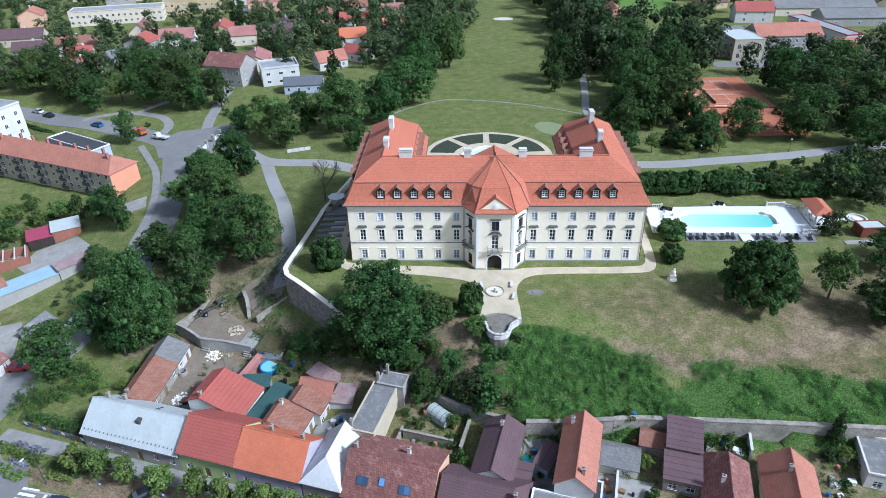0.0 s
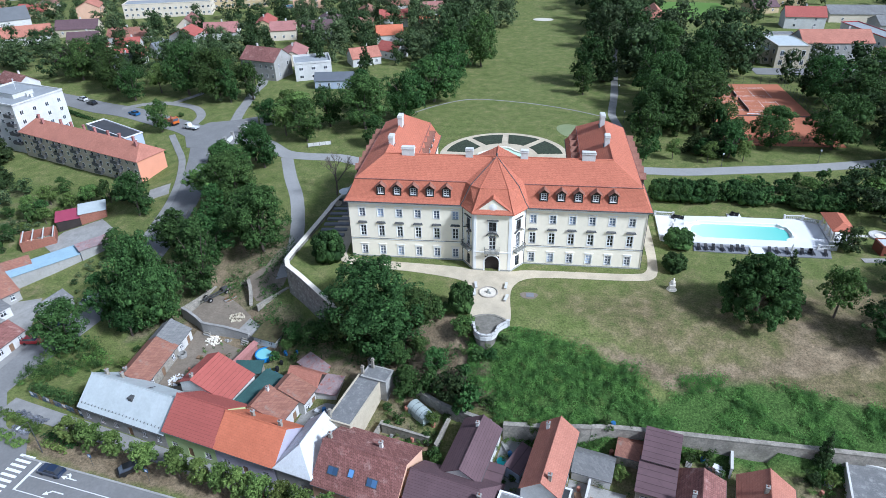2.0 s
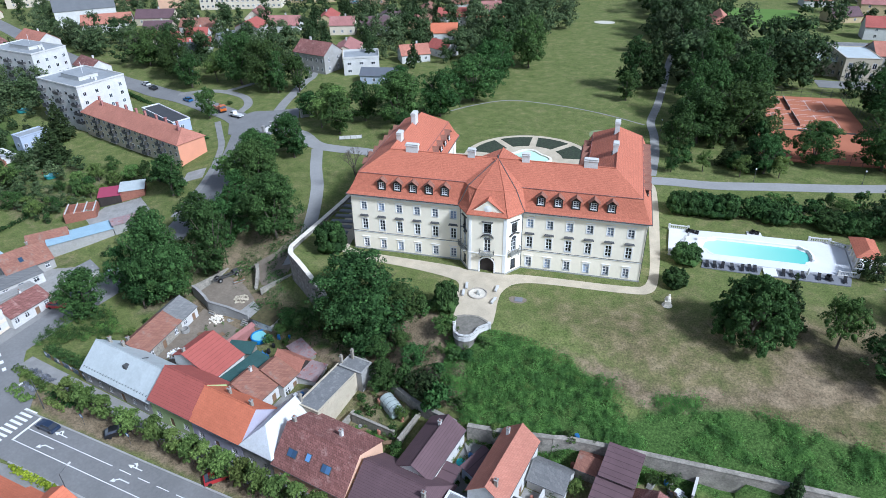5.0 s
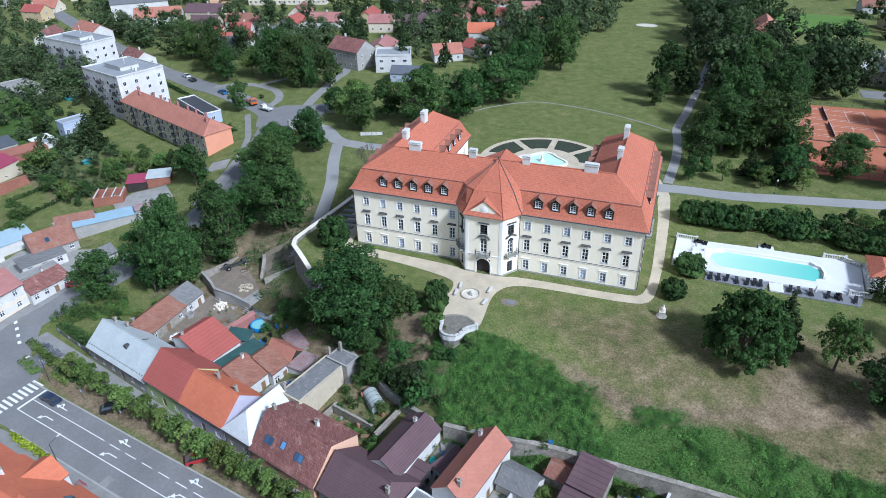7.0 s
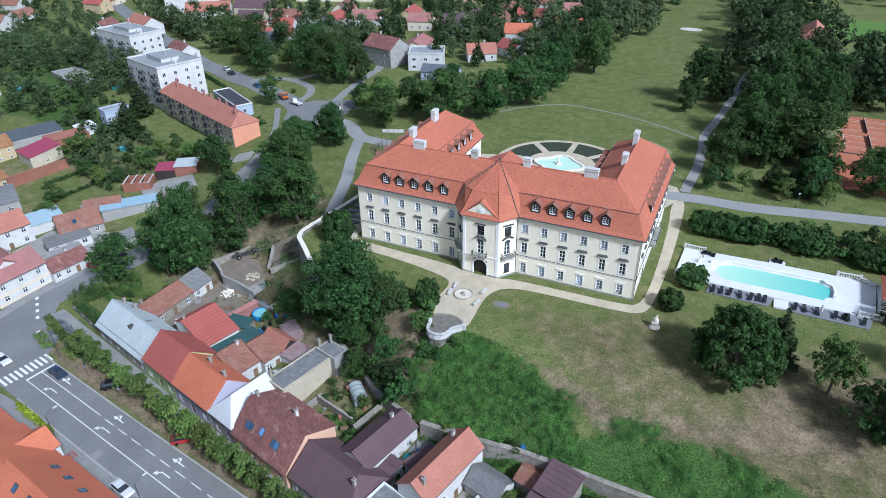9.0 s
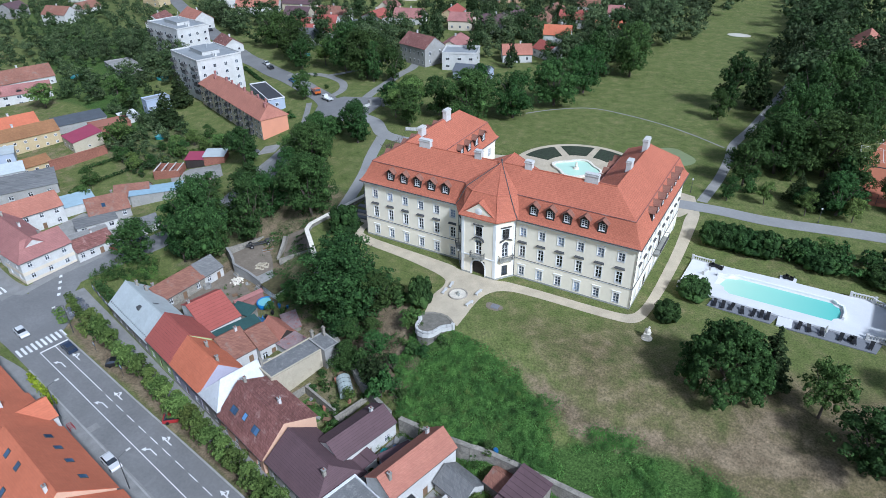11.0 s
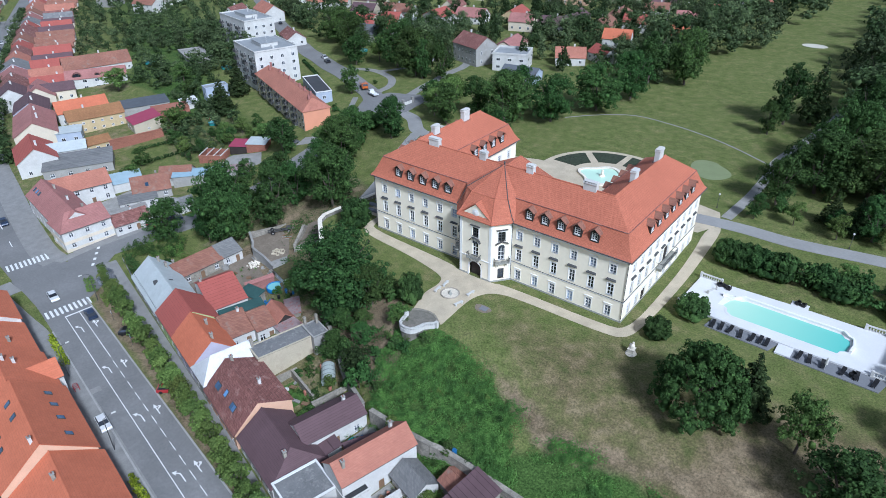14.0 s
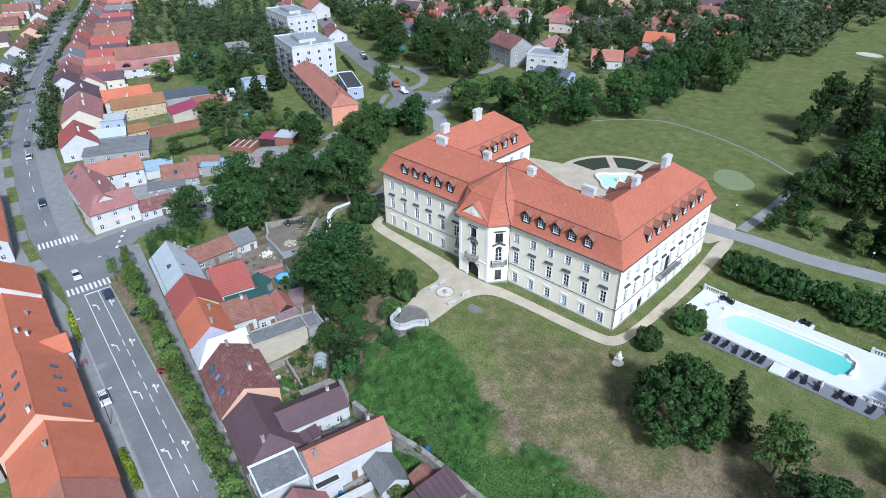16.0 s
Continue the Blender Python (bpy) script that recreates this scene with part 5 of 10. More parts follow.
def tree_kind(key, h, w, count, size, mat, seed, lumps=26, lo=0.22, trunk=None, cone=False, core=0.3):
    if cone:
        g = random.Random(seed)
        cs, rs = [], []
        for i in range(lumps):
            u = i / lumps
            a, q = i * 2.4, (1 - u) ** 0.85 * w / 2 * 0.62
            cs.append((math.cos(a) * q, math.sin(a) * q, h * (lo + (0.97 - lo) * u)))
            rs.append(max(0.25, (1 - u) ** 0.8 * w * 0.27))
    else:
        cs, rs = crown_lumps(h, w, seed, lumps, lo)
    v, f = leaf_cloud(cs, rs, count, size, seed, core=core)
    b = limbs(h, trunk or 0.022 * h, seed, 5, max(0.2, lo), 0.4 * w / h) if not cone else Mesh().rod((0, 0, -0.4), (0, 0, h * 0.9), 0.02 * h, 0.03, 7)
    KINDS[key] = (h, w, quick_mesh("crown", v, f, mat), b.data("trunk", BARK))


for i in range(3):
    tree_kind(("big", i), 18, 18, 15500, 0.20, LEAF, 20 + i, 60, 0.12)
    tree_kind(("mid", i), 13, 11, 7600, 0.17, LEAF, 40 + i, 34, 0.15)
    tree_kind(("light", i), 11, 9, 5000, 0.17, LEAF_LIGHT, 80 + i, 26, 0.3)
    tree_kind(("street", i), 4.6, 3.6, 3000, 0.105, LEAF_STREET, 100 + i, 22, 0.26, 0.09, core=0.42)
    tree_kind(("shrub", i), 3.0, 4.2, 1100, 0.14, LEAF, 120 + i, 11, 0.05, 0.08)
    tree_kind(("bush", i), 2.2, 3.2, 800, 0.15, LEAF, 140 + i, 8, 0.05, 0.06)
for i in range(2):
    tree_kind(("shade", i), 18, 18, 20000, 0.19, LEAF_MID, 60 + i, 70, 0.08)
    tree_kind(("purple", i), 12, 10, 4000, 0.22, LEAF_PURPLE, 70 + i, 22, 0.15)
    tree_kind(("dark", i), 15, 11, 9500, 0.18, LEAF_MID, 160 + i, 44, 0.08)
    tree_kind(("fir", i), 15, 6.5, 5000, 0.22, LEAF_DARK, 180 + i, 46, 0.06, cone=True)
    tree_kind(("yew", i), 6.0, 7.0, 2800, 0.16, LEAF_DARK, 220 + i, 18, 0.05, 0.15)
dome = [(0, 0, 1.9)] + [(1.5 * math.cos(a), 1.5 * math.sin(a), z) for z, n in ((1.1, 8), (2.4, 6)) for a in [2 * math.pi * i / n for i in range(n)]] + [(0, 0, 3.0)]
v, f = leaf_cloud(dome, [1.7] + [1.15] * 8 + [1.0] * 6 + [0.9], 6500, 0.15, 260, core=0.8)
KINDS[("round", 0)] = (4.0, 5.6, quick_mesh("crown", v, f, LEAF_MID), Mesh().rod((0, 0, -0.4), (0, 0, 1.8), 0.14, 0.06).data("trunk", BARK))
cs, rs = [(0, 0, 7.0)], [3.6]
for ring, (z, q, n) in enumerate(((2.2, 5.9, 13), (4.6, 6.2, 13), (7.2, 5.4, 11), (9.4, 3.7, 8), (10.8, 1.5, 4))):
    for k in range(n):
        a = 2 * math.pi * (k + 0.37 * ring) / n
        o = 1 + 0.14 * math.sin(5 * a + 2 * ring)
        cs.append((q * o * math.cos(a), q * o * math.sin(a), z + 0.6 * math.sin(3.1 * k + ring)))
        rs.append(1.75 + 0.4 * math.sin(2.3 * k + ring))
v, f = leaf_cloud(cs, rs, 22000, 0.19, 262, core=0.45)
KINDS[("dome", 0)] = (12.4, 15.0, quick_mesh("crown", v, f, LEAF), limbs(11, 0.42, 262, 6, 0.25, 0.5).data("trunk", BARK))
# greens shifted towards blue-grey: distance haze is put into the leaf colour
FAR_LEAVES = [leafy("far_hazed_leaves_" + "abcdef"[i], (0.031 * k, 0.053 * q, 0.022 * k), (0.063 * k, 0.096 * q, 0.040 * k), 0.0) for i, (k, q) in enumerate(((1.0, 1.0), (1.3, 1.2), (0.75, 0.8), (0.55, 0.6), (1.7, 1.5), (0.9, 0.8)))]
GROVE = [[] for _ in FAR_LEAVES]
far_shapes, park_shapes = [], []
for i in range(5):
    cs, rs = crown_lumps(10, 9, 300 + i, 8, 0.12)
    far_shapes.append(leaf_cloud(cs, [1.15 * r for r in rs], 420, 0.36, 300 + i, core=0.5, rough=True))
for i in range(4):
    cs, rs = crown_lumps(10, 9, 340 + i, 20, 0.08)
    park_shapes.append(leaf_cloud(cs, rs, 1500, 0.2, 340 + i, core=0.5, rough=True))
for i in range(2):
    cs = [(math.cos(2.4 * k) * (1 - k / 30) * 1.6, math.sin(2.4 * k) * (1 - k / 30) * 1.6, 10 * (0.08 + 0.88 * k / 30)) for k in range(30)]
    far_shapes.append(leaf_cloud(cs, [max(0.3, (1 - k / 30) * 1.7) for k in range(30)], 700, 0.36, 320 + i, core=0))
LABELS = {"big": "large spreading broadleaf tree with dense green crown", "mid": "broadleaf tree with a rounded green crown",           "light": "light green broadleaf tree with loose crown", "street": "young clipped street tree on the verge", "shrub": "rounded green garden shrub",
          "bush": "low green garden bush", "dark": "dark green tree with dense crown", "fir": "dark green conifer with pointed crown", "shade": "large dark green broadleaf tree with dense crown", "purple": "tree with dark purple foliage",
          "dome": "broad domed lawn tree, leafy to the ground", "yew": "dark evergreen shrub, broad and rounded", "round": "dense rounded green shrub, leafy to the ground"}
CATS = {"round": "shrub", "shrub": "shrub", "bush": "shrub", "yew": "shrub"}
turns = random.Random(5)


def tree(kind, x, y, h, w=None, group="", z=None):
    """A tree of that kind, scaled to its height and crown width."""
    n = len([k for k in KINDS if k[0] == kind])
    h0, w0, crown, trunk = KINDS[(kind, turns.randrange(n))]
    w = w if w else w0 * h / h0
    zz = height(x, y) if z is None else z
    t = thing("shrub" if kind in CATS else "tree", LABELS[kind], CATS.get(kind, "tree"), pose(x, y, zz - 0.05, 0, 0, turns.uniform(0, 360)), group)
    s = Matrix.Diagonal((w / w0, w / w0, h / h0, 1))
    part("trunk", trunk, None, t, at=s)
    part("crown", crown, None, t, at=s)
    return t


def far_tree(x, y, h, w, conifer=False):
    """A distant tree, joined with its grove."""
    v, f = far_shapes[turns.randrange(5) if not conifer else 5 + turns.randrange(2)]
    if h > 9 and not conifer and y < 240:
        v, f = park_shapes[turns.randrange(4)]
    a = turns.uniform(0, 6.28)
    c, s = math.cos(a), math.sin(a)
    k, q = (w / 9, h / 10) if not conifer else (w / 5, h / 10)
    m = np.array([[c * k, -s * k, 0], [s * k, c * k, 0], [0, 0, q]])
    GROVE[3 if conifer else turns.choice((0, 0, 1, 1, 2, 4, 4, 5) if x < 20 else (0, 2, 2, 3, 5, 5))].append((v @ m.T + np.array([x, y, height(x, y)]), f))


def plant_groves():
    """All distant trees as one object."""
    vs, fs, ms, n = [], [], [], 0
    for k, g in enumerate(GROVE):
        for v, f in g:
            vs.append(v)
            fs.append(f + n)
            ms.append(np.full(len(f), k, dtype=np.int32))
            n += len(v)
    me = quick_mesh("distant_trees", np.concatenate(vs), np.concatenate(fs), FAR_LEAVES[0])
    for mm in FAR_LEAVES[1:]:
        me.materials.append(mm)
    me.polygons.foreach_set("material_index", np.concatenate(ms))
    single("distant_trees", me, None, "distant garden and park trees between the houses", "trees", kind="stuff")

# ---- streets ----
MAIN = [(-520, 128), (-423, 76), (-336, 33), (-267, 0), (-200, -28), (-153, -41.5), (-108, -51), (-88, -52.5), (-72, -54.6), (-5, -66.4), (60, -77.8), (200, -103)]
ribbon("road", MAIN, 9.4, ASPHALT, "grey asphalt main street with white lane markings", 0.07, 1.5, cross=6)
SIDE = [(-86, -50), (-93, -38), (-92, -29), (-89.5, -20), (-86.5, -11), (-84.2, -3), (-82.6, 8), (-82.2, 18), (-83.2, 30), (-87, 45), (-91, 57), (-96, 68), (-105, 76), (-118, 82), (-134, 89), (-160, 101), (-178, 108), (-215, 128), (-270, 160), (-400, 240)]
ribbon("road", SIDE, 7.8, ASPHALT, "narrow grey asphalt street climbing past the park", 0.085, 1.5)
patch("road", [(-83, -48.5), (-94, -46), (-99.5, -41), (-98.5, -30), (-94, -30), (-89, -36), (-84, -43), (-78, -47)], ASPHALT, "asphalt mouth of the side street", 0.095, 1.2, category="road")
patch("road", [(-98, 61), (-85, 58), (-79, 66), (-80, 76), (-84, 85), (-90, 82), (-99, 80), (-104, 72)], ASPHALT, "pale asphalt junction square beside the park", 0.1, 1.3, category="road")
ribbon("road", [(-84, 66), (-73, 62.5), (-64, 54.5), (-56, 52.3), (-46, 51.3), (-36, 46.5), (-30, 43), (0, 42)], 4.6, ASPHALT_DARK, "dark asphalt park road to the palace yard", 0.08, 1.3)
ribbon("path", [(-62.5, 52), (-57, 38.8), (-51.5, 27), (-47, 12), (-46, -2)], 3.4, ASPHALT_DARK, "asphalt path beside the terrace wall", 0.075, 1.3, category="path")
ribbon("path", [(-90, 80), (-92, 90), (-93, 98), (-95, 112), (-95.5, 121), (-100, 132), (-112, 150)], 3.6, PAVING, "grey gravel lane up to the old house", 0.08, 1.5, category="path")
ribbon("path", [(-104, 79), (-104.5, 86), (-110, 93), (-120, 96.5), (-128, 96), (-137, 92)], 3.0, PAVING, "curved pavement round the green triangle", 0.09, 1.2, category="path")
ribbon("path", [(-121, 96), (-116, 104), (-112, 116), (-116, 140)], 2.2, PAVING, "narrow footpath between trees", 0.07, 1.5, category="path")
# pavements of the main street
ribbon("pavement", [(-107.6, 70.5), (-101, 61), (-95.8, 53.2), (-92.4, 45.5), (-89.6, 37), (-87.6, 27), (-87.2, 14)], 2.0, PAVING, "pale footway along the climbing street", 0.14, 1.2, category="pavement")
patch("pavement", [(-97.5, 36.5), (-92.5, 39.0), (-90.4, 33.5), (-95.8, 31.0)], CONCRETE, "pale slab parking bay beside the flats", 0.12, 1.5, category="pavement")
patch("road", [(-100, -47.5), (-98, -44.5), (-90, -44.5), (-84, -43.5), (-78.5, -44.5), (-76, -48.8), (-80, -52), (-100, -50)], ASPHALT, "asphalt corner between the two streets", 0.092, 1.2, category="road")
patch("pavement", [(-99.2, -46.6), (-98.8, -36), (-97.2, -26), (-96.2, -19), (-93.6, -19), (-94.8, -28), (-96.6, -38), (-96.4, -45.6)], PAVING, "grey pavement round the corner house", 0.14, 1.2, category="pavement")
ribbon("pavement", [(-98.5, -46.6), (-110, -45.8), (-150, -36.8), (-198, -23.3), (-265, 5.6), (-334, 38.5), (-420, 81)], 5.0, PAVING, "grey footway and parking strip by the town houses", 0.1, 1.5, category="pavement")
ribbon("pavement", [(-92, -61.5), (-110, -60.2), (-155, -50.2), (-204, -36.6), (-271, -8.6), (-341, 25), (-428, 68)], 9.0, PAVING, "wide grey parking strip across the street", 0.1, 1.5, category="pavement")
for i in range(9):
    p = along([(-96, -57.9), (-110, -56.6), (-154, -47), (-202.5, -33.4), (-269.5, -5.4)], 1.0)
    a, c = p[min(len(p) - 1, 4 + 20 * i)], p[min(len(p) - 1, 15 + 20 * i)]
    if (c - a).length > 5:
        d = (c - a).normalized()
        nn = Vector((-d.y, d.x, 0)) * 1.3
        patch("verge_grass", [tuple((q)[:2]) for q in (a - nn, c - nn, c + nn, a + nn)], GROUND, "small grass island on the parking strip", 0.16, 3.0, category="verge")
US, VS, S0 = Vector((0.9686, -0.2487, 0)), Vector((0.2487, 0.9686, 0)), Vector((-31.3, -50.4, 0))


def st(u, v):
    """A place by metres along and across the house row of the main street."""
    p = S0 + US * u + VS * v
    return p.x, p.y


STREET_RZ = -14.4
ribbon("pavement", [st(-57, -1.9), st(-30, -1.75), st(0, -1.6), st(40, -1.6), st(110, -1.6)], 3.0, PAVING, "dark paved footway along the house row", 0.13, 1.2, category="pavement")
ribbon("pavement", [(-99, -62), (-80, -62.5), (-68, -63), (-40, -67.2), (-12, -72), (40, -81), (100, -92)], 5.0, PAVING, "grey slab footway along the street houses", 0.13, 1.2, category="pavement")
ribbon("pavement", [(-98.5, -44.5), (-110, -43.5), (-150, -34.5), (-198, -21), (-265, 8)], 3.2, PAVING, "grey footway in front of the corner house", 0.13, 1.5, category="pavement")
ribbon("kerb", [(-76, -49.3), (-5, -61.7), (60, -73)], 0.3, KERB, "pale kerb stones along the verge", 0.17, 1.5, category="kerb", cross=1)
ribbon("kerb", [(-70, -59.7), (-5, -71.2), (60, -82.5)], 0.3, KERB, "pale kerb stones along the footway", 0.17, 1.5, category="kerb", cross=1)


def on_road(pts, lift=0.11):
    return [(x, y, height(x, y) + lift) for x, y in pts]


ROAD_DIR = Vector((67, -11.8, 0)).normalized()
ROAD_NRM = Vector((-ROAD_DIR.y, ROAD_DIR.x, 0))


def rd(s, q):
    """A place by metres along the main street from the crossing and across it."""
    p = Vector((-72, -54.6, 0)) + ROAD_DIR * s + ROAD_NRM * q
    return p.x, p.y


def bar(name, s0, s1, q0, q1, label, parent, cells=6):
    b = Mesh()
    for i in range(cells):
        a, c = lerp(s0, s1, i / cells), lerp(s0, s1, (i + 1) / cells)
        b.poly(*on_road([rd(a, q0), rd(c, q0), rd(c, q1), rd(a, q1)]))
    return part(name, b, LINE, parent)


marks = tagged(new("road_marking"), "white painted lane lines, arrows and zebra crossings", "road marking", kind="structure")
bar("centre_line", -0.8, 100, -1.2, -1.05, "", marks, 60)
bar("lane_line", -0.8, 19.9, 1.65, 1.8, "", marks, 16)
for i in range(16):
    bar("lane_dash", 21.5 + 4.1 * i, 24.1 + 4.1 * i, 1.6, 1.75, "", marks, 2)
bar("stop_line", -1.2, -0.7, -1.2, 4.5, "", marks, 1)
for i in range(10):
    bar("zebra_stripe", -5.7, -2.6, -4.3 + 0.98 * i, -3.8 + 0.98 * i, "", marks, 1)
zd = Vector((45, -9.5, 0)).normalized()
zn = Vector((-zd.y, zd.x, 0))
for i in range(10):
    q = Vector((-103.6, -50.9, 0)) + zn * (-4.4 + 0.98 * i)
    c = [q + zd * -1.7, q + zd * 1.7, q + zd * 1.7 + zn * 0.5, q + zd * -1.7 + zn * 0.5]
    part("zebra_stripe", Mesh().poly(*on_road([(p.x, p.y) for p in c], 0.12)), LINE, marks)
for i in range(4):
    q = Vector((-96.5 + 2.2 * i, -36.3 - 1.6 * i, 0))
    part("give_way_bar", Mesh().poly(*on_road([(q.x, q.y), (q.x + 0.9, q.y - 0.65), (q.x + 1.3, q.y - 0.1), (q.x + 0.4, q.y + 0.55)], 0.14)), LINE, marks)
for s, q, turn in ((4.4, 3.0, -1), (4.4, 0.3, 1), (22.0, 3.0, -1), (22.0, 0.3, 1), (39.4, 3.0, -1), (39.4, 0.3, 1), (57, 3.0, -1), (57, 0.3, 1), (75, 3.0, -1), (75, 0.3, 1)):
    a = Mesh()
    a.poly(*on_road([rd(s + 3.2, q - 0.1), rd(s + 3.2, q + 0.1), rd(s + 0.9, q + 0.1), rd(s + 0.9, q - 0.1)]))
    if turn < 0:
        a.poly(*on_road([rd(s, q), rd(s + 1.1, q - 0.4), rd(s + 1.1, q + 0.4)]))
        a.poly(*on_road([rd(s + 2.0, q + 0.1), rd(s + 1.7, q + 0.1), rd(s + 1.2, q + 0.55), rd(s + 1.5, q + 0.6)]))
        a.poly(*on_road([rd(s + 0.7, q + 0.5), rd(s + 1.8, q + 0.5), rd(s + 1.25, q + 0.95)]))
    else:
        a.poly(*on_road([rd(s + 1.0, q + 0.1), rd(s + 1.2, q - 0.1), rd(s + 0.5, q - 0.65), rd(s + 0.3, q - 0.55)]))
        a.poly(*on_road([rd(s - 0.1, q - 1.0), rd(s + 0.9, q - 0.75), rd(s + 0.1, q - 0.2)]))
    part("lane_arrow", a, LINE, marks)
for k in range(40):
    a, b = k * 12.0, k * 12.0 + 4.0
    pts = along(MAIN[1:7], 1.0)
    i, j = int(a), int(b)
    if j + 1 < len(pts):
        d = (pts[j] - pts[i]).normalized()
        nn = Vector((-d.y, d.x, 0)) * 0.1
        part("lane_dash", Mesh().poly(*on_road([(p.x, p.y) for p in (pts[i] - nn, pts[j] - nn, pts[j] + nn, pts[i] + nn)], 0.13)), LINE, marks)

# ---- palace grounds ----
def rounded(pts, passes=2):
    """A closed plan with its corners cut round."""
    for _ in range(passes):
        pts = [q for a, b in zip(pts, pts[1:] + pts[:1]) for q in ((lerp(a[0], b[0], 0.22), lerp(a[1], b[1], 0.22)), (lerp(a[0], b[0], 0.78), lerp(a[1], b[1], 0.78)))]
    return pts


patch("forecourt", rounded([(-5.2, -7.4), (-15.7, -5.3), (-29.5, -4.2), (-32.8, -2.2), (-33.6, 2), (-33.2, 10), (-31.8, 10), (-31.9, 1), (-30.5, -1.5), (-6.7, -2.5), (-4.2, -3.6), (4.0, -3.6), (6.7, -2.5), (29.6, -2.3), (31.6, -0.6), (32.4, 6), (32.2, 30),
                    (30.9, 43), (34.0, 46), (34.6, 30), (34.5, 12), (33.8, 0.5), (33.0, -2.9), (30.5, -4.7), (9.8, -4.9), (5.8, -6.4), (4.1, -9.5), (4.0, -13.5), (4.3, -17.0), (4.4, -20.2), (3.4, -19.5), (1.5, -18.5), (-1.3, -18.6), (-3.2, -20.0), (-3.4, -17.6), (-4.6, -13.9), (-4.1, -10.2)]),
      GRAVEL, "pale gravel walk and forecourt round the palace", 0.05, 1.5, category="gravel path")
terr = thing("terrace", "small oval stone viewing terrace with a white balustrade", "terrace", pose(0, 0, 0))
arc = [(-3.0, -20.2), (-2.3, -19.4), (-1.3, -18.9), (0.2, -18.6), (1.5, -18.75), (2.7, -19.4), (3.8, -20.3)]
run = [(3.9, -20.9), (3.0, -21.6), (2.2, -22.5), (2.0, -23.4), (1.7, -24.3), (1.1, -25.0), (0.2, -25.3), (-0.8, -25.2), (-1.6, -24.6), (-2.0, -23.7), (-2.1, -22.8), (-2.4, -21.9)]
ov = run + [(-2.95, -21.0)] + arc
part("paving", Mesh().prism(ov[::-1], -4.2, 0.0), plain("weathered_paving", (0.215, 0.20, 0.17), 0.9, vary=0.3, coarse=0.9, fine=4.0, stain=(0.13, 0.125, 0.10)), terr, "grey weathered paving")
for (ax, ay), (bx, by) in zip(arc, arc[1:]):
    w = math.hypot(bx - ax, by - ay)
    part("step", Mesh().box(-0.04, w + 0.04, -0.12, 0.26, -0.6, 0.14), OLDWALL, terr, "dark worn stone edge", pose(ax, ay, 0, 0, 0, math.degrees(math.atan2(by - ay, bx - ax))))
for (ax, ay), (bx, by) in zip(run, run[1:]):
    w = math.hypot(bx - ax, by - ay)
    m = pose(ax, ay, 0, 0, 0, math.degrees(math.atan2(by - ay, bx - ax)))
    part("balustrade_rail", Mesh().box(-0.08, w + 0.08, -0.2, 0.2, 0.5, 0.68), WALLS["white"], terr, at=m)
    part("balustrade_base", Mesh().box(-0.05, w + 0.05, -0.2, 0.2, -0.6, 0.14), WALLS["white"], terr, at=m)
    for k in range(max(1, int(w / 0.36))):
        part("baluster", Mesh().lathe(0.18 + 0.36 * k, 0, [(0.1, 0.14), (0.15, 0.25), (0.1, 0.4), (0.13, 0.5)], 7), WALLS["white"], terr, at=m)
for i in (0, len(run) - 1):
    part("pier", Mesh().box(run[i][0] - 0.3, run[i][0] + 0.3, run[i][1] - 0.3, run[i][1] + 0.3, -1.6, 0.85), WALLS["white"], terr)
ft = thing("fountain", "round worn stone fountain basin with a low centrepiece", "fountain", pose(-0.25, -11.4, height(0, -11.4)))
part("basin", Mesh().lathe(0, 0, [(1.9, -0.2), (1.9, 0.28), (1.72, 0.3), (1.7, 0.0), (1.68, 0.0)], 32), plain("worn_fountain_stone", (0.40, 0.36, 0.30), 0.9, vary=0.2, coarse=1.0), ft)
part("basin_floor", Mesh().lathe(0, 0, [(1.72, 0.0), (1.72, 0.12), (0.9, 0.08), (0.2, 0.08)], 24), plain("dry_basin_floor", (0.66, 0.60, 0.50), 0.9, vary=0.15, coarse=1.2), ft, "dry pale basin floor")
part("centrepiece", Mesh().lathe(0, 0, [(0.42, 0.08), (0.3, 0.3), (0.16, 0.5), (0.26, 0.7), (0.1, 0.85)], 12).lathe(0.4, -0.35, [(0.22, 0.08), (0.16, 0.35), (0.05, 0.45)], 8), PLINTH, ft, "small dark stone centrepiece")
for x, y, rz in ((-2.85, -9.5, 99), (-2.95, -12.0, 96), (3.1, -9.2, 85), (3.25, -13.3, 76)):
    b = thing("bench", "white stone garden bench on the gravel", "bench", pose(x, y, height(x, y) + 0.05, 0, 0, rz), "benches round the fountain")
    part("seat", Mesh().box(-1.0, 1.0, -0.25, 0.25, 0.38, 0.5), WALLS["white"], b)
    for s in (-0.7, 0.7):
        part("leg", Mesh().box(s - 0.12, s + 0.12, -0.2, 0.2, -0.1, 0.38), WALLS["white"], b)
patch("bare_patch", [(7.6 + (1.7 + 0.2 * math.sin(3 * a)) * math.cos(a), -11.6 + (1.25 + 0.2 * math.cos(2 * a)) * math.sin(a)) for a in [math.pi * k / 8 for k in range(16)]], DIRT, "bare dry earth round the plate in the lawn", 0.04, 0.8, category="soil")
single("stone_plate", Mesh().box(-0.75, 0.75, -0.65, 0.65, -0.3, 0.12).box(-0.62, 0.62, -0.52, 0.52, 0.12, 0.16), DECK_GREY, "flat blue-grey plate in the lawn", "paving", pose(7.8, -11.5, height(7.8, -11.5) + 0.02, 0, 0, 3))
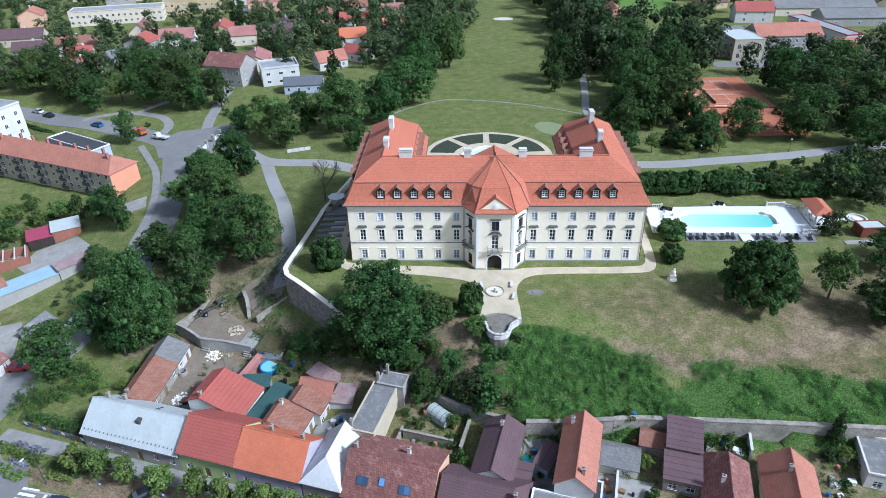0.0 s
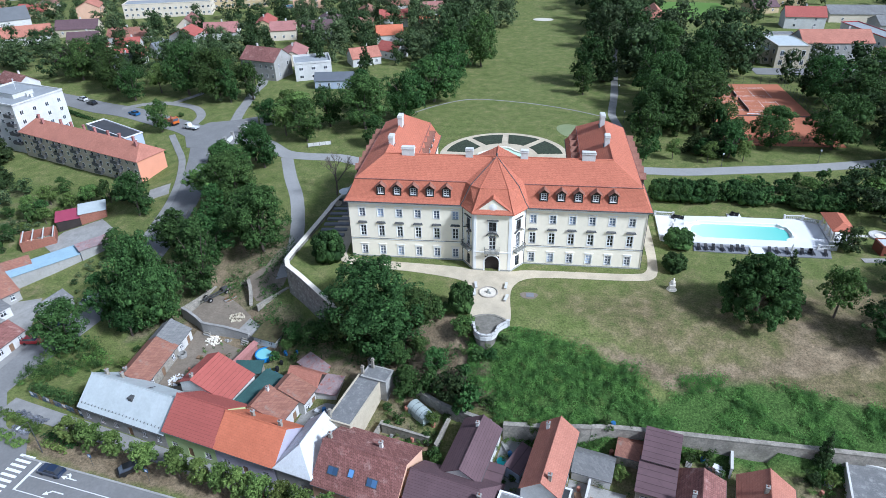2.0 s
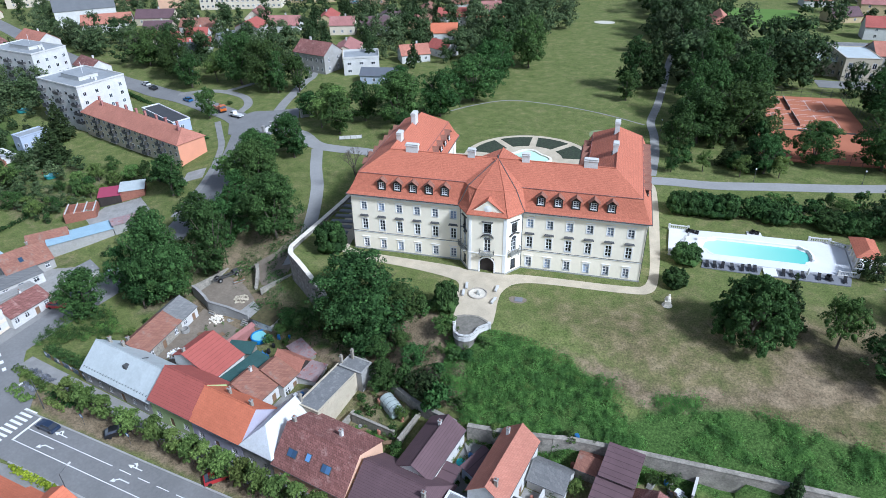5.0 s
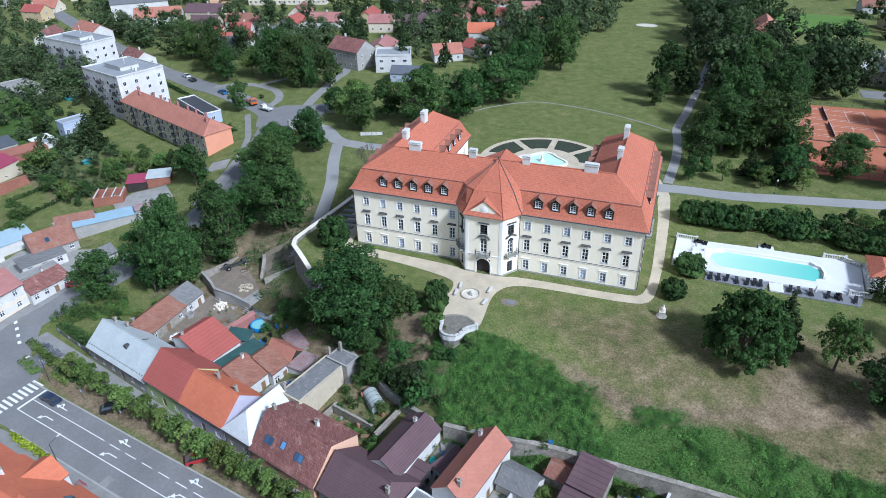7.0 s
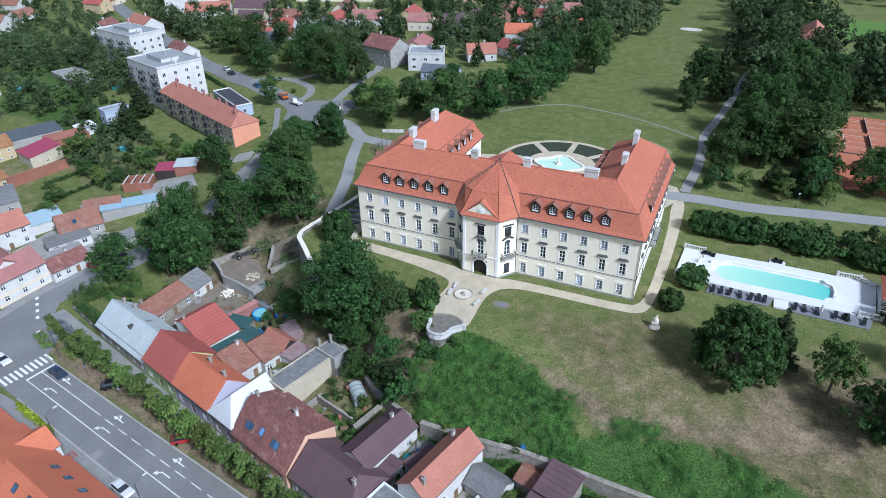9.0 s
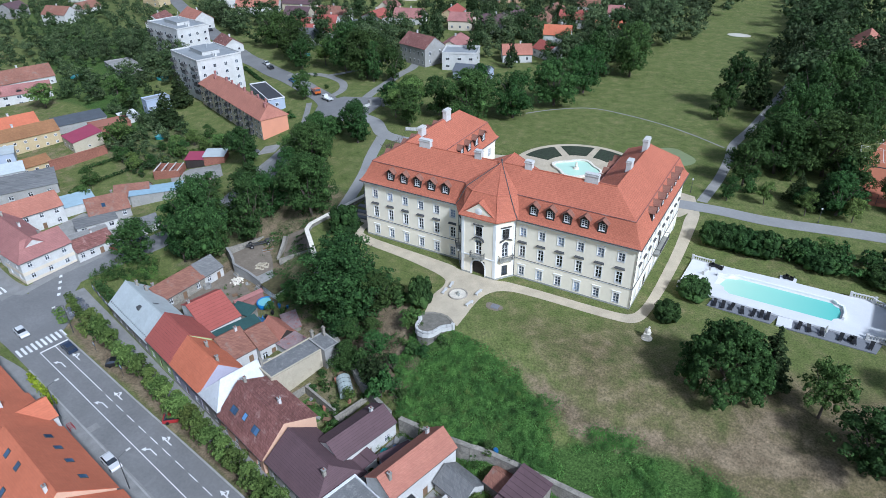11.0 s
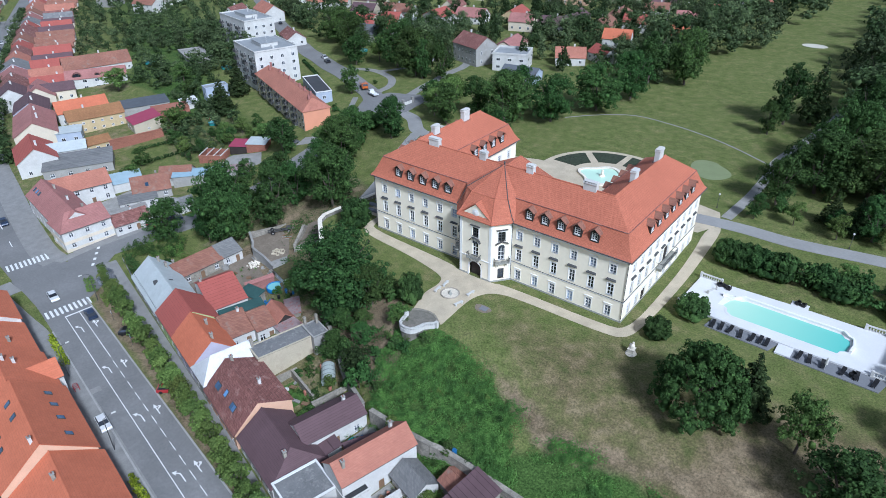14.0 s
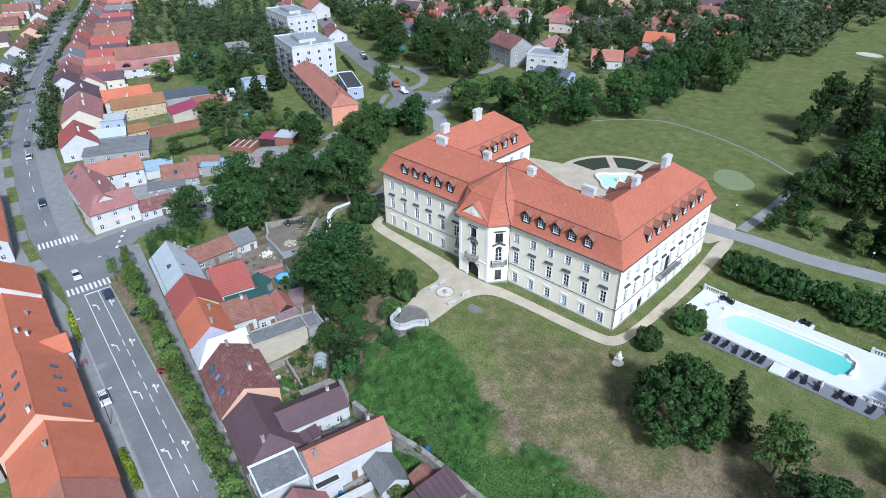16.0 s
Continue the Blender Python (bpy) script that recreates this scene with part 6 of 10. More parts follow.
stt = new("statue", Mesh().lathe(0, 0, [(0.98, -0.3), (0.98, 0.06), (0.5, 0.07)], 18).box(-0.62, 0.62, -0.62, 0.62, -0.1, 0.3).box(-0.48, 0.48, -0.48, 0.48, 0.3, 1.05).box(-0.58, 0.58, -0.58, 0.58, 1.05, 1.18)
          .lathe(0.05, 0, [(0.5, 1.18), (0.42, 1.45), (0.46, 1.75), (0.3, 2.05), (0.12, 2.2)], 7).lathe(-0.22, 0.1, [(0.3, 1.4), (0.34, 1.7), (0.16, 2.0)], 6).lathe(0.12, 0.02, [(0.1, 2.1), (0.2, 2.32), (0.16, 2.5), (0.04, 2.6)], 8).data("statue", MARBLE))
stt.matrix_basis = pose(35.2, -6.8, height(35.2, -6.8))
tagged(stt, "weathered pale stone garden statue on a round plinth", "statue")


def balustrade(x, y, rz, n, label="white stone balustrade at the terrace edge"):
    z = height(x, y) + 0.25
    b = thing("balustrade", label, "balustrade", pose(x, y, z, 0, 0, rz), "balustrades of the pool terrace")
    w = n * 0.45
    part("rail", Mesh().box(0, w, -0.18, 0.18, 0.85, 1.0), WALLS["white"], b)
    part("foot", Mesh().box(0, w, -0.18, 0.18, -0.4, 0.15), WALLS["white"], b)
    for i in range(n):
        part("baluster", Mesh().lathe(0.22 + 0.45 * i, 0, [(0.08, 0.15), (0.14, 0.32), (0.07, 0.6), (0.11, 0.85)], 7), WALLS["white"], b)
    for q in (0, w):
        part("pier", Mesh().box(q - 0.22, q + 0.22, -0.22, 0.22, -0.4, 1.12), WALLS["white"], b)


# pool terrace
PZ = 0.45
pool = thing("swimming_pool", "long turquoise swimming pool with stepped curved ends", "swimming pool", pose(0, 0, PZ))
WATER_PLAN = [(43.1, 16.3), (44.2, 15.6), (44.4, 14.7), (45.5, 13.8), (62.9, 13.7), (63.2, 14.6), (64.1, 15.2), (64.3, 17.0), (64.1, 18.6), (63.2, 19.0), (62.6, 19.8), (46.4, 20.0), (45.8, 19.4), (44.6, 19.2), (43.8, 18.4)]
POOL_RIM = [((x - 53) * 1.04 + 53, (y - 16.8) * 1.12 + 16.8) for x, y in WATER_PLAN]
DECK_PLAN = [(36.6, 23.4), (36.0, 12.0), (43.0, 11.4), (56.5, 10.9), (71.2, 11.2), (72.4, 24.0), (56.2, 24.0), (56.2, 25.6), (53.2, 25.6), (53.2, 24.0)]
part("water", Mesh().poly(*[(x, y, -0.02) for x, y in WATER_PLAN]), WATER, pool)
rim = Mesh()
for k in range(len(WATER_PLAN)):
    a, b, c, d = WATER_PLAN[k], WATER_PLAN[(k + 1) % len(WATER_PLAN)], POOL_RIM[(k + 1) % len(WATER_PLAN)], POOL_RIM[k]
    rim.slab([(*d, 0.03), (*c, 0.03), (*b, 0.03), (*a, 0.03)], 0.4)
part("coping", rim, DECK, pool, "white coping stones")
part("steps", Mesh().slab([(42.3, 16.0, 0.05), (43.2, 16.2, 0.05), (43.9, 18.4, 0.05), (42.6, 18.9, 0.05)], 0.3), TRIM, pool, "white entry steps")
back = [(42.3, 19.0), (43.3, 19.3), (44.4, 19.4), (45.4, 20.2), (46.2, 20.4), (54.3, 20.3), (62.6, 20.2), (63.4, 19.4), (64.4, 18.9), (64.7, 17.0), (64.4, 15.0)]
for k, (a, b) in enumerate(zip(back, back[1:])):
    d = Vector((b[1] - a[1], a[0] - b[0], 0)).normalized() * -0.22
    top = 0.5 if k % 3 else 0.62
    part("upstand", Mesh().slab([(a[0], a[1], top), (b[0], b[1], top), (b[0] + d.x * 2, b[1] + d.y * 2, top), (a[0] + d.x * 2, a[1] + d.y * 2, top)][::-1], 0.6), TRIM, pool, "low white wall behind the water")
bm = bmesh.new()
outer = [bm.verts.new((x, y, 0)) for x, y in DECK_PLAN]
inner = [bm.verts.new((x, y, 0)) for x, y in POOL_RIM]
edges = [bm.edges.new((r[i], r[(i + 1) % len(r)])) for r in (outer, inner) for i in range(len(r))]
bmesh.ops.triangle_fill(bm, edges=edges, use_beauty=True)
bmesh.ops.recalc_face_normals(bm, faces=bm.faces[:])
if sum(f.normal.z for f in bm.faces) < 0:
    bmesh.ops.reverse_faces(bm, faces=bm.faces[:])
low = bmesh.ops.extrude_edge_only(bm, edges=[e for e in bm.edges if e.is_boundary])
for v in low["geom"]:
    if isinstance(v, bmesh.types.BMVert):
        v.co.z = -0.9
me = bpy.data.meshes.new("pool_deck")
bm.to_mesh(me)
bm.free()
me.materials.append(DECK)
single("pool_deck", me, DECK, "white slab terrace round the swimming pool", "terrace", pose(0, 0, PZ), kind="structure")
for q in ([(43.0, 11.35), (54.4, 10.9), (53.4, 7.9), (42.4, 8.3)], [(56.9, 10.85), (71.0, 11.15), (70.0, 7.6), (56.2, 7.8)]):
    patch("deck", q[::-1], DECK_GREY, "grey wooden sun deck below the pool", 0.18, 3.0, category="terrace", thick=0.7)
single("deck_wall", Mesh().box(54.4, 56.9, 8.0, 10.9, -0.6, 0.3), DECK, "white steps between the sun decks", "steps")
lg = random.Random(3)
for x, y in [(43.6 + 1.35 * i, 9.3) for i in (0, 1.1, 2.2, 3.6, 5.0, 6.0, 6.8)] + [(58.0 + 1.6 * i, 9.1) for i in (0, 1.0, 2.3, 4.1, 5.4, 7)]:
    s = thing("sun_lounger", "black sun lounger with raised back on the grey deck", "sun lounger", pose(x, y + lg.uniform(-0.2, 0.2), height(x, y) + 0.2, 0, 0, lg.uniform(-12, 12)), "sun loungers by the pool")
    part("bed", Mesh().box(-0.33, 0.33, -0.9, 0.4, 0.26, 0.34), BLACK, s)
    part("backrest", Mesh().slab([(-0.33, 0.4, 0.34), (0.33, 0.4, 0.34), (0.33, 0.95, 0.8), (-0.33, 0.95, 0.8)], 0.07), BLACK, s)
    for lx, ly in ((-0.28, -0.8), (0.28, -0.8), (-0.28, 0.3), (0.28, 0.3)):
        part("leg", Mesh().box(lx - 0.03, lx + 0.03, ly - 0.03, ly + 0.03, 0, 0.26), BLACK, s)
for x, y in ((40.6, 22.2), (41.6, 22.5), (42.4, 22.0), (54.2, 24.8), (55.2, 24.7), (66.0, 9.0)):
    s = thing("garden_chair", "black padded garden armchair on the terrace", "chair", pose(x, y, PZ, 0, 0, lg.uniform(0, 360)), "armchairs by the pool")
    part("seat", Mesh().box(-0.4, 0.4, -0.4, 0.4, 0.05, 0.42), BLACK, s)
    part("backrest", Mesh().box(-0.4, 0.4, 0.28, 0.42, 0.42, 0.85), BLACK, s)
    for q in (-0.4, 0.3):
        part("armrest", Mesh().box(q, q + 0.1, -0.4, 0.28, 0.42, 0.62), BLACK, s)
ps = thing("parasol", "closed white parasol beside the pool", "parasol", pose(62.1, 8.4, PZ - 0.4))
part("pole", Mesh().rod((0, 0, 0), (0, 0, 2.7), 0.04), WHITE, ps)
part("canopy", Mesh().lathe(0, 0, [(0.22, 1.2), (0.26, 1.5), (0.12, 2.5), (0.03, 2.7)], 8), WALLS["white"], ps)
part("base_plate", Mesh().box(-0.4, 0.4, -0.4, 0.4, 0, 0.1), CONCRETE, ps)
balustrade(36.6, 23.5, -2, 9)
balustrade(36.2, 12.2, -4, 8)
balustrade(65.6, 24.1, 2, 9)
balustrade(69.4, 23.6, -25, 8)
balustrade(68.5, 11.2, 3, 8)
single("steps", Mesh().box(0, 0.5, -1.2, 1.2, -0.5, 0.3).box(0.5, 1.0, -1.2, 1.2, -0.5, 0.42).box(1.0, 1.4, -1.35, -1.15, -0.5, 1.2).box(1.0, 1.4, 1.15, 1.35, -0.5, 1.2), WALLS["white"], "white stone steps up to the pool terrace", "steps", pose(39.0, 19.8, 0.1, 0, 0, -20))
# pavilion
pv = thing("pavilion", "open pool pavilion, red hipped roof on white columns", "pavilion", pose(74.4, 18.2, PZ - 0.1, 0, 0, -4))
for i in range(4):
    part("column", Mesh().lathe(-1.7, -3.6 + 2.4 * i, [(0.32, -0.4), (0.32, 0.25), (0.22, 0.3), (0.2, 2.35), (0.32, 2.45), (0.32, 2.6)], 12), MARBLE, pv)
    part("column", Mesh().lathe(1.7, -3.6 + 2.4 * i, [(0.32, -0.4), (0.32, 0.25), (0.22, 0.3), (0.2, 2.35), (0.32, 2.45), (0.32, 2.6)], 12), MARBLE, pv)
part("beam", Mesh().box(-2.0, 2.0, -4.0, 4.0, 2.6, 2.9), TRIM, pv)
part("floor_slab", Mesh().box(-2.3, 2.3, -4.3, 4.3, -0.6, 0.1), DECK, pv)
for pts in ([(-2.4, -4.4, 2.85), (2.4, -4.4, 2.85), (0, -2.4, 4.1)], [(2.4, 4.4, 2.85), (-2.4, 4.4, 2.85), (0, 2.4, 4.1)], [(2.4, -4.4, 2.85), (2.4, 4.4, 2.85), (0, 2.4, 4.1), (0, -2.4, 4.1)], [(-2.4, 4.4, 2.85), (-2.4, -4.4, 2.85), (0, -2.4, 4.1), (0, 2.4, 4.1)]):
    part("roof_slope", Mesh().slab(pts, 0.12), ROOF, pv)
rb = thing("round_basin", "round white garden seat with a stone ring", "fountain", pose(83.8, 18.2, height(83.8, 18.2)))
part("ring", Mesh().lathe(0, 0, [(2.2, -0.2), (2.2, 0.4), (1.8, 0.45), (1.75, 0.1), (1.7, 0.1)], 28), WALLS["white"], rb)
part("middle", Mesh().lathe(0, 0, [(1.0, -0.1), (1.0, 0.25), (0.2, 0.3)], 18), MARBLE, rb)
ribbon("path", [(77, 18), (81.4, 18.2)], 0.9, WALLS["white"], "narrow white path to the round seat", 0.09, 1.0, category="path")
flat_house("small red-brown wooden garden shed with a pale roof", 82.9, 11.6, 4, 5.4, 3.4, 2.3, ROOF_METAL, plain("red_brown_boards", (0.20, 0.06, 0.035), 0.8, vary=0.2), name="shed", category="shed", wins=(0, 0, 0, 0), parapet=0.12)
ribbon("path", [(76, 7.5), (84, 8.2), (95, 9.4)], 1.6, CONCRETE, "concrete slab walk behind the shed", 0.12, 1.0, category="path")

# court garden
patch("court_gravel", [(-15.8, 22.5), (-8, 22.5), (8, 22.5), (15.8, 22.5), (15.8, 38), (30, 40), (33, 46), (31, 52), (19.5, 55)] + disc(0, 55, 18.3, 17.5, 30, 0, 180) + [(-19.5, 55), (-31, 52), (-33, 46), (-30, 40), (-15.8, 38)], GRAVEL, "pale gravel court with curved garden walks", 0.06, 1.6, category="gravel path")
for a0, a1 in ((8, 46), (53, 87), (93, 127), (134, 172)):
    ring = disc(0, 55, 16.6, 15.8, 14, a0, a1) + disc(0, 55, 9.6, 9.0, 14, a0 + 3, a1 - 3)[::-1]
    patch("flower_bed", ring, plain("bed_planting", (0.045, 0.062, 0.035), 0.95, vary=0.4, coarse=1.5, fine=6, world_pos=True, stain=(0.07, 0.055, 0.06)), "curved flower bed edged with low box hedge", 0.16, 1.6, kind="", category="flower bed")
kid = [(5.6 * (1 + 0.13 * math.cos(4 * a)) * math.cos(a), 4.9 * (1 + 0.13 * math.cos(4 * a)) * math.sin(a)) for a in [2 * math.pi * i / 40 for i in range(40)]]
cp = thing("court_pond", "turquoise ornamental pond with a pale curved rim", "pond", pose(-0.3, 54.6, height(-0.3, 54.6) + 0.06))
part("water", Mesh().poly(*[(x, y, 0.12) for x, y in kid]), WATER, cp)
rim = Mesh()
for k in range(40):
    a, b = kid[k], kid[(k + 1) % 40]
    rim.slab([(a[0] * 1.12, a[1] * 1.16, 0.45), (b[0] * 1.12, b[1] * 1.16, 0.45), (*b, 0.45), (*a, 0.45)], 0.5)
part("rim", rim, MARBLE, cp)
fg = new("fountain_statue", Mesh().lathe(0, 0, [(0.9, 0), (0.7, 0.4), (0.35, 0.6), (0.4, 1.0), (0.25, 1.4), (0.3, 1.7), (0.1, 2.0)], 10).data("fountain_statue", MARBLE))
fg.matrix_basis = pose(-0.5, 54.6, height(-0.5, 54.6) + 0.1)
tagged(fg, "small weathered stone figure group in the pond", "statue")
ribbon("path", [(-31, 90), (-23.5, 98.5), (-13.5, 105.0), (-1.5, 104.0), (10.9, 100.2), (20.9, 95.3), (31.5, 88.5)], 0.55, PAVING, "narrow worn footpath curving over the park lawn", 0.06, 1.2, category="path")
ribbon("road", [(33, 50), (33.5, 56), (34.2, 66), (34.2, 80), (33.5, 92), (36, 110), (39, 138), (42, 168), (46, 190)], 2.5, CONCRETE, "pale asphalt park path along the trees", 0.075, 1.5, category="path")
ribbon("road", [(0, 43), (20, 45.5), (36, 47.2), (48, 47.2), (62, 49.5), (84, 53.3), (110, 60), (160, 72)], 4.4, ASPHALT_DARK, "grey asphalt park road past the palace", 0.09, 1.5)
patch("putting_green", [(20.6 + (4.6 + 1.3 * math.cos(2 * a + 0.9) + 0.5 * math.cos(3 * a)) * math.cos(a), 75 + (6.6 + 1.2 * math.cos(2 * a + 0.9)) * math.sin(a)) for a in [2 * math.pi * i / 28 for i in range(28)]], plain("fine_turf", (0.21, 0.245, 0.125), 0.95, vary=0.08, world_pos=True), "smooth pale putting green in the lawn", 0.06, 1.5, category="lawn")
patch("sand_bunker", disc(13, 234, 5.2, 3.6, 18), plain("bunker_sand", (0.55, 0.52, 0.44), 0.95, vary=0.08, world_pos=True), "pale sand bunker far across the park lawn", 0.08, 3.0, category="bunker")
for x, y in ((29.5, 54.1), (36.2, 84.0), (37.6, 112.0), (58, 51.6), (84, 56.0)):
    lp = thing("park_lamp", "slim dark park lamp with a white globe", "lamp", pose(x, y, height(x, y)), "lamps along the park paths")
    part("post", Mesh().lathe(0, 0, [(0.14, -0.2), (0.12, 0.5), (0.05, 0.6), (0.045, 3.3), (0.1, 3.35)], 8), IRON, lp)
    part("globe", Mesh().lathe(0, 0, [(0.08, 3.35), (0.2, 3.5), (0.22, 3.62), (0.14, 3.78), (0.03, 3.82)], 10), WHITE, lp)
# tennis courts
patch("tennis_court", [(60, 67), (96, 68), (96, 128.5), (74, 127.5), (66, 95)], CLAYCOURT, "orange clay tennis courts with white lines", 0.1, 3.0, category="tennis court")
patch("tennis_court", [(128, 97), (150, 98), (153, 128), (131, 127)], CLAYCOURT, "further orange clay court behind the trees", 0.1, 3.0, category="tennis court")
tl = tagged(new("court_marking"), "white tape lines of the clay courts", "court marking", kind="structure")
for y0 in (98.0, 113.2):
    for q in ((65.4, 89.2, y0, y0), (65.4, 89.2, y0 + 10.97, y0 + 10.97), (65.4, 89.2, y0 + 1.37, y0 + 1.37), (65.4, 89.2, y0 + 9.6, y0 + 9.6), (70.9, 83.7, y0 + 5.48, y0 + 5.48)):
        part("line", Mesh().poly(*on_road([(q[0], q[2] - 0.06), (q[1], q[2] - 0.06), (q[1], q[2] + 0.06), (q[0], q[2] + 0.06)], 0.13)), LINE, tl)
    for x in (65.4, 70.9, 83.7, 89.2):
        part("line", Mesh().poly(*on_road([(x - 0.06, y0), (x + 0.06, y0), (x + 0.06, y0 + 10.97), (x - 0.06, y0 + 10.97)], 0.13)), LINE, tl)
    net = thing("tennis_net", "dark tennis net with white band", "net", pose(77.3, y0 + 5.5, height(77, y0) + 0.1), "nets on the clay courts")
    part("mesh", Mesh().box(-0.02, 0.02, -6.2, 6.2, 0, 0.95), IRON, net)
    part("band", Mesh().box(-0.04, 0.04, -6.2, 6.2, 0.92, 1.02), WHITE, net)
    for s in (-6.3, 6.3):
        part("post", Mesh().rod((0, s, 0), (0, s, 1.1), 0.06), IRON, net)
fence = thing("court_fence", "tall dark wire fence round the tennis courts", "fence", pose(0, 0, 0))
fp = [(60, 67), (96, 68), (96, 128.5), (74, 127.5)]
for (ax, ay), (bx, by) in zip(fp, fp[1:]):
    n = int(math.hypot(bx - ax, by - ay) / 3)
    for i in range(n + 1):
        x, y = lerp(ax, bx, i / n), lerp(ay, by, i / n)
        part("post", Mesh().rod((x, y, height(x, y) - 0.3), (x, y, height(x, y) + 3), 0.05, n=5), IRON, fence)
    for q in (1.0, 2.0, 3.0):
        part("wire", Mesh().rod((ax, ay, height(ax, ay) + q), (bx, by, height(bx, by) + q), 0.025, n=4), IRON, fence)
part("middle_board", Mesh().box(66, 96, 93.2, 93.4, 0.5, 1.3), LEAD, fence)
bn = thing("court_bench", "white bench beside the clay court", "bench", pose(78, 94.2, height(78, 94) + 0.1))
part("seat", Mesh().box(-2, 2, -0.25, 0.25, 0.4, 0.5), WHITE, bn)
for s in (-1.7, 1.7):
    part("leg", Mesh().box(s - 0.06, s + 0.06, -0.2, 0.2, 0, 0.4), WHITE, bn)

# ---- walls of the castle hill ----
def wall_run(name, pts, thick, top, label, mat=STONE, cope=CONCRETE, deep=1.2, category="wall", foot=None):
    """A masonry wall along a plan line: top(x, y) gives its crest; coping stones lie on it one by one."""
    w = thing(name, label, category, pose(0, 0, 0), kind="structure")
    line = along(pts, 1.6)
    for p, q in zip(line, line[1:]):
        d = (q - p).normalized()
        nn = Vector((-d.y, d.x, 0)) * thick / 2
        zp, zq = top(p.x, p.y), top(q.x, q.y)
        lo = min(min(height(v.x + s * nn.x * 2.5, v.y + s * nn.y * 2.5) for v in (p, q) for s in (-1, 1)), min(zp, zq) - 1) - deep
        b = Mesh()
        k = [p + nn, p - nn, q - nn, q + nn]
        b.v += [(v.x, v.y, lo) for v in k] + [(v.x, v.y, z) for v, z in zip(k, (zp, zp, zq, zq))]
        b.f += [(3, 2, 1, 0), (4, 5, 6, 7), (0, 1, 5, 4), (1, 2, 6, 5), (2, 3, 7, 6), (3, 0, 4, 7)]
        part("wall_section", b, mat, w)
        m = nn * 1.25
        k = [p + m, p - m, q - m, q + m]
        part("coping", Mesh().slab([(k[1].x, k[1].y, zp + 0.14), (k[2].x, k[2].y, zq + 0.14), (k[3].x, k[3].y, zq + 0.14), (k[0].x, k[0].y, zp + 0.14)], 0.14), cope, w)
    return w


wall_run("wall_south", [(4, -39.0), (16.2, -40.0), (24, -39.5), (60, -41.4), (130, -45.9)], 0.7, lambda x, y: float(np.interp(x, [4, 12, 16, 24, 60, 130], [-6.6, -5.6, -4.9, -5.0, -4.7, -4.6])), "old rubble boundary wall with pale coping at the foot of the hill", OLDWALL, OLDWALL)
wall_run("wall_west", [(-40.3, 22), (-40.5, 19), (-42.0, 6), (-43.2, -4.5), (-42.3, -6.8), (-38, -10.5), (-31, -16.6), (-27, -20.2)], 0.8, lambda x, y: float(np.interp(x, [-43.5, -40, -31, -27], [0.95, 0.9, -0.3, -2.4])), "tall limed rubble retaining wall with pale parapet below the palace", LIMED, MARBLE, 2.0)
WEST_LINE = along([(-40.3, 22), (-40.5, 19), (-42.0, 6), (-43.2, -4.5), (-42.3, -6.8), (-38, -10.5), (-31, -16.6), (-25.5, -21.6)], 1.2)
fill = Mesh()
for p, q in zip(WEST_LINE, WEST_LINE[1:]):
    e = [p - (sides([p, q], 1)[0][1] - p) * 0.4, q - (sides([p, q], 1)[1][1] - q) * 0.4]
    w = [sides(WEST_LINE, 7.6)[WEST_LINE.index(v)][0] for v in (p, q)]
    zs = [float(hill_height(np.array(v.x), np.array(v.y))) + 0.06 for v in (*e, *w)]
    fill.slab([(e[0].x, e[0].y, max(zs[0], zs[2])), (e[1].x, e[1].y, max(zs[1], zs[3])), (w[1].x, w[1].y, zs[3]), (w[0].x, w[0].y, zs[2])], 6.0)
single("terrace_fill", fill, GROUND, "grassy bank held by the tall retaining wall", "ground", kind="structure")
wall_run("wall_terrace", [(-40.3, 22), (-38.5, 30), (-36.2, 40)], 0.6, lambda x, y: 0.9, "pale parapet wall beside the palace terrace", MARBLE, MARBLE)
wall_run("wall_garden", [(-21.5, -25.5), (-13.5, -30.2), (-7, -34.6), (2, -38.8)], 0.6, lambda x, y: height(x + 0.8, y + 1.5) + 0.5, "low overgrown stone wall behind the gardens", STONE, STONE)
patch("side_terrace", [(-41.2, 3.5), (-33.0, 3.5), (-32.6, 19), (-40.2, 19)], GRAVEL, "tan gravel between the raised beds", 0.07, 2.0)
for i in range(7):
    z = 0.1
    single("raised_bed", Mesh().box(-3.0, 3.0, -0.6, 0.6, -0.6, 0.25).box(-2.85, 2.85, -0.45, 0.45, 0.25, 0.33), DECK_GREY, "dark edged raised planting bed on the side terrace", "planter", pose(-37.0, 5.0 + 2.6 * i, z, 0, 0, 6), "raised beds beside the palace")
patch("side_terrace", [(-41.6, 19), (-32.4, 19), (-32.0, 33), (-38.0, 33), (-39.6, 24)], PAVING, "grey paved side terrace", 0.05, 2.0)
ps = thing("parasol", "large open white parasol on the side terrace", "parasol", pose(-37.8, 26, 0.1))
part("pole", Mesh().rod((0, 0, 0), (0, 0, 2.6), 0.04), WHITE, ps)
part("canopy", Mesh().lathe(0, 0, [(2.1, 2.25), (1.2, 2.55), (0.05, 2.95)], 8), WHITE, ps)
for x, y in ((-39, 24.2), (-36.5, 24), (-36.2, 27.6)):
    t = thing("garden_table", "dark square garden table on the terrace", "table", pose(x, y, 0.05), "tables on the side terrace")
    part("tabletop", Mesh().box(-0.5, 0.5, -0.5, 0.5, 0.7, 0.76), BLACK, t)
    for lx in (-0.42, 0.42):
        for ly in (-0.42, 0.42):
            part("leg", Mesh().box(lx - 0.03, lx + 0.03, ly - 0.03, ly + 0.03, 0, 0.7), BLACK, t)

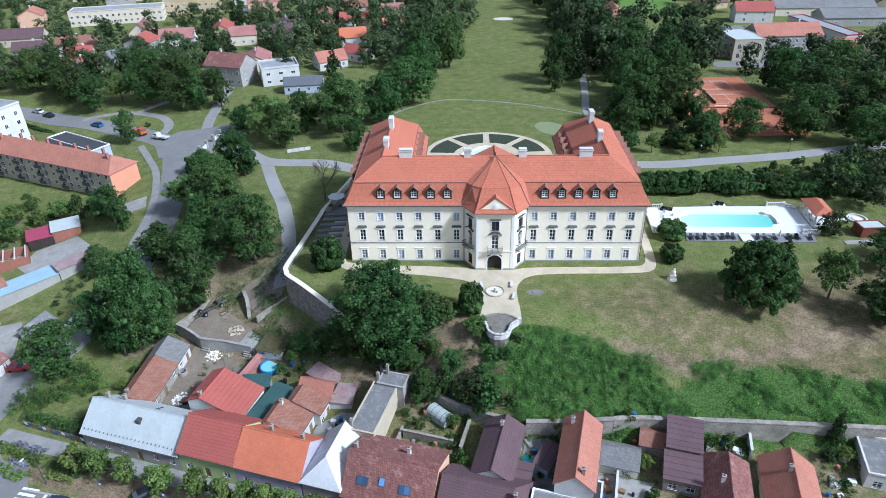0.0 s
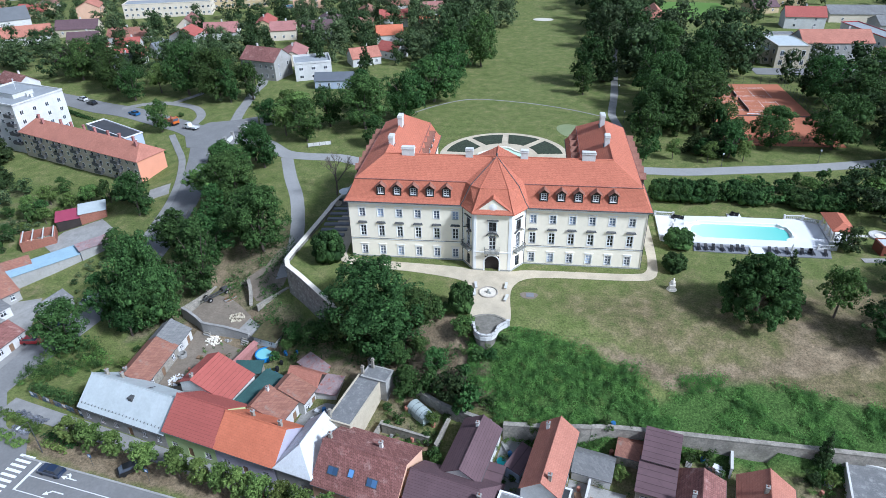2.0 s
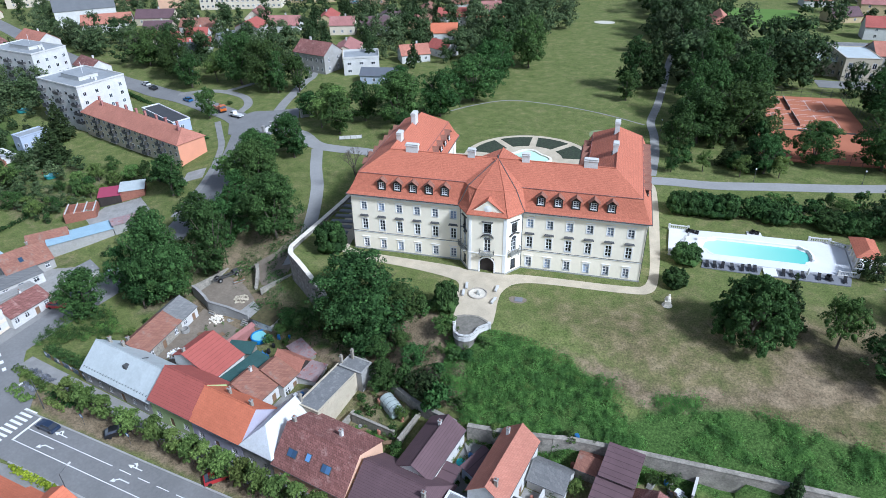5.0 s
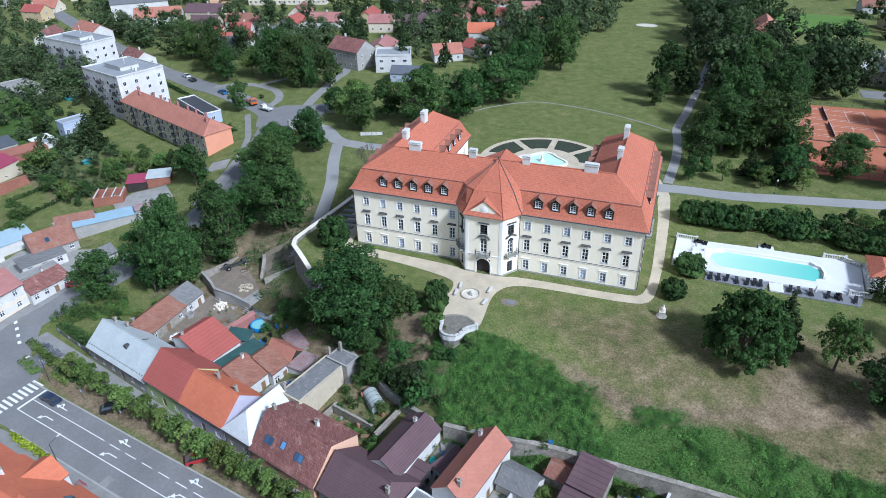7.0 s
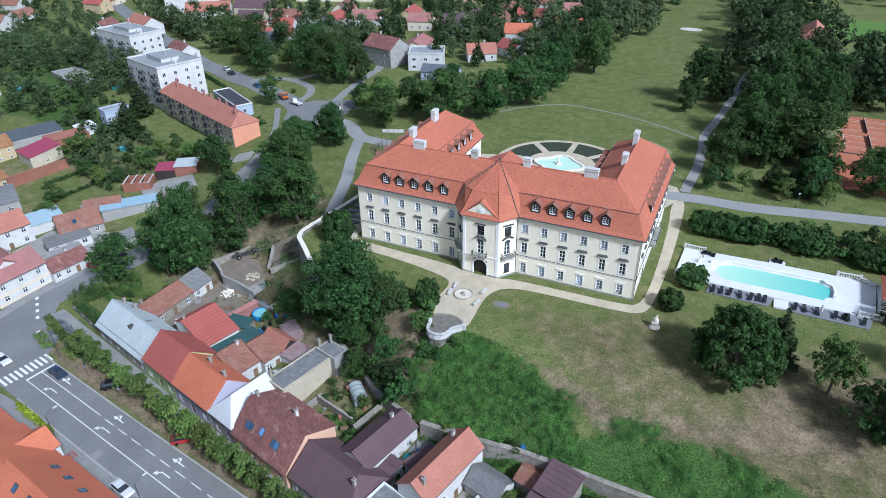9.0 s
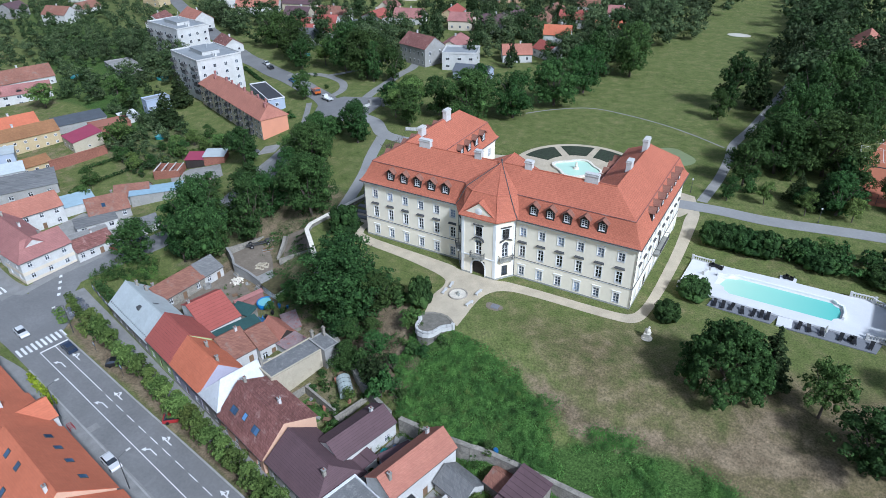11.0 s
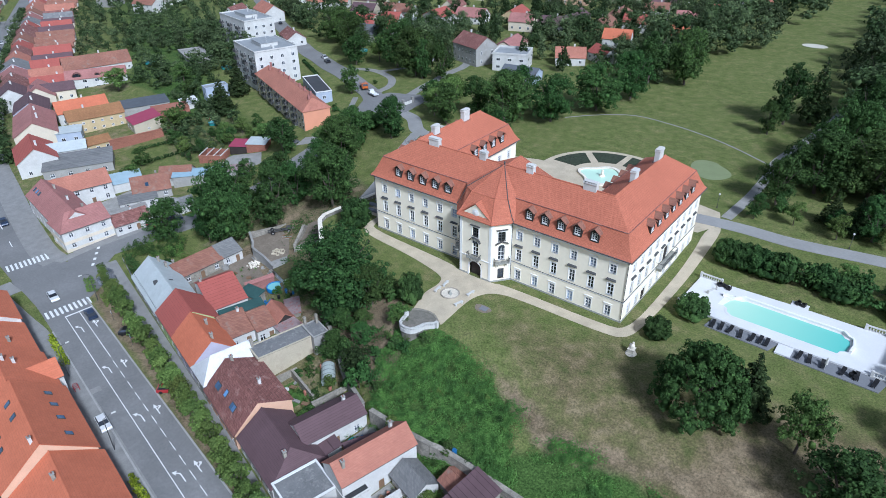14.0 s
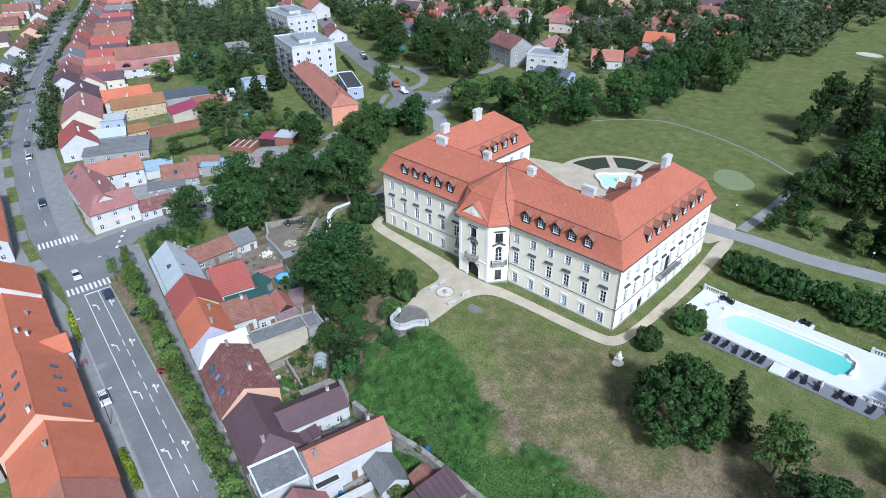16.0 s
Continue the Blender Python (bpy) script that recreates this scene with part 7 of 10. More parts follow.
# ---- the house row on the main street ----
ROOF_SALMON = tiled("salmon_tiles", (0.47, 0.205, 0.145), (0.41, 0.17, 0.12), 0.28, 0.36, broad=0.25, worn=0.18, moss=(0.33, 0.16, 0.10), moss_at=0.66)
ROOF_OCHRE = tiled("ochre_brown_tiles", (0.36, 0.19, 0.085), (0.29, 0.14, 0.07), 0.28, 0.36, moss=(0.2, 0.13, 0.08))
ROW = "houses along the main street"


def row_house(label, u0, u1, v0, v1, eave, ridge, roof, wall, **kw):
    """A house by its plan in the street's own metres; heights are the world's."""
    u, v = (u0 + u1) / 2, (v0 + v1) / 2
    x, y = st(u, v)
    z0 = kw.pop("z0", -12.3)
    if kw.pop("deep_ridge", False):
        return house(label, x, y, STREET_RZ + 90, v1 - v0, u1 - u0, eave - z0, ridge - z0, roof, wall, z0, **kw)
    kw["eave_b"] = kw["eave_b"] - z0 if kw.get("eave_b") is not None else None
    return house(label, x, y, STREET_RZ, u1 - u0, v1 - v0, eave - z0, ridge - z0, roof, wall, z0, **kw)


cottage = row_house("white cottage with weathered pale sheet-metal roof", -40.6, -21.6, 0, 9.0, -8.75, -5.1, ROOF_METAL, WALLS["grey"], wins=(6, 4, 1, 0), chimneys=((-8.0, 1.6), (-5.5, 2.4)), group=ROW, size=(0.95, 1.25))
for k in range(24):
    part("snow_guard", Mesh().box(-9.0 + 0.78 * k, -8.93 + 0.78 * k, -4.2, -3.6, 3.75, 4.15), LEAD, cottage)
part("roof_hatch", Mesh().box(0.2, 1.1, -2.1, -0.9, 5.6, 6.35), LEAD, cottage, "dark open roof hatch")
part("flue_pipe", Mesh().rod((-0.2, -0.6, 6.4), (3.4, 1.4, 6.9), 0.08), LEAD, cottage, "dark fallen flue pipe")
row_house("lime green house with dark red ribbed tile roof", -21.5, -11.3, 0, 9.6, -7.75, -4.0, ROOF_RED, WALLS["lime"], wins=(3, 2, 0, 0), chimneys=(), group=ROW, size=(1.3, 1.3))
row_house("lilac house with bright orange tile roof", -11.2, 0.2, 0, 8.8, -7.8, -4.05, ROOF_ORANGE, WALLS["lilac"], wins=(3, 2, 0, 1), chimneys=((-1.8, 1.6), (4.3, 0.6)), group=ROW, size=(1.3, 1.3))
row_house("narrow grey house with white sheet-metal hipped roof", 0.5, 6.8, 0, 10.2, -7.6, -4.6, ROOF_WHITE, WALLS["grey"], wins=(0, 0, 2, 0), hip=(3.2, 0.0), deep_ridge=True, chimneys=(), group=ROW, ribs=1.2, floors=1)
row_house("peach house with brown tile roof and blue skylights", 7.0, 20.9, -0.1, 10.4, -8.3, -3.9, ROOF_BROWN, WALLS["peach"], wins=(4, 3, 1, 2), rv=-0.6, eave_b=-6.6, chimneys=((-6.3, 0.3), (1.6, 2.0)), skylights=((-4.4, -3.5), (-3.6, -3.5), (-1.0, -3.2), (2.2, -3.5), (3.0, -3.5)), group=ROW, attic=True, size=(1.1, 1.3))
row_house("white house with dark brown tile roof", 21.6, 34.4, 0.2, 9.6, -8.3, -4.8, ROOF_PURPLE, WALLS["white"], wins=(4, 2, 0, 1), chimneys=((4.6, -1.2),), group=ROW, hip=(0.0, 2.5))
row_house("white back wing with dark brown tile roof", 25.2, 31.2, 7.5, 19.0, -6.9, -5.1, ROOF_PURPLE, WALLS["white"], z0=-10.9, wins=(3, 3, 1, 1), deep_ridge=True, chimneys=((3.4, 0.2),), over=0.3)
flat_house("white house with grey felt flat roof", *st(37.8, 4.0), STREET_RZ, 6.4, 7.4, 4.8, ROOF_GREY, WALLS["white"], -12.3, wins=(2, 1, 0, 0), parapet=0.3, group=ROW, rim=WHITE)
row_house("long back building with faded orange tile roof", 37.6, 43.2, 7.6, 20.9, -5.1, -2.9, ROOF_SALMON, WALLS["white"], z0=-10.6, wins=(3, 0, 1, 1), deep_ridge=True, chimneys=((4.8, 1.6), (-5.2, -1.0)), over=0.3)
flat_house("low shed with black felt roof in the yard", *st(42.8, 9.6), STREET_RZ, 3.2, 4.0, 3.4, plain("black_felt", (0.04, 0.042, 0.045), 0.8, vary=0.2), WALLS["white"], -10.8, wins=(1, 0, 0, 0), parapet=0.1, name="shed", category="shed")
row_house("low barn with old grey shingle roof", 43.6, 49.5, 15.8, 20.4, -8.0, -6.4, ROOF_SLATE, WALLS["white"], z0=-10.4, wins=(1, 0, 0, 0), name="barn", category="barn")
row_house("shed with mossy brown tile roof", 49.4, 53.4, 20.6, 24.8, -7.3, -6.3, ROOF_OLD, OLDWALL, z0=-10.0, wins=(0, 0, 0, 0), name="shed", category="shed", door=False)
flat_house("shed with dark purple-brown tile roof at the wall", *st(55.9, 22.2), STREET_RZ, 5.0, 5.2, 5.8, ROOF_PURPLE, OLDWALL, -10.0, wins=(0, 0, 0, 0), fall=1.5, name="shed", category="shed")
flat_house("annex with dark purple-brown tile roof", *st(55.8, 17.4), STREET_RZ, 5.2, 5.4, 4.4, ROOF_PURPLE, OLDWALL, -10.4, wins=(2, 0, 0, 0), fall=1.3, name="annex", category="house")
row_house("house with dark red-brown tile roof", 58.6, 65.2, 2.0, 20.8, -7.2, -4.4, ROOF_BROWN, WALLS["cream"], z0=-11.2, wins=(3, 3, 1, 1), deep_ridge=True, chimneys=((3, 1),), hip=(0, 1.5))
row_house("house with stained salmon tile roof", 67.2, 74.6, 4.0, 22.8, -7.2, -4.4, ROOF_SALMON, WALLS["white"], z0=-11.2, wins=(3, 3, 1, 1), deep_ridge=True, chimneys=((5.2, 0.6),))
flat_house("house with grey felt flat roof", *st(85.6, 27.0), STREET_RZ, 7.0, 8.0, 3.6, ROOF_GREY, WALLS["white"], -10.4, wins=(2, 1, 1, 1))
row_house("house with red tile roof on the street", 44.5, 58, 0, 8.6, -8.2, -4.6, ROOF_ROSE, WALLS["sand"], wins=(4, 2, 1, 1), group=ROW)
row_house("house with grey roof on the street", 76, 96, 0, 9, -8, -4.6, ROOF_RED, WALLS["white"], wins=(5, 3, 1, 1), group=ROW)
flat_house("low lean-to roof of dark brown tiles over the yard", *st(31.9, 10.4), STREET_RZ, 3.8, 4.4, 3.2, ROOF_PURPLE, WALLS["white"], -11.2, wins=(0, 0, 0, 0), fall=0.6, name="lean_to", category="shed")
flat_house("lean-to with purple-brown roof and pale blue front", 7.0, -44.4, STREET_RZ + 76, 5.2, 2.4, 3.0, ROOF_PURPLE, WALLS["blue"], -11.0, wins=(0, 0, 0, 0), fall=0.5, name="lean_to", category="shed")
# yards behind the row
house("long stable with mossy weathered tile roof", -64.4, -27.9, 87.5, 11.2, 5.8, 2.9, 4.8, ROOF_OLD, OLDWALL, -12.1, wins=(3, 0, 0, 0), rv=0.9, eave_b=3.6, name="stable", category="barn", chimneys=((-4.6, 1.2),), over=0.3)
house("end of the stable with old grey slate roof", -64.07, -19.6, 87.5, 5.4, 5.8, 2.9, 4.9, ROOF_SLATE, WALLS["white"], -12.1, wins=(2, 0, 0, 0), rv=0.9, eave_b=3.6, name="stable", category="barn", over=0.3)
row_house("back wing with red corrugated roof", -26.2, -16.2, 9.8, 17.6, -8.9, -5.9, ROOF_RED, WALLS["white"], z0=-12.1, wins=(3, 0, 0, 0), deep_ridge=True, rv=2.4, eave_b=5.0, chimneys=((-3.2, 2.6),), over=0.25, size=(1.2, 1.0), sill0=1.1)
flat_house("low shed with dark teal sheeting roof", *st(-13.0, 15.2), STREET_RZ + 86, 9.0, 4.4, 2.8, ROOF_TEAL, OLDWALL, -12, wins=(0, 0, 0, 0), fall=0.5, name="shed", category="shed")
flat_house("small lean-to with dark teal roof", *st(-19.2, 19.8), STREET_RZ + 20, 5.0, 2.8, 2.4, ROOF_TEAL, OLDWALL, -12, wins=(0, 0, 0, 0), fall=0.5, name="shed", category="shed")
row_house("back wing with weathered orange tile roof", -11.0, -4.6, 8.8, 14.2, -8.9, -6.7, ROOF_OLD, WALLS["white"], z0=-12.1, wins=(2, 0, 0, 0), deep_ridge=True, rv=2.3, eave_b=4.9, over=0.25, chimneys=((1.6, 1.9),), size=(0.9, 1.0))
row_house("wash house with weathered orange tile roof", -9.6, -3.4, 14.3, 18.4, -8.9, -7.0, ROOF_OLD, WALLS["white"], z0=-12.1, wins=(2, 0, 0, 0), deep_ridge=True, rv=1.8, eave_b=4.4, over=0.25, size=(1.2, 1.6), sill0=0.4)
row_house("shed with patched orange tile roof", -9.9, -3.4, 18.7, 22.6, -9.0, -7.4, ROOF_SALMON, DARKWOOD, z0=-12.0, wins=(0, 0, 0, 0), over=0.25, name="shed", category="shed", door=False)
flat_house("shed with rust-stained sheet roof", *st(-7.2, 24.0), STREET_RZ - 22, 5.8, 3.0, 3.2, ROOF_RUST, OLDWALL, -12.0, wins=(0, 0, 0, 0), fall=0.4, name="shed", category="shed")
flat_house("white shed with rust-stained sheet roof", *st(-1.8, 20.3), STREET_RZ + 8, 4.2, 4.2, 3.0, ROOF_RUST, WALLS["white"], -11.8, wins=(0, 0, 0, 0), fall=0.5, name="shed", category="shed")
flat_house("long grey back building with felt roof and bare wall", *st(6.4, 15.6), STREET_RZ + 90, 11.6, 4.4, 5.6, ROOF_GREY, WALLS["sand"], -11.2, wins=(0, 0, 0, 0), parapet=0.12, name="back_building")
flat_house("end of the grey back building with felt roof", *st(7.4, 22.2), STREET_RZ + 90, 3.2, 4.8, 6.0, ROOF_GREY, WALLS["grey"], -11.2, wins=(1, 0, 0, 0), parapet=0.12, name="back_building")
for u, v, h in ((5.0, 21.3, 2.6), (6.0, 23.3, 2.9), (4.6, 10.4, 2.2)):
    x, y = st(u, v)
    single("chimney", Mesh().box(-0.22, 0.22, -0.22, 0.22, -1.5, h - 0.9).box(-0.3, 0.3, -0.3, 0.3, h - 0.9, h - 0.75).box(-0.2, 0.2, -0.2, 0.2, h - 0.75, h - 0.5), OLDWALL, "slender whitewashed chimney on the felt roof", "chimney", pose(x, y, -5.4, 0, 0, STREET_RZ))
flat_house("white hut with overgrown green roof", -43.9, -16.3, STREET_RZ, 5.2, 5.4, 2.7, plain("mossy_roof", (0.11, 0.095, 0.045), 0.95, vary=0.4, coarse=0.8, fine=4, stain=(0.06, 0.08, 0.025)), WALLS["white"], -11.3, wins=(2, 0, 0, 1), fall=0.5, name="hut", category="hut", size=(0.8, 0.9))
pl = thing("paddling_pool", "round blue garden pool with milky water", "pool", pose(*st(-19.6, 25.4), -11.9))
part("pool_wall", Mesh().lathe(0, 0, [(1.95, 0), (2.05, 0.55), (1.95, 0.95), (1.72, 0.95), (1.7, 0.75)], 28), plain("blue_plastic", (0.03, 0.20, 0.50), 0.5, vary=0.1), pl)
part("water", Mesh().lathe(0, 0, [(1.72, 0.4), (1.72, 0.8), (1.6, 0.82)], 24), WATER_BLUE, pl)
def flat_yard(name, pts, z, mat, label, deep=1.6):
    """A level yard floor over a plan given counter-clockwise."""
    return single(name, Mesh().prism(pts, z - deep, z), mat, label, "yard", kind="structure")


flat_yard("yard_floor", [(-61.4, -34.5), (-53.8, -36.6), (-52.4, -27.6), (-48.6, -26.4), (-48.6, -17.5), (-59.5, -14.9), (-61.4, -14.2)], -11.75, DIRT, "bare trodden dirt of the building yard")
flat_yard("yard_floor", [(-63.8, -12.0), (-59.4, -14.7), (-51.4, -16.5), (-50.2, -11.5), (-53.2, -2.4), (-60.9, -0.6)], -9.45, DIRT, "bare dirt of the upper building yard", 2.6)
flat_yard("yard_paving", [(-51.6, -16.2), (-47.7, -17.6), (-46.6, -12.6), (-50.2, -11.2)], -9.6, CONCRETE, "pale concrete slab beside the hut", 2.4)
wall_run("wall_yard", [(-65.8, -11.0), (-61.6, -13.2), (-59.5, -14.9), (-54, -15.9), (-48.4, -17.3)], 0.45, lambda x, y: float(np.interp(x, [-65.8, -62.2, -61.8, -54, -48.4], [-8.6, -8.7, -9.15, -9.1, -9.3])), "grey plastered retaining wall between the two yards", WALLS["grey"], CONCRETE, 1.0)
wall_run("wall_yard", [(-65.8, -11.0), (-63.4, -6), (-61.2, -0.4)], 0.5, lambda x, y: -8.9, "low stone wall of the upper yard", OLDWALL, OLDWALL, 1.5)
wall_run("wall_ruin", [(-54.6, -1.4), (-52.4, -5.0), (-51.2, -8.6)], 0.6, lambda x, y: float(np.interp(y, [-8.6, -5, -3, -1.4], [-8.6, -6.6, -6.0, -7.4])), "ruined pale stub of the yard wall", OLDWALL, OLDWALL, 1.5)
wall_run("wall_ruin", [(-49.0, -10.4), (-46.4, -7.8), (-43.4, -5.6)], 0.5, lambda x, y: float(np.interp(x, [-49, -43.4], [-7.4, -5.6])), "low pale stone wall below the retaining wall", OLDWALL, OLDWALL, 1.5)
for sx, sy, rz, n in ((-58.7, -16.0, 75, 7), (-49.6, -18.4, 75, 7)):
    stair = thing("yard_steps", "short flight of old brick steps in the yard", "steps", pose(sx, sy, -11.75, 0, 0, rz))
    for k in range(n):
        part("step", Mesh().box(0.3 * k, 0.3 * k + 0.3, -0.8, 0.8, -0.1, 0.3 + 0.3 * k), OLDWALL if k % 2 else CONCRETE, stair)
patch("dirt_path", [(-56.5, -1.6), (-53.5, -3.8), (-50.4, -7.4), (-48.2, -8.2), (-45.0, -4.8), (-44.8, 2), (-45.8, 8), (-49.5, 8.5), (-51.5, 3)], DIRT, "trodden dirt track below the retaining wall", 0.06, 1.2, category="path")
for k in range(9):
    a = 0.12 * (k % 3)
    single("timber_beam", Mesh().box(-2.6 + a, 2.4 + a, -0.11, 0.11, 0, 0.2), WOOD if k % 3 else CONCRETE, "long grey timber beam stacked in the upper yard", "beam", pose(-56.6 + 0.28 * (k % 4), -4.6 - 0.3 * (k % 4), -9.45 + 0.2 * (k // 4), 0, 0, 46 + 3 * (k % 3)), "timber stacked in the upper yard")
single("brick_lean_to_wall", Mesh().box(-3.4, 3.4, -0.2, 0.2, -0.5, 2.0).slab([(-3.5, -0.6, 2.05), (3.5, -0.6, 2.05), (3.5, 0.4, 2.5), (-3.5, 0.4, 2.5)], 0.12), ROOF_ROSE, "low yard wall roofed with old red tiles", "wall", pose(-47.2, -22.6, -11.8, 0, 0, 74))
yg = random.Random(9)


def heap(u, v, r, h, mat, label, name="rubble_heap", z=None):
    """A loose heap of small blocks."""
    x, y = st(u, v)
    b = Mesh()
    for _ in range(int(40 * r)):
        a, q = yg.uniform(0, 6.28), r * math.sqrt(yg.random())
        s, up = yg.uniform(0.1, 0.26), h * (1 - q / r) * yg.random()
        m = pose(q * math.cos(a), q * math.sin(a), up, yg.uniform(0, 90), yg.uniform(0, 90), yg.uniform(0, 90))
        k = len(b.v)
        b.box(-s, s, -s * 0.7, s * 0.7, -s * 0.5, s * 0.5)
        b.v[k:] = [tuple(m @ Vector(p)) for p in b.v[k:]]
    single(name, b, mat, label, "rubble", pose(x, y, height(x, y) if z is None else z), kind="stuff")


heap(-32.6, 25.8, 1.7, 0.5, MARBLE, "heap of pale split firewood in the yard", z=-11.75)
heap(-29.6, 27.0, 0.8, 0.3, CONCRETE, "heap of pale stones in the yard", z=-11.75)
heap(-30.6, 31.6, 1.7, 0.8, WALLS["sand"], "heap of pale rubble behind the wall", z=-9.45)
heap(-31.5, 13.6, 1.6, 0.3, WHITE, "scattered white bags and scrap in the yard", "scrap_heap", -11.75)
heap(-29.8, 13.6, 1.0, 0.6, BLACK, "dark scrap and boards in the yard", "scrap_heap", -11.75)
heap(-15.5, 21.5, 1.8, 0.6, PAINTS["blue"], "pile of blue sheets and yard clutter", "scrap_heap")
heap(-16.5, 17.5, 1.6, 0.5, WHITE, "white garden clutter behind the house", "scrap_heap")
chassis = thing("truck_chassis", "stripped grey truck chassis with its wheels in the yard", "vehicle", pose(-60.6, -5.2, -9.42, 0, 0, 56))
for q in (-0.45, 0.45):
    part("frame_rail", Mesh().box(-3.2, 3.2, q - 0.08, q + 0.08, 0.55, 0.8), IRON, chassis)
for q in (-2.9, -1.2, 0.6, 2.4):
    part("cross_member", Mesh().box(q - 0.1, q + 0.1, -0.4, 0.4, 0.58, 0.74), IRON, chassis)
for q in (-2.0, 2.1):
    part("axle", Mesh().rod((q, -1.0, 0.5), (q, 1.0, 0.5), 0.09), IRON, chassis)
    for w in (-0.95, 0.95):
        whl = part("wheel", Mesh().rod((q, w - 0.15, 0.5), (q, w + 0.15, 0.5), 0.5, n=14), BLACK, chassis)
        part("rim", Mesh().rod((q, w - 0.17, 0.5), (q, w + 0.17, 0.5), 0.24, n=12), CONCRETE, whl)
part("engine", Mesh().box(1.6, 2.9, -0.4, 0.4, 0.7, 1.35).box(1.8, 2.5, -0.3, 0.3, 1.35, 1.5), LEAD, chassis)
part("cab_floor", Mesh().box(2.4, 3.6, -0.9, 0.9, 0.8, 0.9), ROOF_RUST, chassis)
single("well_ring", Mesh().lathe(0, 0, [(0.9, -0.2), (0.9, 0.8), (0.7, 0.8), (0.7, 0.0)], 18), CONCRETE, "round concrete well ring in the bare yard", "well", pose(-60.6, -22.6, -11.75))
# greenhouse and gardens
x, y = st(16.7, 19.6)
gh = thing("greenhouse", "arched greenhouse with milky plastic cover", "greenhouse", pose(x, y, height(x, y), 0, 0, STREET_RZ - 28))
cover = Mesh()
for i in range(8):
    a0, a1 = math.pi * i / 8, math.pi * (i + 1) / 8
    cover.poly(*[(s, 1.3 * math.cos(a), 0.9 + 1.1 * math.sin(a)) for s, a in ((-2.2, a0), (2.2, a0), (2.2, a1), (-2.2, a1))])
for s in (-1.3, 1.3):
    cover.poly((-2.2, s, 0), (2.2, s, 0), (2.2, s, 0.9), (-2.2, s, 0.9))
part("cover", cover, plain("milky_plastic", (0.42, 0.47, 0.45), 0.3, vary=0.15), gh)
for k in range(5):
    rib = Mesh()
    for i in range(8):
        a0, a1 = math.pi * i / 8, math.pi * (i + 1) / 8
        rib.rod((-2.2 + 1.1 * k, 1.33 * math.cos(a0), 0.9 + 1.13 * math.sin(a0)), (-2.2 + 1.1 * k, 1.33 * math.cos(a1), 0.9 + 1.13 * math.sin(a1)), 0.03, n=4)
    part("hoop", rib, IRON, gh)
for s in (-2.2, 2.2):
    part("end_wall", Mesh().poly(*[(s, 1.3 * math.cos(math.pi * i / 8), 0.9 + 1.1 * math.sin(math.pi * i / 8)) for i in range(9)], (s, -1.3, 0), (s, 1.3, 0)), plain("end_plastic", (0.38, 0.44, 0.42), 0.35, vary=0.15), gh)
for u, v, L, D, h, lab, mt in ((16.0, 14.6, 8.6, 0.35, 1.8, "grey concrete garden wall with an arched gate", OLDWALL), (11.2, 12.8, 0.3, 6.0, 1.5, "grey garden wall", OLDWALL), (21.8, 17.0, 0.3, 7.0, 1.5, "low garden wall", OLDWALL), (46.5, 13.6, 0.25, 8.0, 1.8, "white plastered yard wall", WALLS["white"]),
                               (66.2, 26.0, 0.3, 5.0, 1.8, "white plastered garden wall", WALLS["white"])):
    x, y = st(u, v)
    single("garden_wall", Mesh().box(-L / 2, L / 2, -D / 2, D / 2, -0.8, h).box(-L / 2 - 0.06, L / 2 + 0.06, -D / 2 - 0.06, D / 2 + 0.06, h, h + 0.1), mt, lab, "wall", pose(x, y, height(x, y), 0, 0, STREET_RZ))
x, y = st(15.4, 12.9)
patch("lawn_patch", [st(12.6, 11.6), st(18.6, 11.2), st(18.8, 14.0), st(12.8, 14.2)], plain("bright_turf", (0.075, 0.15, 0.03), 0.95, vary=0.2, coarse=1, world_pos=True), "small bright green garden lawn", 0.08, 1.2, category="lawn")
patch("yard_paving", [st(31.6, 9.8), st(37.4, 9.8), st(37.4, 20), st(31.6, 19.5)], PAVING, "paved courtyard with garden furniture", 0.06, 2.0)
patch("yard_paving", [st(43.4, 8), st(52, 8), st(52, 15.6), st(43.4, 15.6)], CONCRETE, "concrete yard between back buildings", 0.06, 2.0)
patch("yard_paving", [st(-4.2, 9), st(3.8, 9), st(3.8, 17.5), st(-1, 17.5), st(-4.2, 14)], CONCRETE, "concrete yard behind the orange house", 0.06, 2.0)
patch("yard_paving", [st(-17.8, 9.8), st(-14.6, 9.8), st(-15, 20), st(-17.8, 20)], CONCRETE, "grey narrow yard", 0.06, 2.0)
x, y = 4.1, -43.7
pd = thing("paddling_pool", "small turquoise inflatable paddling pool", "pool", pose(x, y, height(x, y) + 0.06))
part("pool_wall", Mesh().lathe(0, 0, [(0.8, 0), (0.85, 0.3), (0.65, 0.3)], 18), plain("turquoise_plastic", (0.05, 0.42, 0.45), 0.5, vary=0.05), pd)
part("water", Mesh().lathe(0, 0, [(0.68, 0.0), (0.68, 0.2), (0.5, 0.22)], 16), WATER_BLUE, pd)
for u, v in ((33.0, 13.4), (34.8, 17.2), (14.8, 13.2), (20.0, 13.0), (47, 11)):
    x, y = st(u, v)
    t = thing("garden_table", "wooden garden table in the yard", "table", pose(x, y, height(x, y) + 0.06, 0, 0, 20), "garden tables in the yards")
    part("tabletop", Mesh().box(-0.7, 0.7, -0.4, 0.4, 0.7, 0.76), WOOD, t)
    for lx in (-0.6, 0.6):
        for ly in (-0.32, 0.32):
            part("leg", Mesh().box(lx - 0.04, lx + 0.04, ly - 0.04, ly + 0.04, 0, 0.7), WOOD, t)
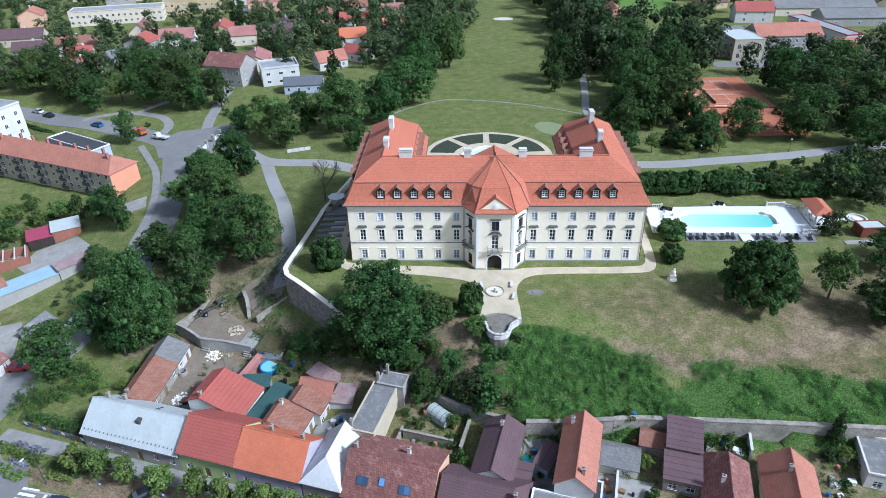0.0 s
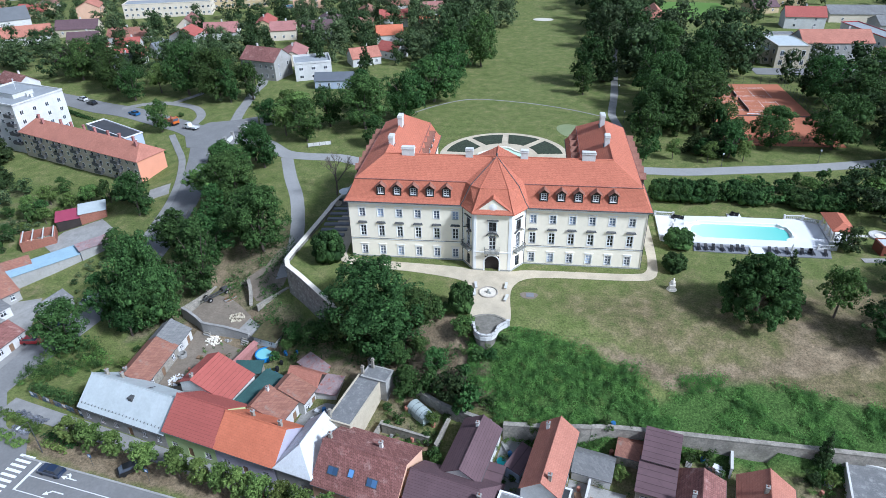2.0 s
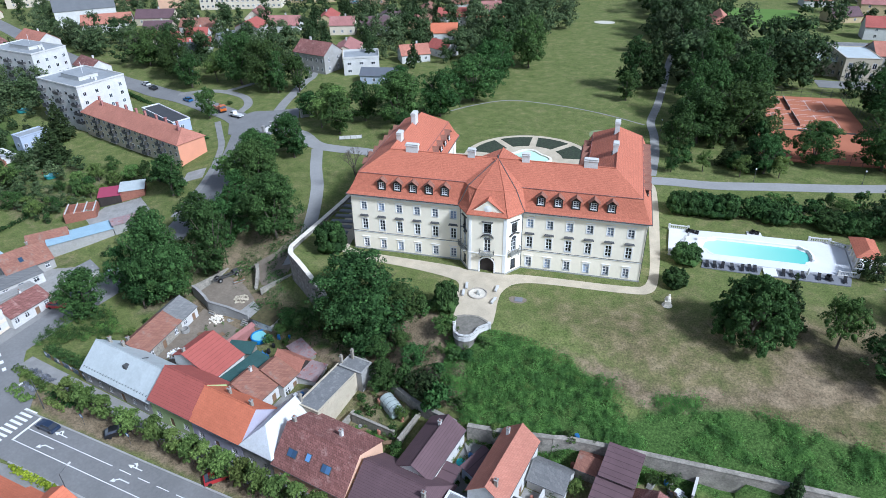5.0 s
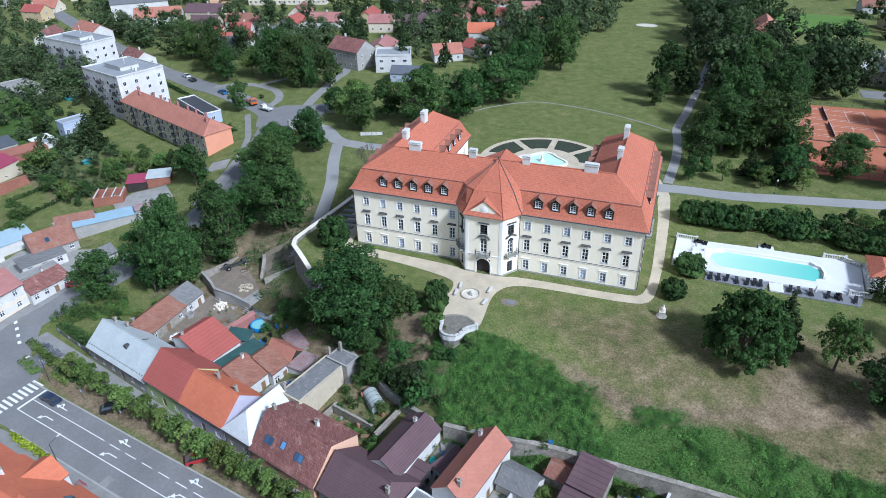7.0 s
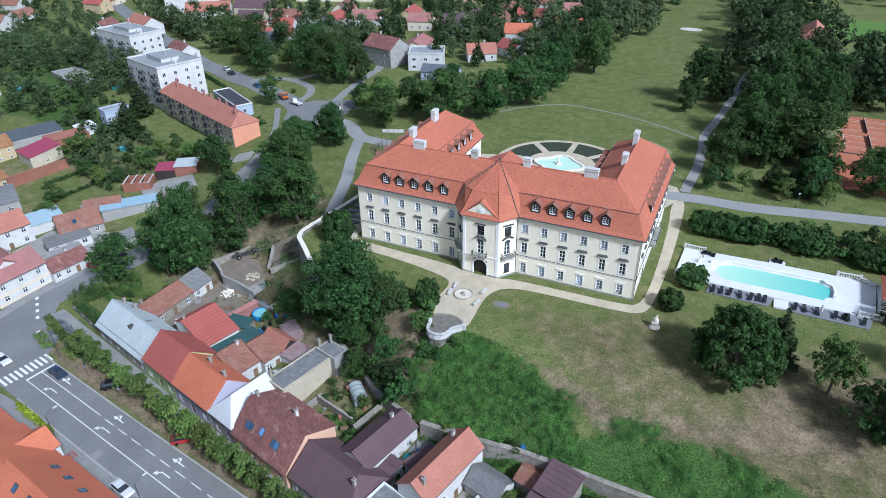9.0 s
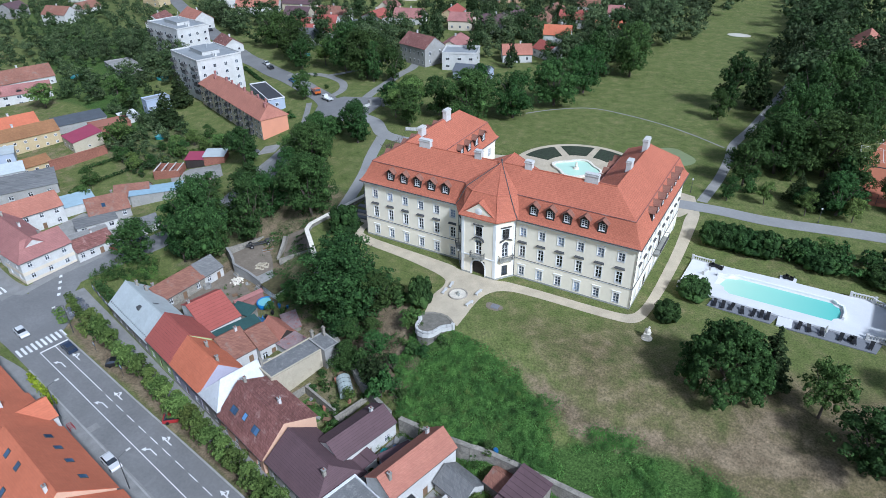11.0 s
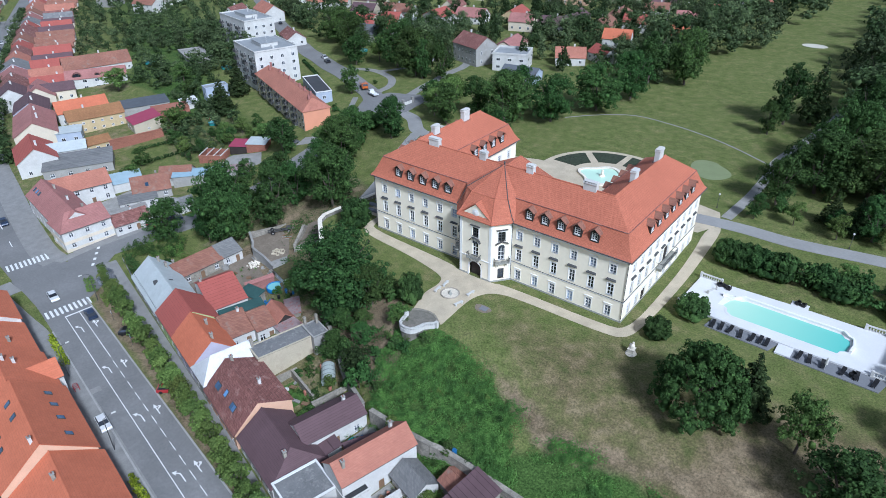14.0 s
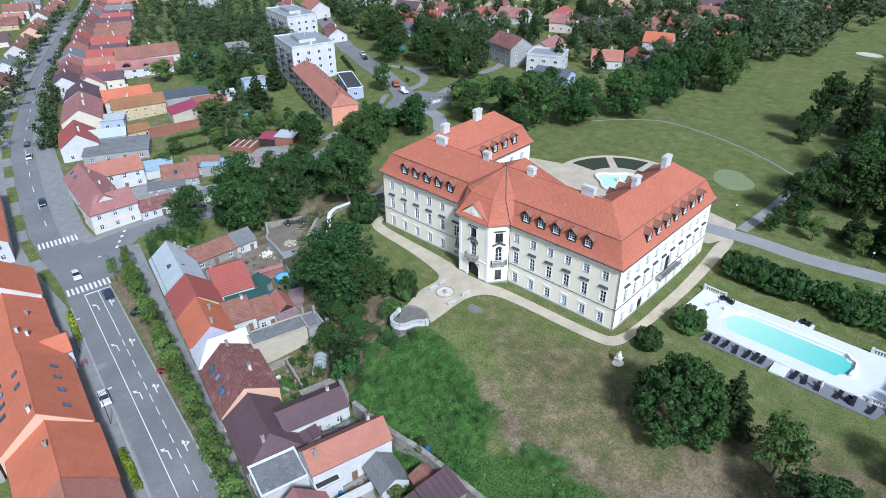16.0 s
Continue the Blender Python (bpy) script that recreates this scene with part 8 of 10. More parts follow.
fn = thing("fence", "picture-panelled board fence along the garden", "fence", pose(-84.1, -35.9, -12.4, 0, 0, -16.4))
fc = [plain("panel_paint_" + k, c, 0.7, vary=0.5, coarse=1.5) for k, c in (("blue", (0.12, 0.2, 0.3)), ("grey", (0.3, 0.3, 0.3)), ("ochre", (0.35, 0.25, 0.12)))]
for i in range(13):
    pn = part("panel", Mesh().box(1.05 * i, 1.05 * i + 0.98, -0.03, 0.03, 0.15, 1.5), fc[i % 3], fn)
    part("picture", Mesh().box(1.05 * i + 0.12, 1.05 * i + 0.86, -0.045, -0.03, 0.7, 1.38), fc[(i * 2 + 1) % 3] if i % 4 else WHITE, pn)
    part("post", Mesh().rod((1.05 * i - 0.03, 0, -0.3), (1.05 * i - 0.03, 0, 1.6), 0.05), IRON, fn)

# ---- houses on the other side of the main street (seen from above) ----
def south_house(label, s0, s1, q0, q1, eave, ridge, roof, wall, **kw):
    x, y = rd((s0 + s1) / 2, (q0 + q1) / 2)
    return house(label, x, y, -10.0, s1 - s0, q1 - q0, eave + 12.3, ridge + 12.3, roof, wall, -12.3, group="street houses facing the row", **kw)


south_house("white-gabled street house with orange-brown tile roof", -11.5, 2.0, -24, -9.0, -7.2, -1.9, ROOF_ORANGE, WALLS["white"], wins=(4, 4, 2, 2), chimneys=((-4, 1),))
south_house("street house with orange tile roof", 2.1, 15.6, -22, -9.0, -8.3, -4.2, ROOF_ORANGE, WALLS["white"], wins=(4, 4, 2, 2), chimneys=((2, 3),))
south_house("street house with orange tile roof and cross gable", 15.7, 29.4, -22.5, -8.6, -8.0, -3.4, ROOF_ORANGE, WALLS["peach"], wins=(4, 4, 2, 2), chimneys=((-3, 0.8), (-2.2, 2.2)))
south_house("pink street house with orange tile roof and skylights", 29.6, 48.5, -22.0, -8.2, -7.4, -1.7, ROOF_ORANGE, WALLS["peach"], wins=(5, 5, 2, 2), skylights=((-6.2, 4.2), (-2.6, 4.2), (1.4, 4.2), (6.0, 4.2), (-6, -4.6), (-3.4, -4.6), (-0.6, -4.6), (2.2, -4.9), (-4.8, -1.6), (-1.0, -1.6)), chimneys=((7.6, -0.8),))
south_house("street house with orange tile roof and white stack", 48.8, 63, -21, -7.8, -8.2, -3.6, ROOF_ORANGE, WALLS["peach"], wins=(4, 4, 2, 2), chimneys=((-1.5, -0.8),))
south_house("street house with faded tile roof", 63.3, 78, -21, -8.0, -7.9, -3.2, ROOF_SALMON, WALLS["cream"], wins=(4, 4, 2, 2), chimneys=((1, 1),))
house("long white street house with orange tile roof", -121.5, -63.5, -12.3, 38, 12.5, 5.4, 9.6, ROOF_ORANGE, WALLS["white"], -12.3, wins=(8, 8, 2, 3), floors=2, step=2.7, size=(1.1, 1.2), chimneys=((4, 1), (-8, 1)), group="street houses facing the row")
for s, q in ((22.5, -11.6),):
    x, y = rd(s, q + 1.2)
    house("small cross gable with orange tiles", x, y, 80, 6.0, 6.4, 4.6, 6.6, ROOF_ORANGE, WALLS["white"], -12.3, wins=(0, 0, 0, 2), name="gable_wing")
flat_house("grey shed roof behind the street houses", *rd(44, -27), -10, 8, 9, 4, ROOF_SLATE, WALLS["grey"], -12.3, wins=(0, 0, 0, 0), parapet=0.1, name="shed", category="shed")
flat_house("low grey annex behind the street houses", *rd(34, -26.5), -10, 8, 8, 4, ROOF_GREY, WALLS["grey"], -12.3, wins=(0, 0, 0, 0), parapet=0.2, name="shed", category="shed")
# street furniture
for s, q, rz in ((20.5, -6.2, 0), (45.5, -5.9, 0), (76, -5.7, 0), (-2.5, 6.2, 180)):
    x, y = rd(s, q)
    lp = thing("street_lamp", "slim grey street lamp with one arm", "street lamp", pose(x, y, height(x, y), 0, 0, 80 + rz), "street lamps")
    part("pole", Mesh().rod((0, 0, -0.3), (0, 0, 7.2), 0.09, 0.06, 8), IRON, lp)
    part("arm", Mesh().rod((0, 0, 7.2), (1.6, 0, 7.6), 0.05), IRON, lp)
    part("lamp_head", Mesh().box(1.4, 2.1, -0.14, 0.14, 7.52, 7.66), WALLS["white"], lp)
for s, q, lab in ((8, 6.3, "blue"), (36, 6.5, "blue"), (60, 6.6, "blue"), (19, 6.4, "blue")):
    x, y = rd(s, q)
    sg = thing("road_sign", "blue and white road sign on a post", "road sign", pose(x, y, height(x, y), 0, 0, -10), "road signs")
    part("post", Mesh().rod((0, 0, -0.2), (0, 0, 2.8), 0.035), IRON, sg)
    part("plate", Mesh().box(-0.35, 0.35, -0.05, -0.02, 2.0, 2.75), PAINTS["blue"], sg)
    part("symbol", Mesh().box(-0.18, 0.18, -0.065, -0.05, 2.15, 2.6), WHITE, sg)
x, y = rd(24.5, -6.6)
bk = thing("bicycle_rack", "red tubular bicycle stands on the footway", "bicycle rack", pose(x, y, height(x, y) + 0.12, 0, 0, -10))
for i in range(4):
    part("hoop", Mesh().rod((0.5 * i, 0, 0), (0.5 * i, 0, 0.8), 0.04).rod((0.5 * i, 0, 0.8), (0.5 * i, 0.8, 0.8), 0.04).rod((0.5 * i, 0.8, 0.8), (0.5 * i, 0.8, 0), 0.04), PAINTS["red"], bk)
single("manhole", Mesh().box(-0.8, 0.8, -0.9, 0.9, -0.02, 0.02), PAVING, "square dark patched asphalt cover", "manhole", pose(*rd(28, -3.6), height(*rd(28, -3.6)) + 0.1, 0, 0, -10))
car("white hatchback driving down the street", *rd(38.5, -5.4), -10, PAINTS["white"])
car("dark blue car waiting at the crossing", *rd(2.6, 3.2), 170, PAINTS["navy"])
car("white car waiting behind the zebra crossing", *rd(-10.5, -1.0), -10, PAINTS["white"])
car("black car parked between the street trees", *rd(15.0, 7.4), 40, PAINTS["black"])
car("red car parked between the street trees", *rd(37.9, 6.7), 40, PAINTS["red"])
car("dark car parked beside the side street", -92.0, -16.5, 68, PAINTS["navy"])
car("red car parked in the yard", -93.5, -21.8, 10, PAINTS["red"])
car("silver car parked below the trees", -86.6, 0.8, 82, PAINTS["silver"])
car("white car parked below the trees", -88.7, -8.6, 72, PAINTS["white"])
for x, y, rz, c in ((-159.2, 102.8, 155, "white"), (-153.0, 98.8, 155, "black"), (-128.6, 85.6, 155, "blue"), (-192, 118, 150, "black"), (-232, 138, 150, "black"), (-240, 143, 150, "silver"), (-103, 33.2, 70, "black"), (-98, 31.5, 70, "grey")):
    car(c + " car parked at the kerb", x, y, rz, PAINTS[c])
for x, y, rz, c in ((-184, -32.5, 160, "navy"), (-171, -36, 160, "white"), (-267, 5, 155, "navy"), (-300, 15, 155, "navy"), (-345, 37, 155, "navy"), (-290, 20, 70, "white"), (-275, 13, 70, "black"), (-255, -9, 70, "black"), (-236, -17, 70, "grey"), (-360, 44, 155, "white"), (-395, 62, 155, "silver"), (-130, -45.5, -14, "navy")):
    car(c + " car on the long street", x, y, rz, PAINTS[c])
tk = thing("tipper_truck", "orange tipper truck standing at the junction", "truck", pose(-111.6, 79.2, height(-111.6, 79.2) + 0.1, 0, 0, -35))
part("cab", Mesh().prism([(1.4, -1.1), (3.0, -1.1), (3.0, 1.1), (1.4, 1.1)], 0.7, 2.6, 0.94), PAINTS["orange"], tk)
part("windscreen", Mesh().box(2.9, 3.02, -0.95, 0.95, 1.6, 2.4), GLASS, tk)
part("chassis", Mesh().box(-3.0, 3.0, -0.5, 0.5, 0.5, 0.8), BLACK, tk)
part("tipper_body", Mesh().box(-3.0, 1.2, -1.15, 1.15, 0.9, 1.0).box(-3.0, 1.2, -1.15, -1.05, 1.0, 1.8).box(-3.0, 1.2, 1.05, 1.15, 1.0, 1.8).box(1.1, 1.2, -1.05, 1.05, 1.0, 2.0), PAINTS["orange"], tk)
for sx in (-2.0, 2.1):
    for sy in (-1.0, 1.0):
        part("wheel", Mesh().rod((sx, sy - 0.15, 0.48), (sx, sy + 0.15, 0.48), 0.48, n=14), BLACK, tk)
pk = thing("pickup_van", "white flatbed van crossing the junction", "van", pose(-102.7, 74.9, height(-102.7, 74.9) + 0.1, 0, 0, 160))
part("cab", Mesh().prism([(0.6, -0.95), (2.6, -0.95), (2.6, 0.95), (0.6, 0.95)], 0.4, 1.2).prism([(0.6, -0.9), (1.9, -0.9), (1.9, 0.9), (0.6, 0.9)], 1.2, 1.95, 0.88), PAINTS["white"], pk)
part("glazing", Mesh().box(0.75, 1.88, -0.88, 0.88, 1.3, 1.75), GLASS, pk)
part("flatbed", Mesh().box(-2.7, 0.5, -1.0, 1.0, 0.7, 0.85).box(-2.7, 0.5, -1.0, -0.95, 0.85, 1.15).box(-2.7, 0.5, 0.95, 1.0, 0.85, 1.15), PAINTS["white"], pk)
for sx in (-1.6, 1.7):
    for sy in (-0.85, 0.85):
        part("wheel", Mesh().rod((sx, sy - 0.12, 0.36), (sx, sy + 0.12, 0.36), 0.36, n=14), BLACK, pk)


# odds and ends in the yards: crates, barrels, pots, boards
og = random.Random(33)
JUNK = [("crate", "weathered wooden crate standing in the yard", WOOD), ("barrel", "blue plastic rain barrel in the yard", PAINTS["blue"]), ("plant_pot", "terracotta plant pot in the yard", ROOF_SALMON), ("storage_box", "white plastic storage box", WHITE), ("plank_stack", "stack of grey planks", CONCRETE), ("barrel", "dark rain barrel in the yard", BLACK)]
YARD_SPOTS = [(-32, -19, 11, 25), (-18, -14, 10, 22), (-4, 4, 9, 18), (11, 21, 11.5, 21), (31.6, 37, 10.5, 20), (43.6, 52, 8.5, 15.5), (44, 57, 21, 25), (60, 66, 22, 27), (76, 81, 12, 28), (-16, -6, 22.5, 27)]
for k in range(90):
    u0, u1, v0, v1 = YARD_SPOTS[k % len(YARD_SPOTS)]
    x, y = st(og.uniform(u0, u1), og.uniform(v0, v1))
    name, lab, mt = og.choice(JUNK)
    z, s = height(x, y), og.uniform(0.7, 1.3)
    m = pose(x, y, z + 0.05, 0, 0, og.uniform(0, 360)) @ Matrix.Scale(s, 4)
    if name in ("barrel", "plant_pot"):
        b = Mesh().lathe(0, 0, [(0.28, -0.1), (0.34, 0.3), (0.34, 0.65), (0.28, 0.85), (0.22, 0.85)], 12)
    elif name == "plank_stack":
        b = Mesh()
        for q in range(4):
            b.box(-1.2 + 0.1 * q, 1.2 - 0.05 * q, -0.4, 0.35, -0.1 + 0.12 * q, 0.0 + 0.12 * q)
    else:
        b = Mesh().box(-0.45, 0.45, -0.35, 0.35, -0.1, 0.5).box(-0.5, 0.5, -0.4, 0.4, 0.5, 0.56)
    single(name, b, mt, lab, name.replace("_", " "), m, "odds and ends in the yards")

# ---- the western town ----
def apartment(label, x, y, rz, L, D, h, z0, roof, wall, floors, cols, side, name="apartment_block", balcony_cols=(), rail=None):
    """A flat-roofed block of flats with balconies, stair heads and roof vents."""
    t = flat_house(label, x, y, rz, L, D, h, roof, wall, z0, (cols, cols, side, side), floors, (1.3, 1.4), "cross", name, "apartment block", "blocks of flats", 3.0, 2.95, 0.5)
    for c in balcony_cols:
        for f in range(floors):
            u, zz = -L / 2 + L * (c + 0.5) / cols, 0.75 + 2.95 * f
            b = part("balcony", Mesh().box(u - 1.7, u + 1.7, -D / 2 - 1.2, -D / 2, zz - 0.15, zz), CONCRETE, t)
            part("balcony_front", Mesh().box(u - 1.7, u + 1.7, -D / 2 - 1.22, -D / 2 - 1.16, zz, zz + 1.0).box(u - 1.7, u - 1.64, -D / 2 - 1.16, -D / 2, zz, zz + 1.0).box(u + 1.64, u + 1.7, -D / 2 - 1.16, -D / 2, zz, zz + 1.0), rail or LEAD, b)
    head = part("stair_head", Mesh().box(-L * 0.22, L * 0.22, -D * 0.2, D * 0.2, h, h + 1.5), wall, t)
    part("stair_head_roof", Mesh().box(-L * 0.22 - 0.3, L * 0.22 + 0.3, -D * 0.2 - 0.3, D * 0.2 + 0.3, h + 1.5, h + 1.7), roof, head)
    for u in (-L * 0.36, -L * 0.3, L * 0.3, L * 0.38):
        part("vent", Mesh().box(u - 0.4, u + 0.4, -0.4, 0.4, h, h + 1.1), wall, t)
    part("antenna", Mesh().rod((L * 0.1, 0, h + 1.7), (L * 0.1, 0, h + 5.5), 0.06).rod((L * 0.1 - 0.6, 0, h + 5.0), (L * 0.1 + 0.6, 0, h + 5.0), 0.03), WHITE, t)
    return t


ROOF_PALE = plain("pale_roof_felt", (0.30, 0.315, 0.325), 0.7, vary=0.15, coarse=0.2)
apartment("white four-storey block of flats with dark balconies", -161.3, 73.4, -16.8, 23.5, 18.0, 13.2, -3.8, ROOF_PALE, WALLS["white"], 4, 5, 4, balcony_cols=(0, 2, 4))
apartment("off-white four-storey block of flats with roof antennas", -211, 102, -12, 27, 15, 13.6, -3.2, ROOF_PALE, WALLS["white"], 4, 6, 4, balcony_cols=(0, 2, 4))
ap = house("three-storey block of flats with salmon gable and orange roof", -125.4, 54.8, -21.4, 54, 9.4, 7.5, 10.6, ROOF_SALMON, WALLS["sand"], -5.6, (3.4, 3.4), 0.5, (18, 18, 0, 0), 3, chimneys=[(-24, 1), (-19, -1), (-13, 1), (-8, 1), (-2, 1), (3, 1), (9, 1), (14, 1), (20, 1), (23.5, -1)],
           name="apartment_block", category="apartment block", group="blocks of flats", base=3.0, step=2.4, size=(1.1, 1.3), sill0=0.9, door=False)
for s in (-1, 1):
    part("gable_render", Mesh().wall(pose(27.03, -4.7, 0, 0, 0, 90) if s > 0 else pose(-27.03, 4.7, 0, 0, 0, -90), 9.4, 7.5, (), 0.2, -3.0), WALLS["salmon"], ap, "salmon rendered gable wall")
for c in (2, 5, 8, 11, 14):
    for f in range(3):
        u, zz = -27 + 54 * (c + 1) / 18, 0.5 + 2.4 * f
        b = part("balcony", Mesh().box(u - 1.5, u + 1.5, -5.7, -4.7, zz - 0.12, zz), CONCRETE, ap)
        part("balcony_front", Mesh().box(u - 1.5, u + 1.5, -5.74, -5.68, zz, zz + 0.95).box(u - 1.5, u - 1.45, -5.68, -4.7, zz, zz + 0.95).box(u + 1.45, u + 1.5, -5.68, -4.7, zz, zz + 0.95), LEAD, b)
for c in ap.children:
    if c.name.startswith("chimney"):
        c.data.materials[0] = ROOF_ROSE
part("basement_front", Mesh().box(-26, 26, -7.6, -4.72, -3, -1.2), plain("dark_red_plinth", (0.09, 0.035, 0.04), 0.8, vary=0.2), ap)
flat_house("long flat shop building with dark roof and white rim", -125, 67.4, -29, 22.5, 6.0, 3.6, plain("dark_felt", (0.06, 0.062, 0.068), 0.8, vary=0.15), WALLS["blue"], -2.9, wins=(8, 6, 1, 1), rim=WHITE, name="shop", category="shop")
flat_house("low white workshop with flat roof", -222, 78, -20, 24, 11, 3.6, CONCRETE, WALLS["grey"], -8.0, wins=(6, 4, 2, 2), name="workshop", category="workshop")
flat_house("pale blue garden house with flat roof", -166, 50, 72, 9, 5, 4.6, ROOF_PALE, WALLS["blue"], -7.6, wins=(4, 3, 1, 1), floors=1)
flat_house("garage with dark red sheet roof", -113.4, 22.4, 32, 5.6, 5.6, 2.9, ROOF_MAGENTA, DARKWOOD, wins=(0, 0, 0, 0), fall=0.4, name="garage", category="garage")
flat_house("garage with pale sheet roof", -108.4, 25.8, 32, 6.4, 5.6, 2.9, ROOF_METAL, WALLS["brick"], wins=(0, 0, 0, 0), fall=0.4, name="garage", category="garage")
patch("yard_paving", [(-114, 12), (-106.5, 6.5), (-99.5, 12), (-97.5, 18), (-105, 24), (-113, 18.5)], CONCRETE, "concrete drive with building debris", 0.08, 2.0)
us = thing("unfinished_shed", "roofless brick shed with bare pale roof beams", "shed", pose(-116.5, 14.0, height(-116.5, 14), 0, 0, 32))
for q in ((-4, 4, -3, -2.7), (-4, 4, 2.7, 3), (-4, -3.7, -2.7, 2.7), (3.7, 4, -2.7, 2.7)):
    part("wall", Mesh().box(q[0], q[1], q[2], q[3], -0.8, 2.4), WALLS["brick"], us)
for q in (-3.5, -1.2, 1.2, 3.5):
    part("beam", Mesh().box(q - 0.12, q + 0.12, -3.2, 3.2, 2.4, 2.65), WALLS["white"], us)
flat_house("long yard building with pale blue sheet roof", -106.2, 1.6, 49, 15, 4.2, 3.3, plain("pale_blue_sheet", (0.30, 0.42, 0.50), 0.6, vary=0.12, stain=(0.24, 0.33, 0.40)), WALLS["grey"], wins=(0, 0, 0, 0), fall=0.5, name="shed", category="shed")
flat_house("low shed with striped rusty roof", -98.4, 9.6, 49, 7, 3.4, 2.6, ROOF_RUST, WALLS["grey"], wins=(0, 0, 0, 0), fall=0.3, name="shed", category="shed")
heap(-99, 43, 2.4, 0.5, CONCRETE, "scattered planks and bricks by the garages")
heap(-101, 40, 2.0, 0.5, WALLS["peach"], "stack of pale boards by the garages")
flat_house("long shed with pale blue sheet roof", -124.0, -13.2, 68, 10, 7.0, 3.4, plain("pale_blue_roof_sheet", (0.36, 0.47, 0.53), 0.6, vary=0.1), WALLS["white"], wins=(0, 0, 0, 0), fall=0.7, name="shed", category="shed")
house("gabled yard house with red-brown tile roof", -111.6, -11.2, 63, 10.4, 8.4, 3.0, 6.2, ROOF_OLD, WALLS["grey"], None, wins=(3, 2, 1, 1), chimneys=((2, 1),), skylights=((-1, -2.4),))
house("rear wing with red-brown tile roof", -112.8, -1.8, 45, 9.4, 6.6, 2.8, 5.0, ROOF_OLD, WALLS["white"], None, wins=(2, 2, 1, 1))
house("small white house with dark slate roof", -94.9, -11.6, 75, 5.4, 4.6, 2.4, 3.8, ROOF_GREY, WALLS["white"], None, wins=(1, 1, 1, 1))
patch("yard_paving", [(-120, -31), (-102, -32), (-97, -18), (-101, -8), (-120, -14)], CONCRETE, "grey concrete yard between the corner houses", 0.05, 2.5)
flat_house("long low building with grey roof", -108.0, -17.6, 66, 10, 5.0, 3.2, ROOF_SLATE, WALLS["white"], wins=(3, 2, 1, 1), fall=0.5)
flat_house("pale concrete yard building", -104.2, -22.6, 72, 9.4, 2.8, 2.8, CONCRETE, WALLS["grey"], wins=(2, 1, 0, 0), parapet=0.1)
# corner house
house("two-storey corner house, rose roof, white and peach walls", -115.6, -35.0, -8.0, 28, 9.6, 6.0, 9.2, ROOF_ROSE, WALLS["white"], -12.4, (0.0, 0.0), 0.4, (8, 6, 1, 0), 2, chimneys=((-6, 1.0), (3, 1.5)), skylights=((-12, -2.6), (-10, -2.6), (-8, -2.6)), step=2.9, name="corner_house", attic=False)
cw = house("front wing of the corner house with rose hipped roof", -103.6, -35.8, 84.8, 12.2, 8.8, 6.0, 8.9, ROOF_ROSE, WALLS["white"], -12.4, (3.6, 0.0), 0.4, (3, 2, 2, 0), 2, chimneys=((2.0, 1.2),), step=2.9, name="corner_house", attic=False, door=False)
part("lower_storey_render", Mesh().box(-6.14, 6.14, -4.46, -4.41, -0.6, 0.95).box(-6.14, 6.14, -4.46, -4.41, 2.35, 3.2).box(-6.16, -6.11, -4.4, 4.4, -0.6, 0.95).box(-6.16, -6.11, -4.4, 4.4, 2.35, 3.2), WALLS["cream"], cw, "peach rendered bands of the lower storey")
house("back wing of the corner house with rose roof", -126.2, -24.6, 75.0, 15, 9.0, 5.6, 8.4, ROOF_SALMON, WALLS["white"], -12.2, (0, 0), 0.35, (4, 3, 1, 1), 2, step=2.7)
house("low side house with dark red roof and white walls", -99.4, -25.2, 80, 9.4, 6.6, 3.0, 4.8, ROOF_BROWN, WALLS["white"], -12.0, wins=(4, 2, 1, 1), chimneys=((1, 0.5),))
flat_house("long yard building with mottled grey roof", -149.0, -14.6, 62, 20, 12.0, 4.2, ROOF_SLATE, WALLS["grey"], -12, wins=(4, 3, 0, 0), fall=0.8)
house("street house with red roof and white gable", -162.5, -21.8, -18, 16, 11.5, 5.2, 9.2, ROOF_RED, WALLS["white"], -12.3, wins=(5, 4, 2, 2), chimneys=((3, 1),))
house("long white back building with pale sheet roof", -160.5, -12.8, 64, 12, 7.5, 4.6, 6.4, ROOF_METAL, WALLS["white"], -12, wins=(3, 3, 1, 1))
house("large street house with dull rose roof", -191, -9.5, -22, 25, 13.5, 5.2, 9.4, ROOF_ROSE, WALLS["cream"], -12.3, wins=(7, 5, 2, 2), chimneys=((4, 1.5), (-5, 1)), skylights=((8, -3.5), (3, -3.5), (-4, 3.2)))
flat_house("pale blue annex with light roof", -177.5, -4.0, 60, 8, 6, 4.6, ROOF_METAL, WALLS["blue"], -12, wins=(2, 2, 1, 1), fall=0.6)
house("long ochre house with brown tile roof", -182.5, 8.2, 73.5, 19, 9.5, 5.4, 8.0, ROOF_OCHRE, WALLS["yellow"], -11.6, wins=(6, 4, 1, 2), floors=2, step=2.4, size=(0.9, 0.9), chimneys=((-3, 1.0),))
house("back building with bright orange tile roof", -197.2, 10.4, 73.5, 18, 11, 4.8, 8.0, ROOF_ORANGE, WALLS["white"], -11.8, wins=(5, 4, 2, 2), skylights=((-5, -2.5), (-2, -2.5), (3, -2.5), (5, -2.5)), chimneys=((1, 0.5),))
flat_house("barn with magenta sheet roof", -165.4, 17.8, -14, 10.2, 10.0, 5.2, ROOF_MAGENTA, WALLS["sand"], -11, wins=(3, 1, 1, 1), fall=1.6, size=(0.9, 0.7), name="barn", category="barn")
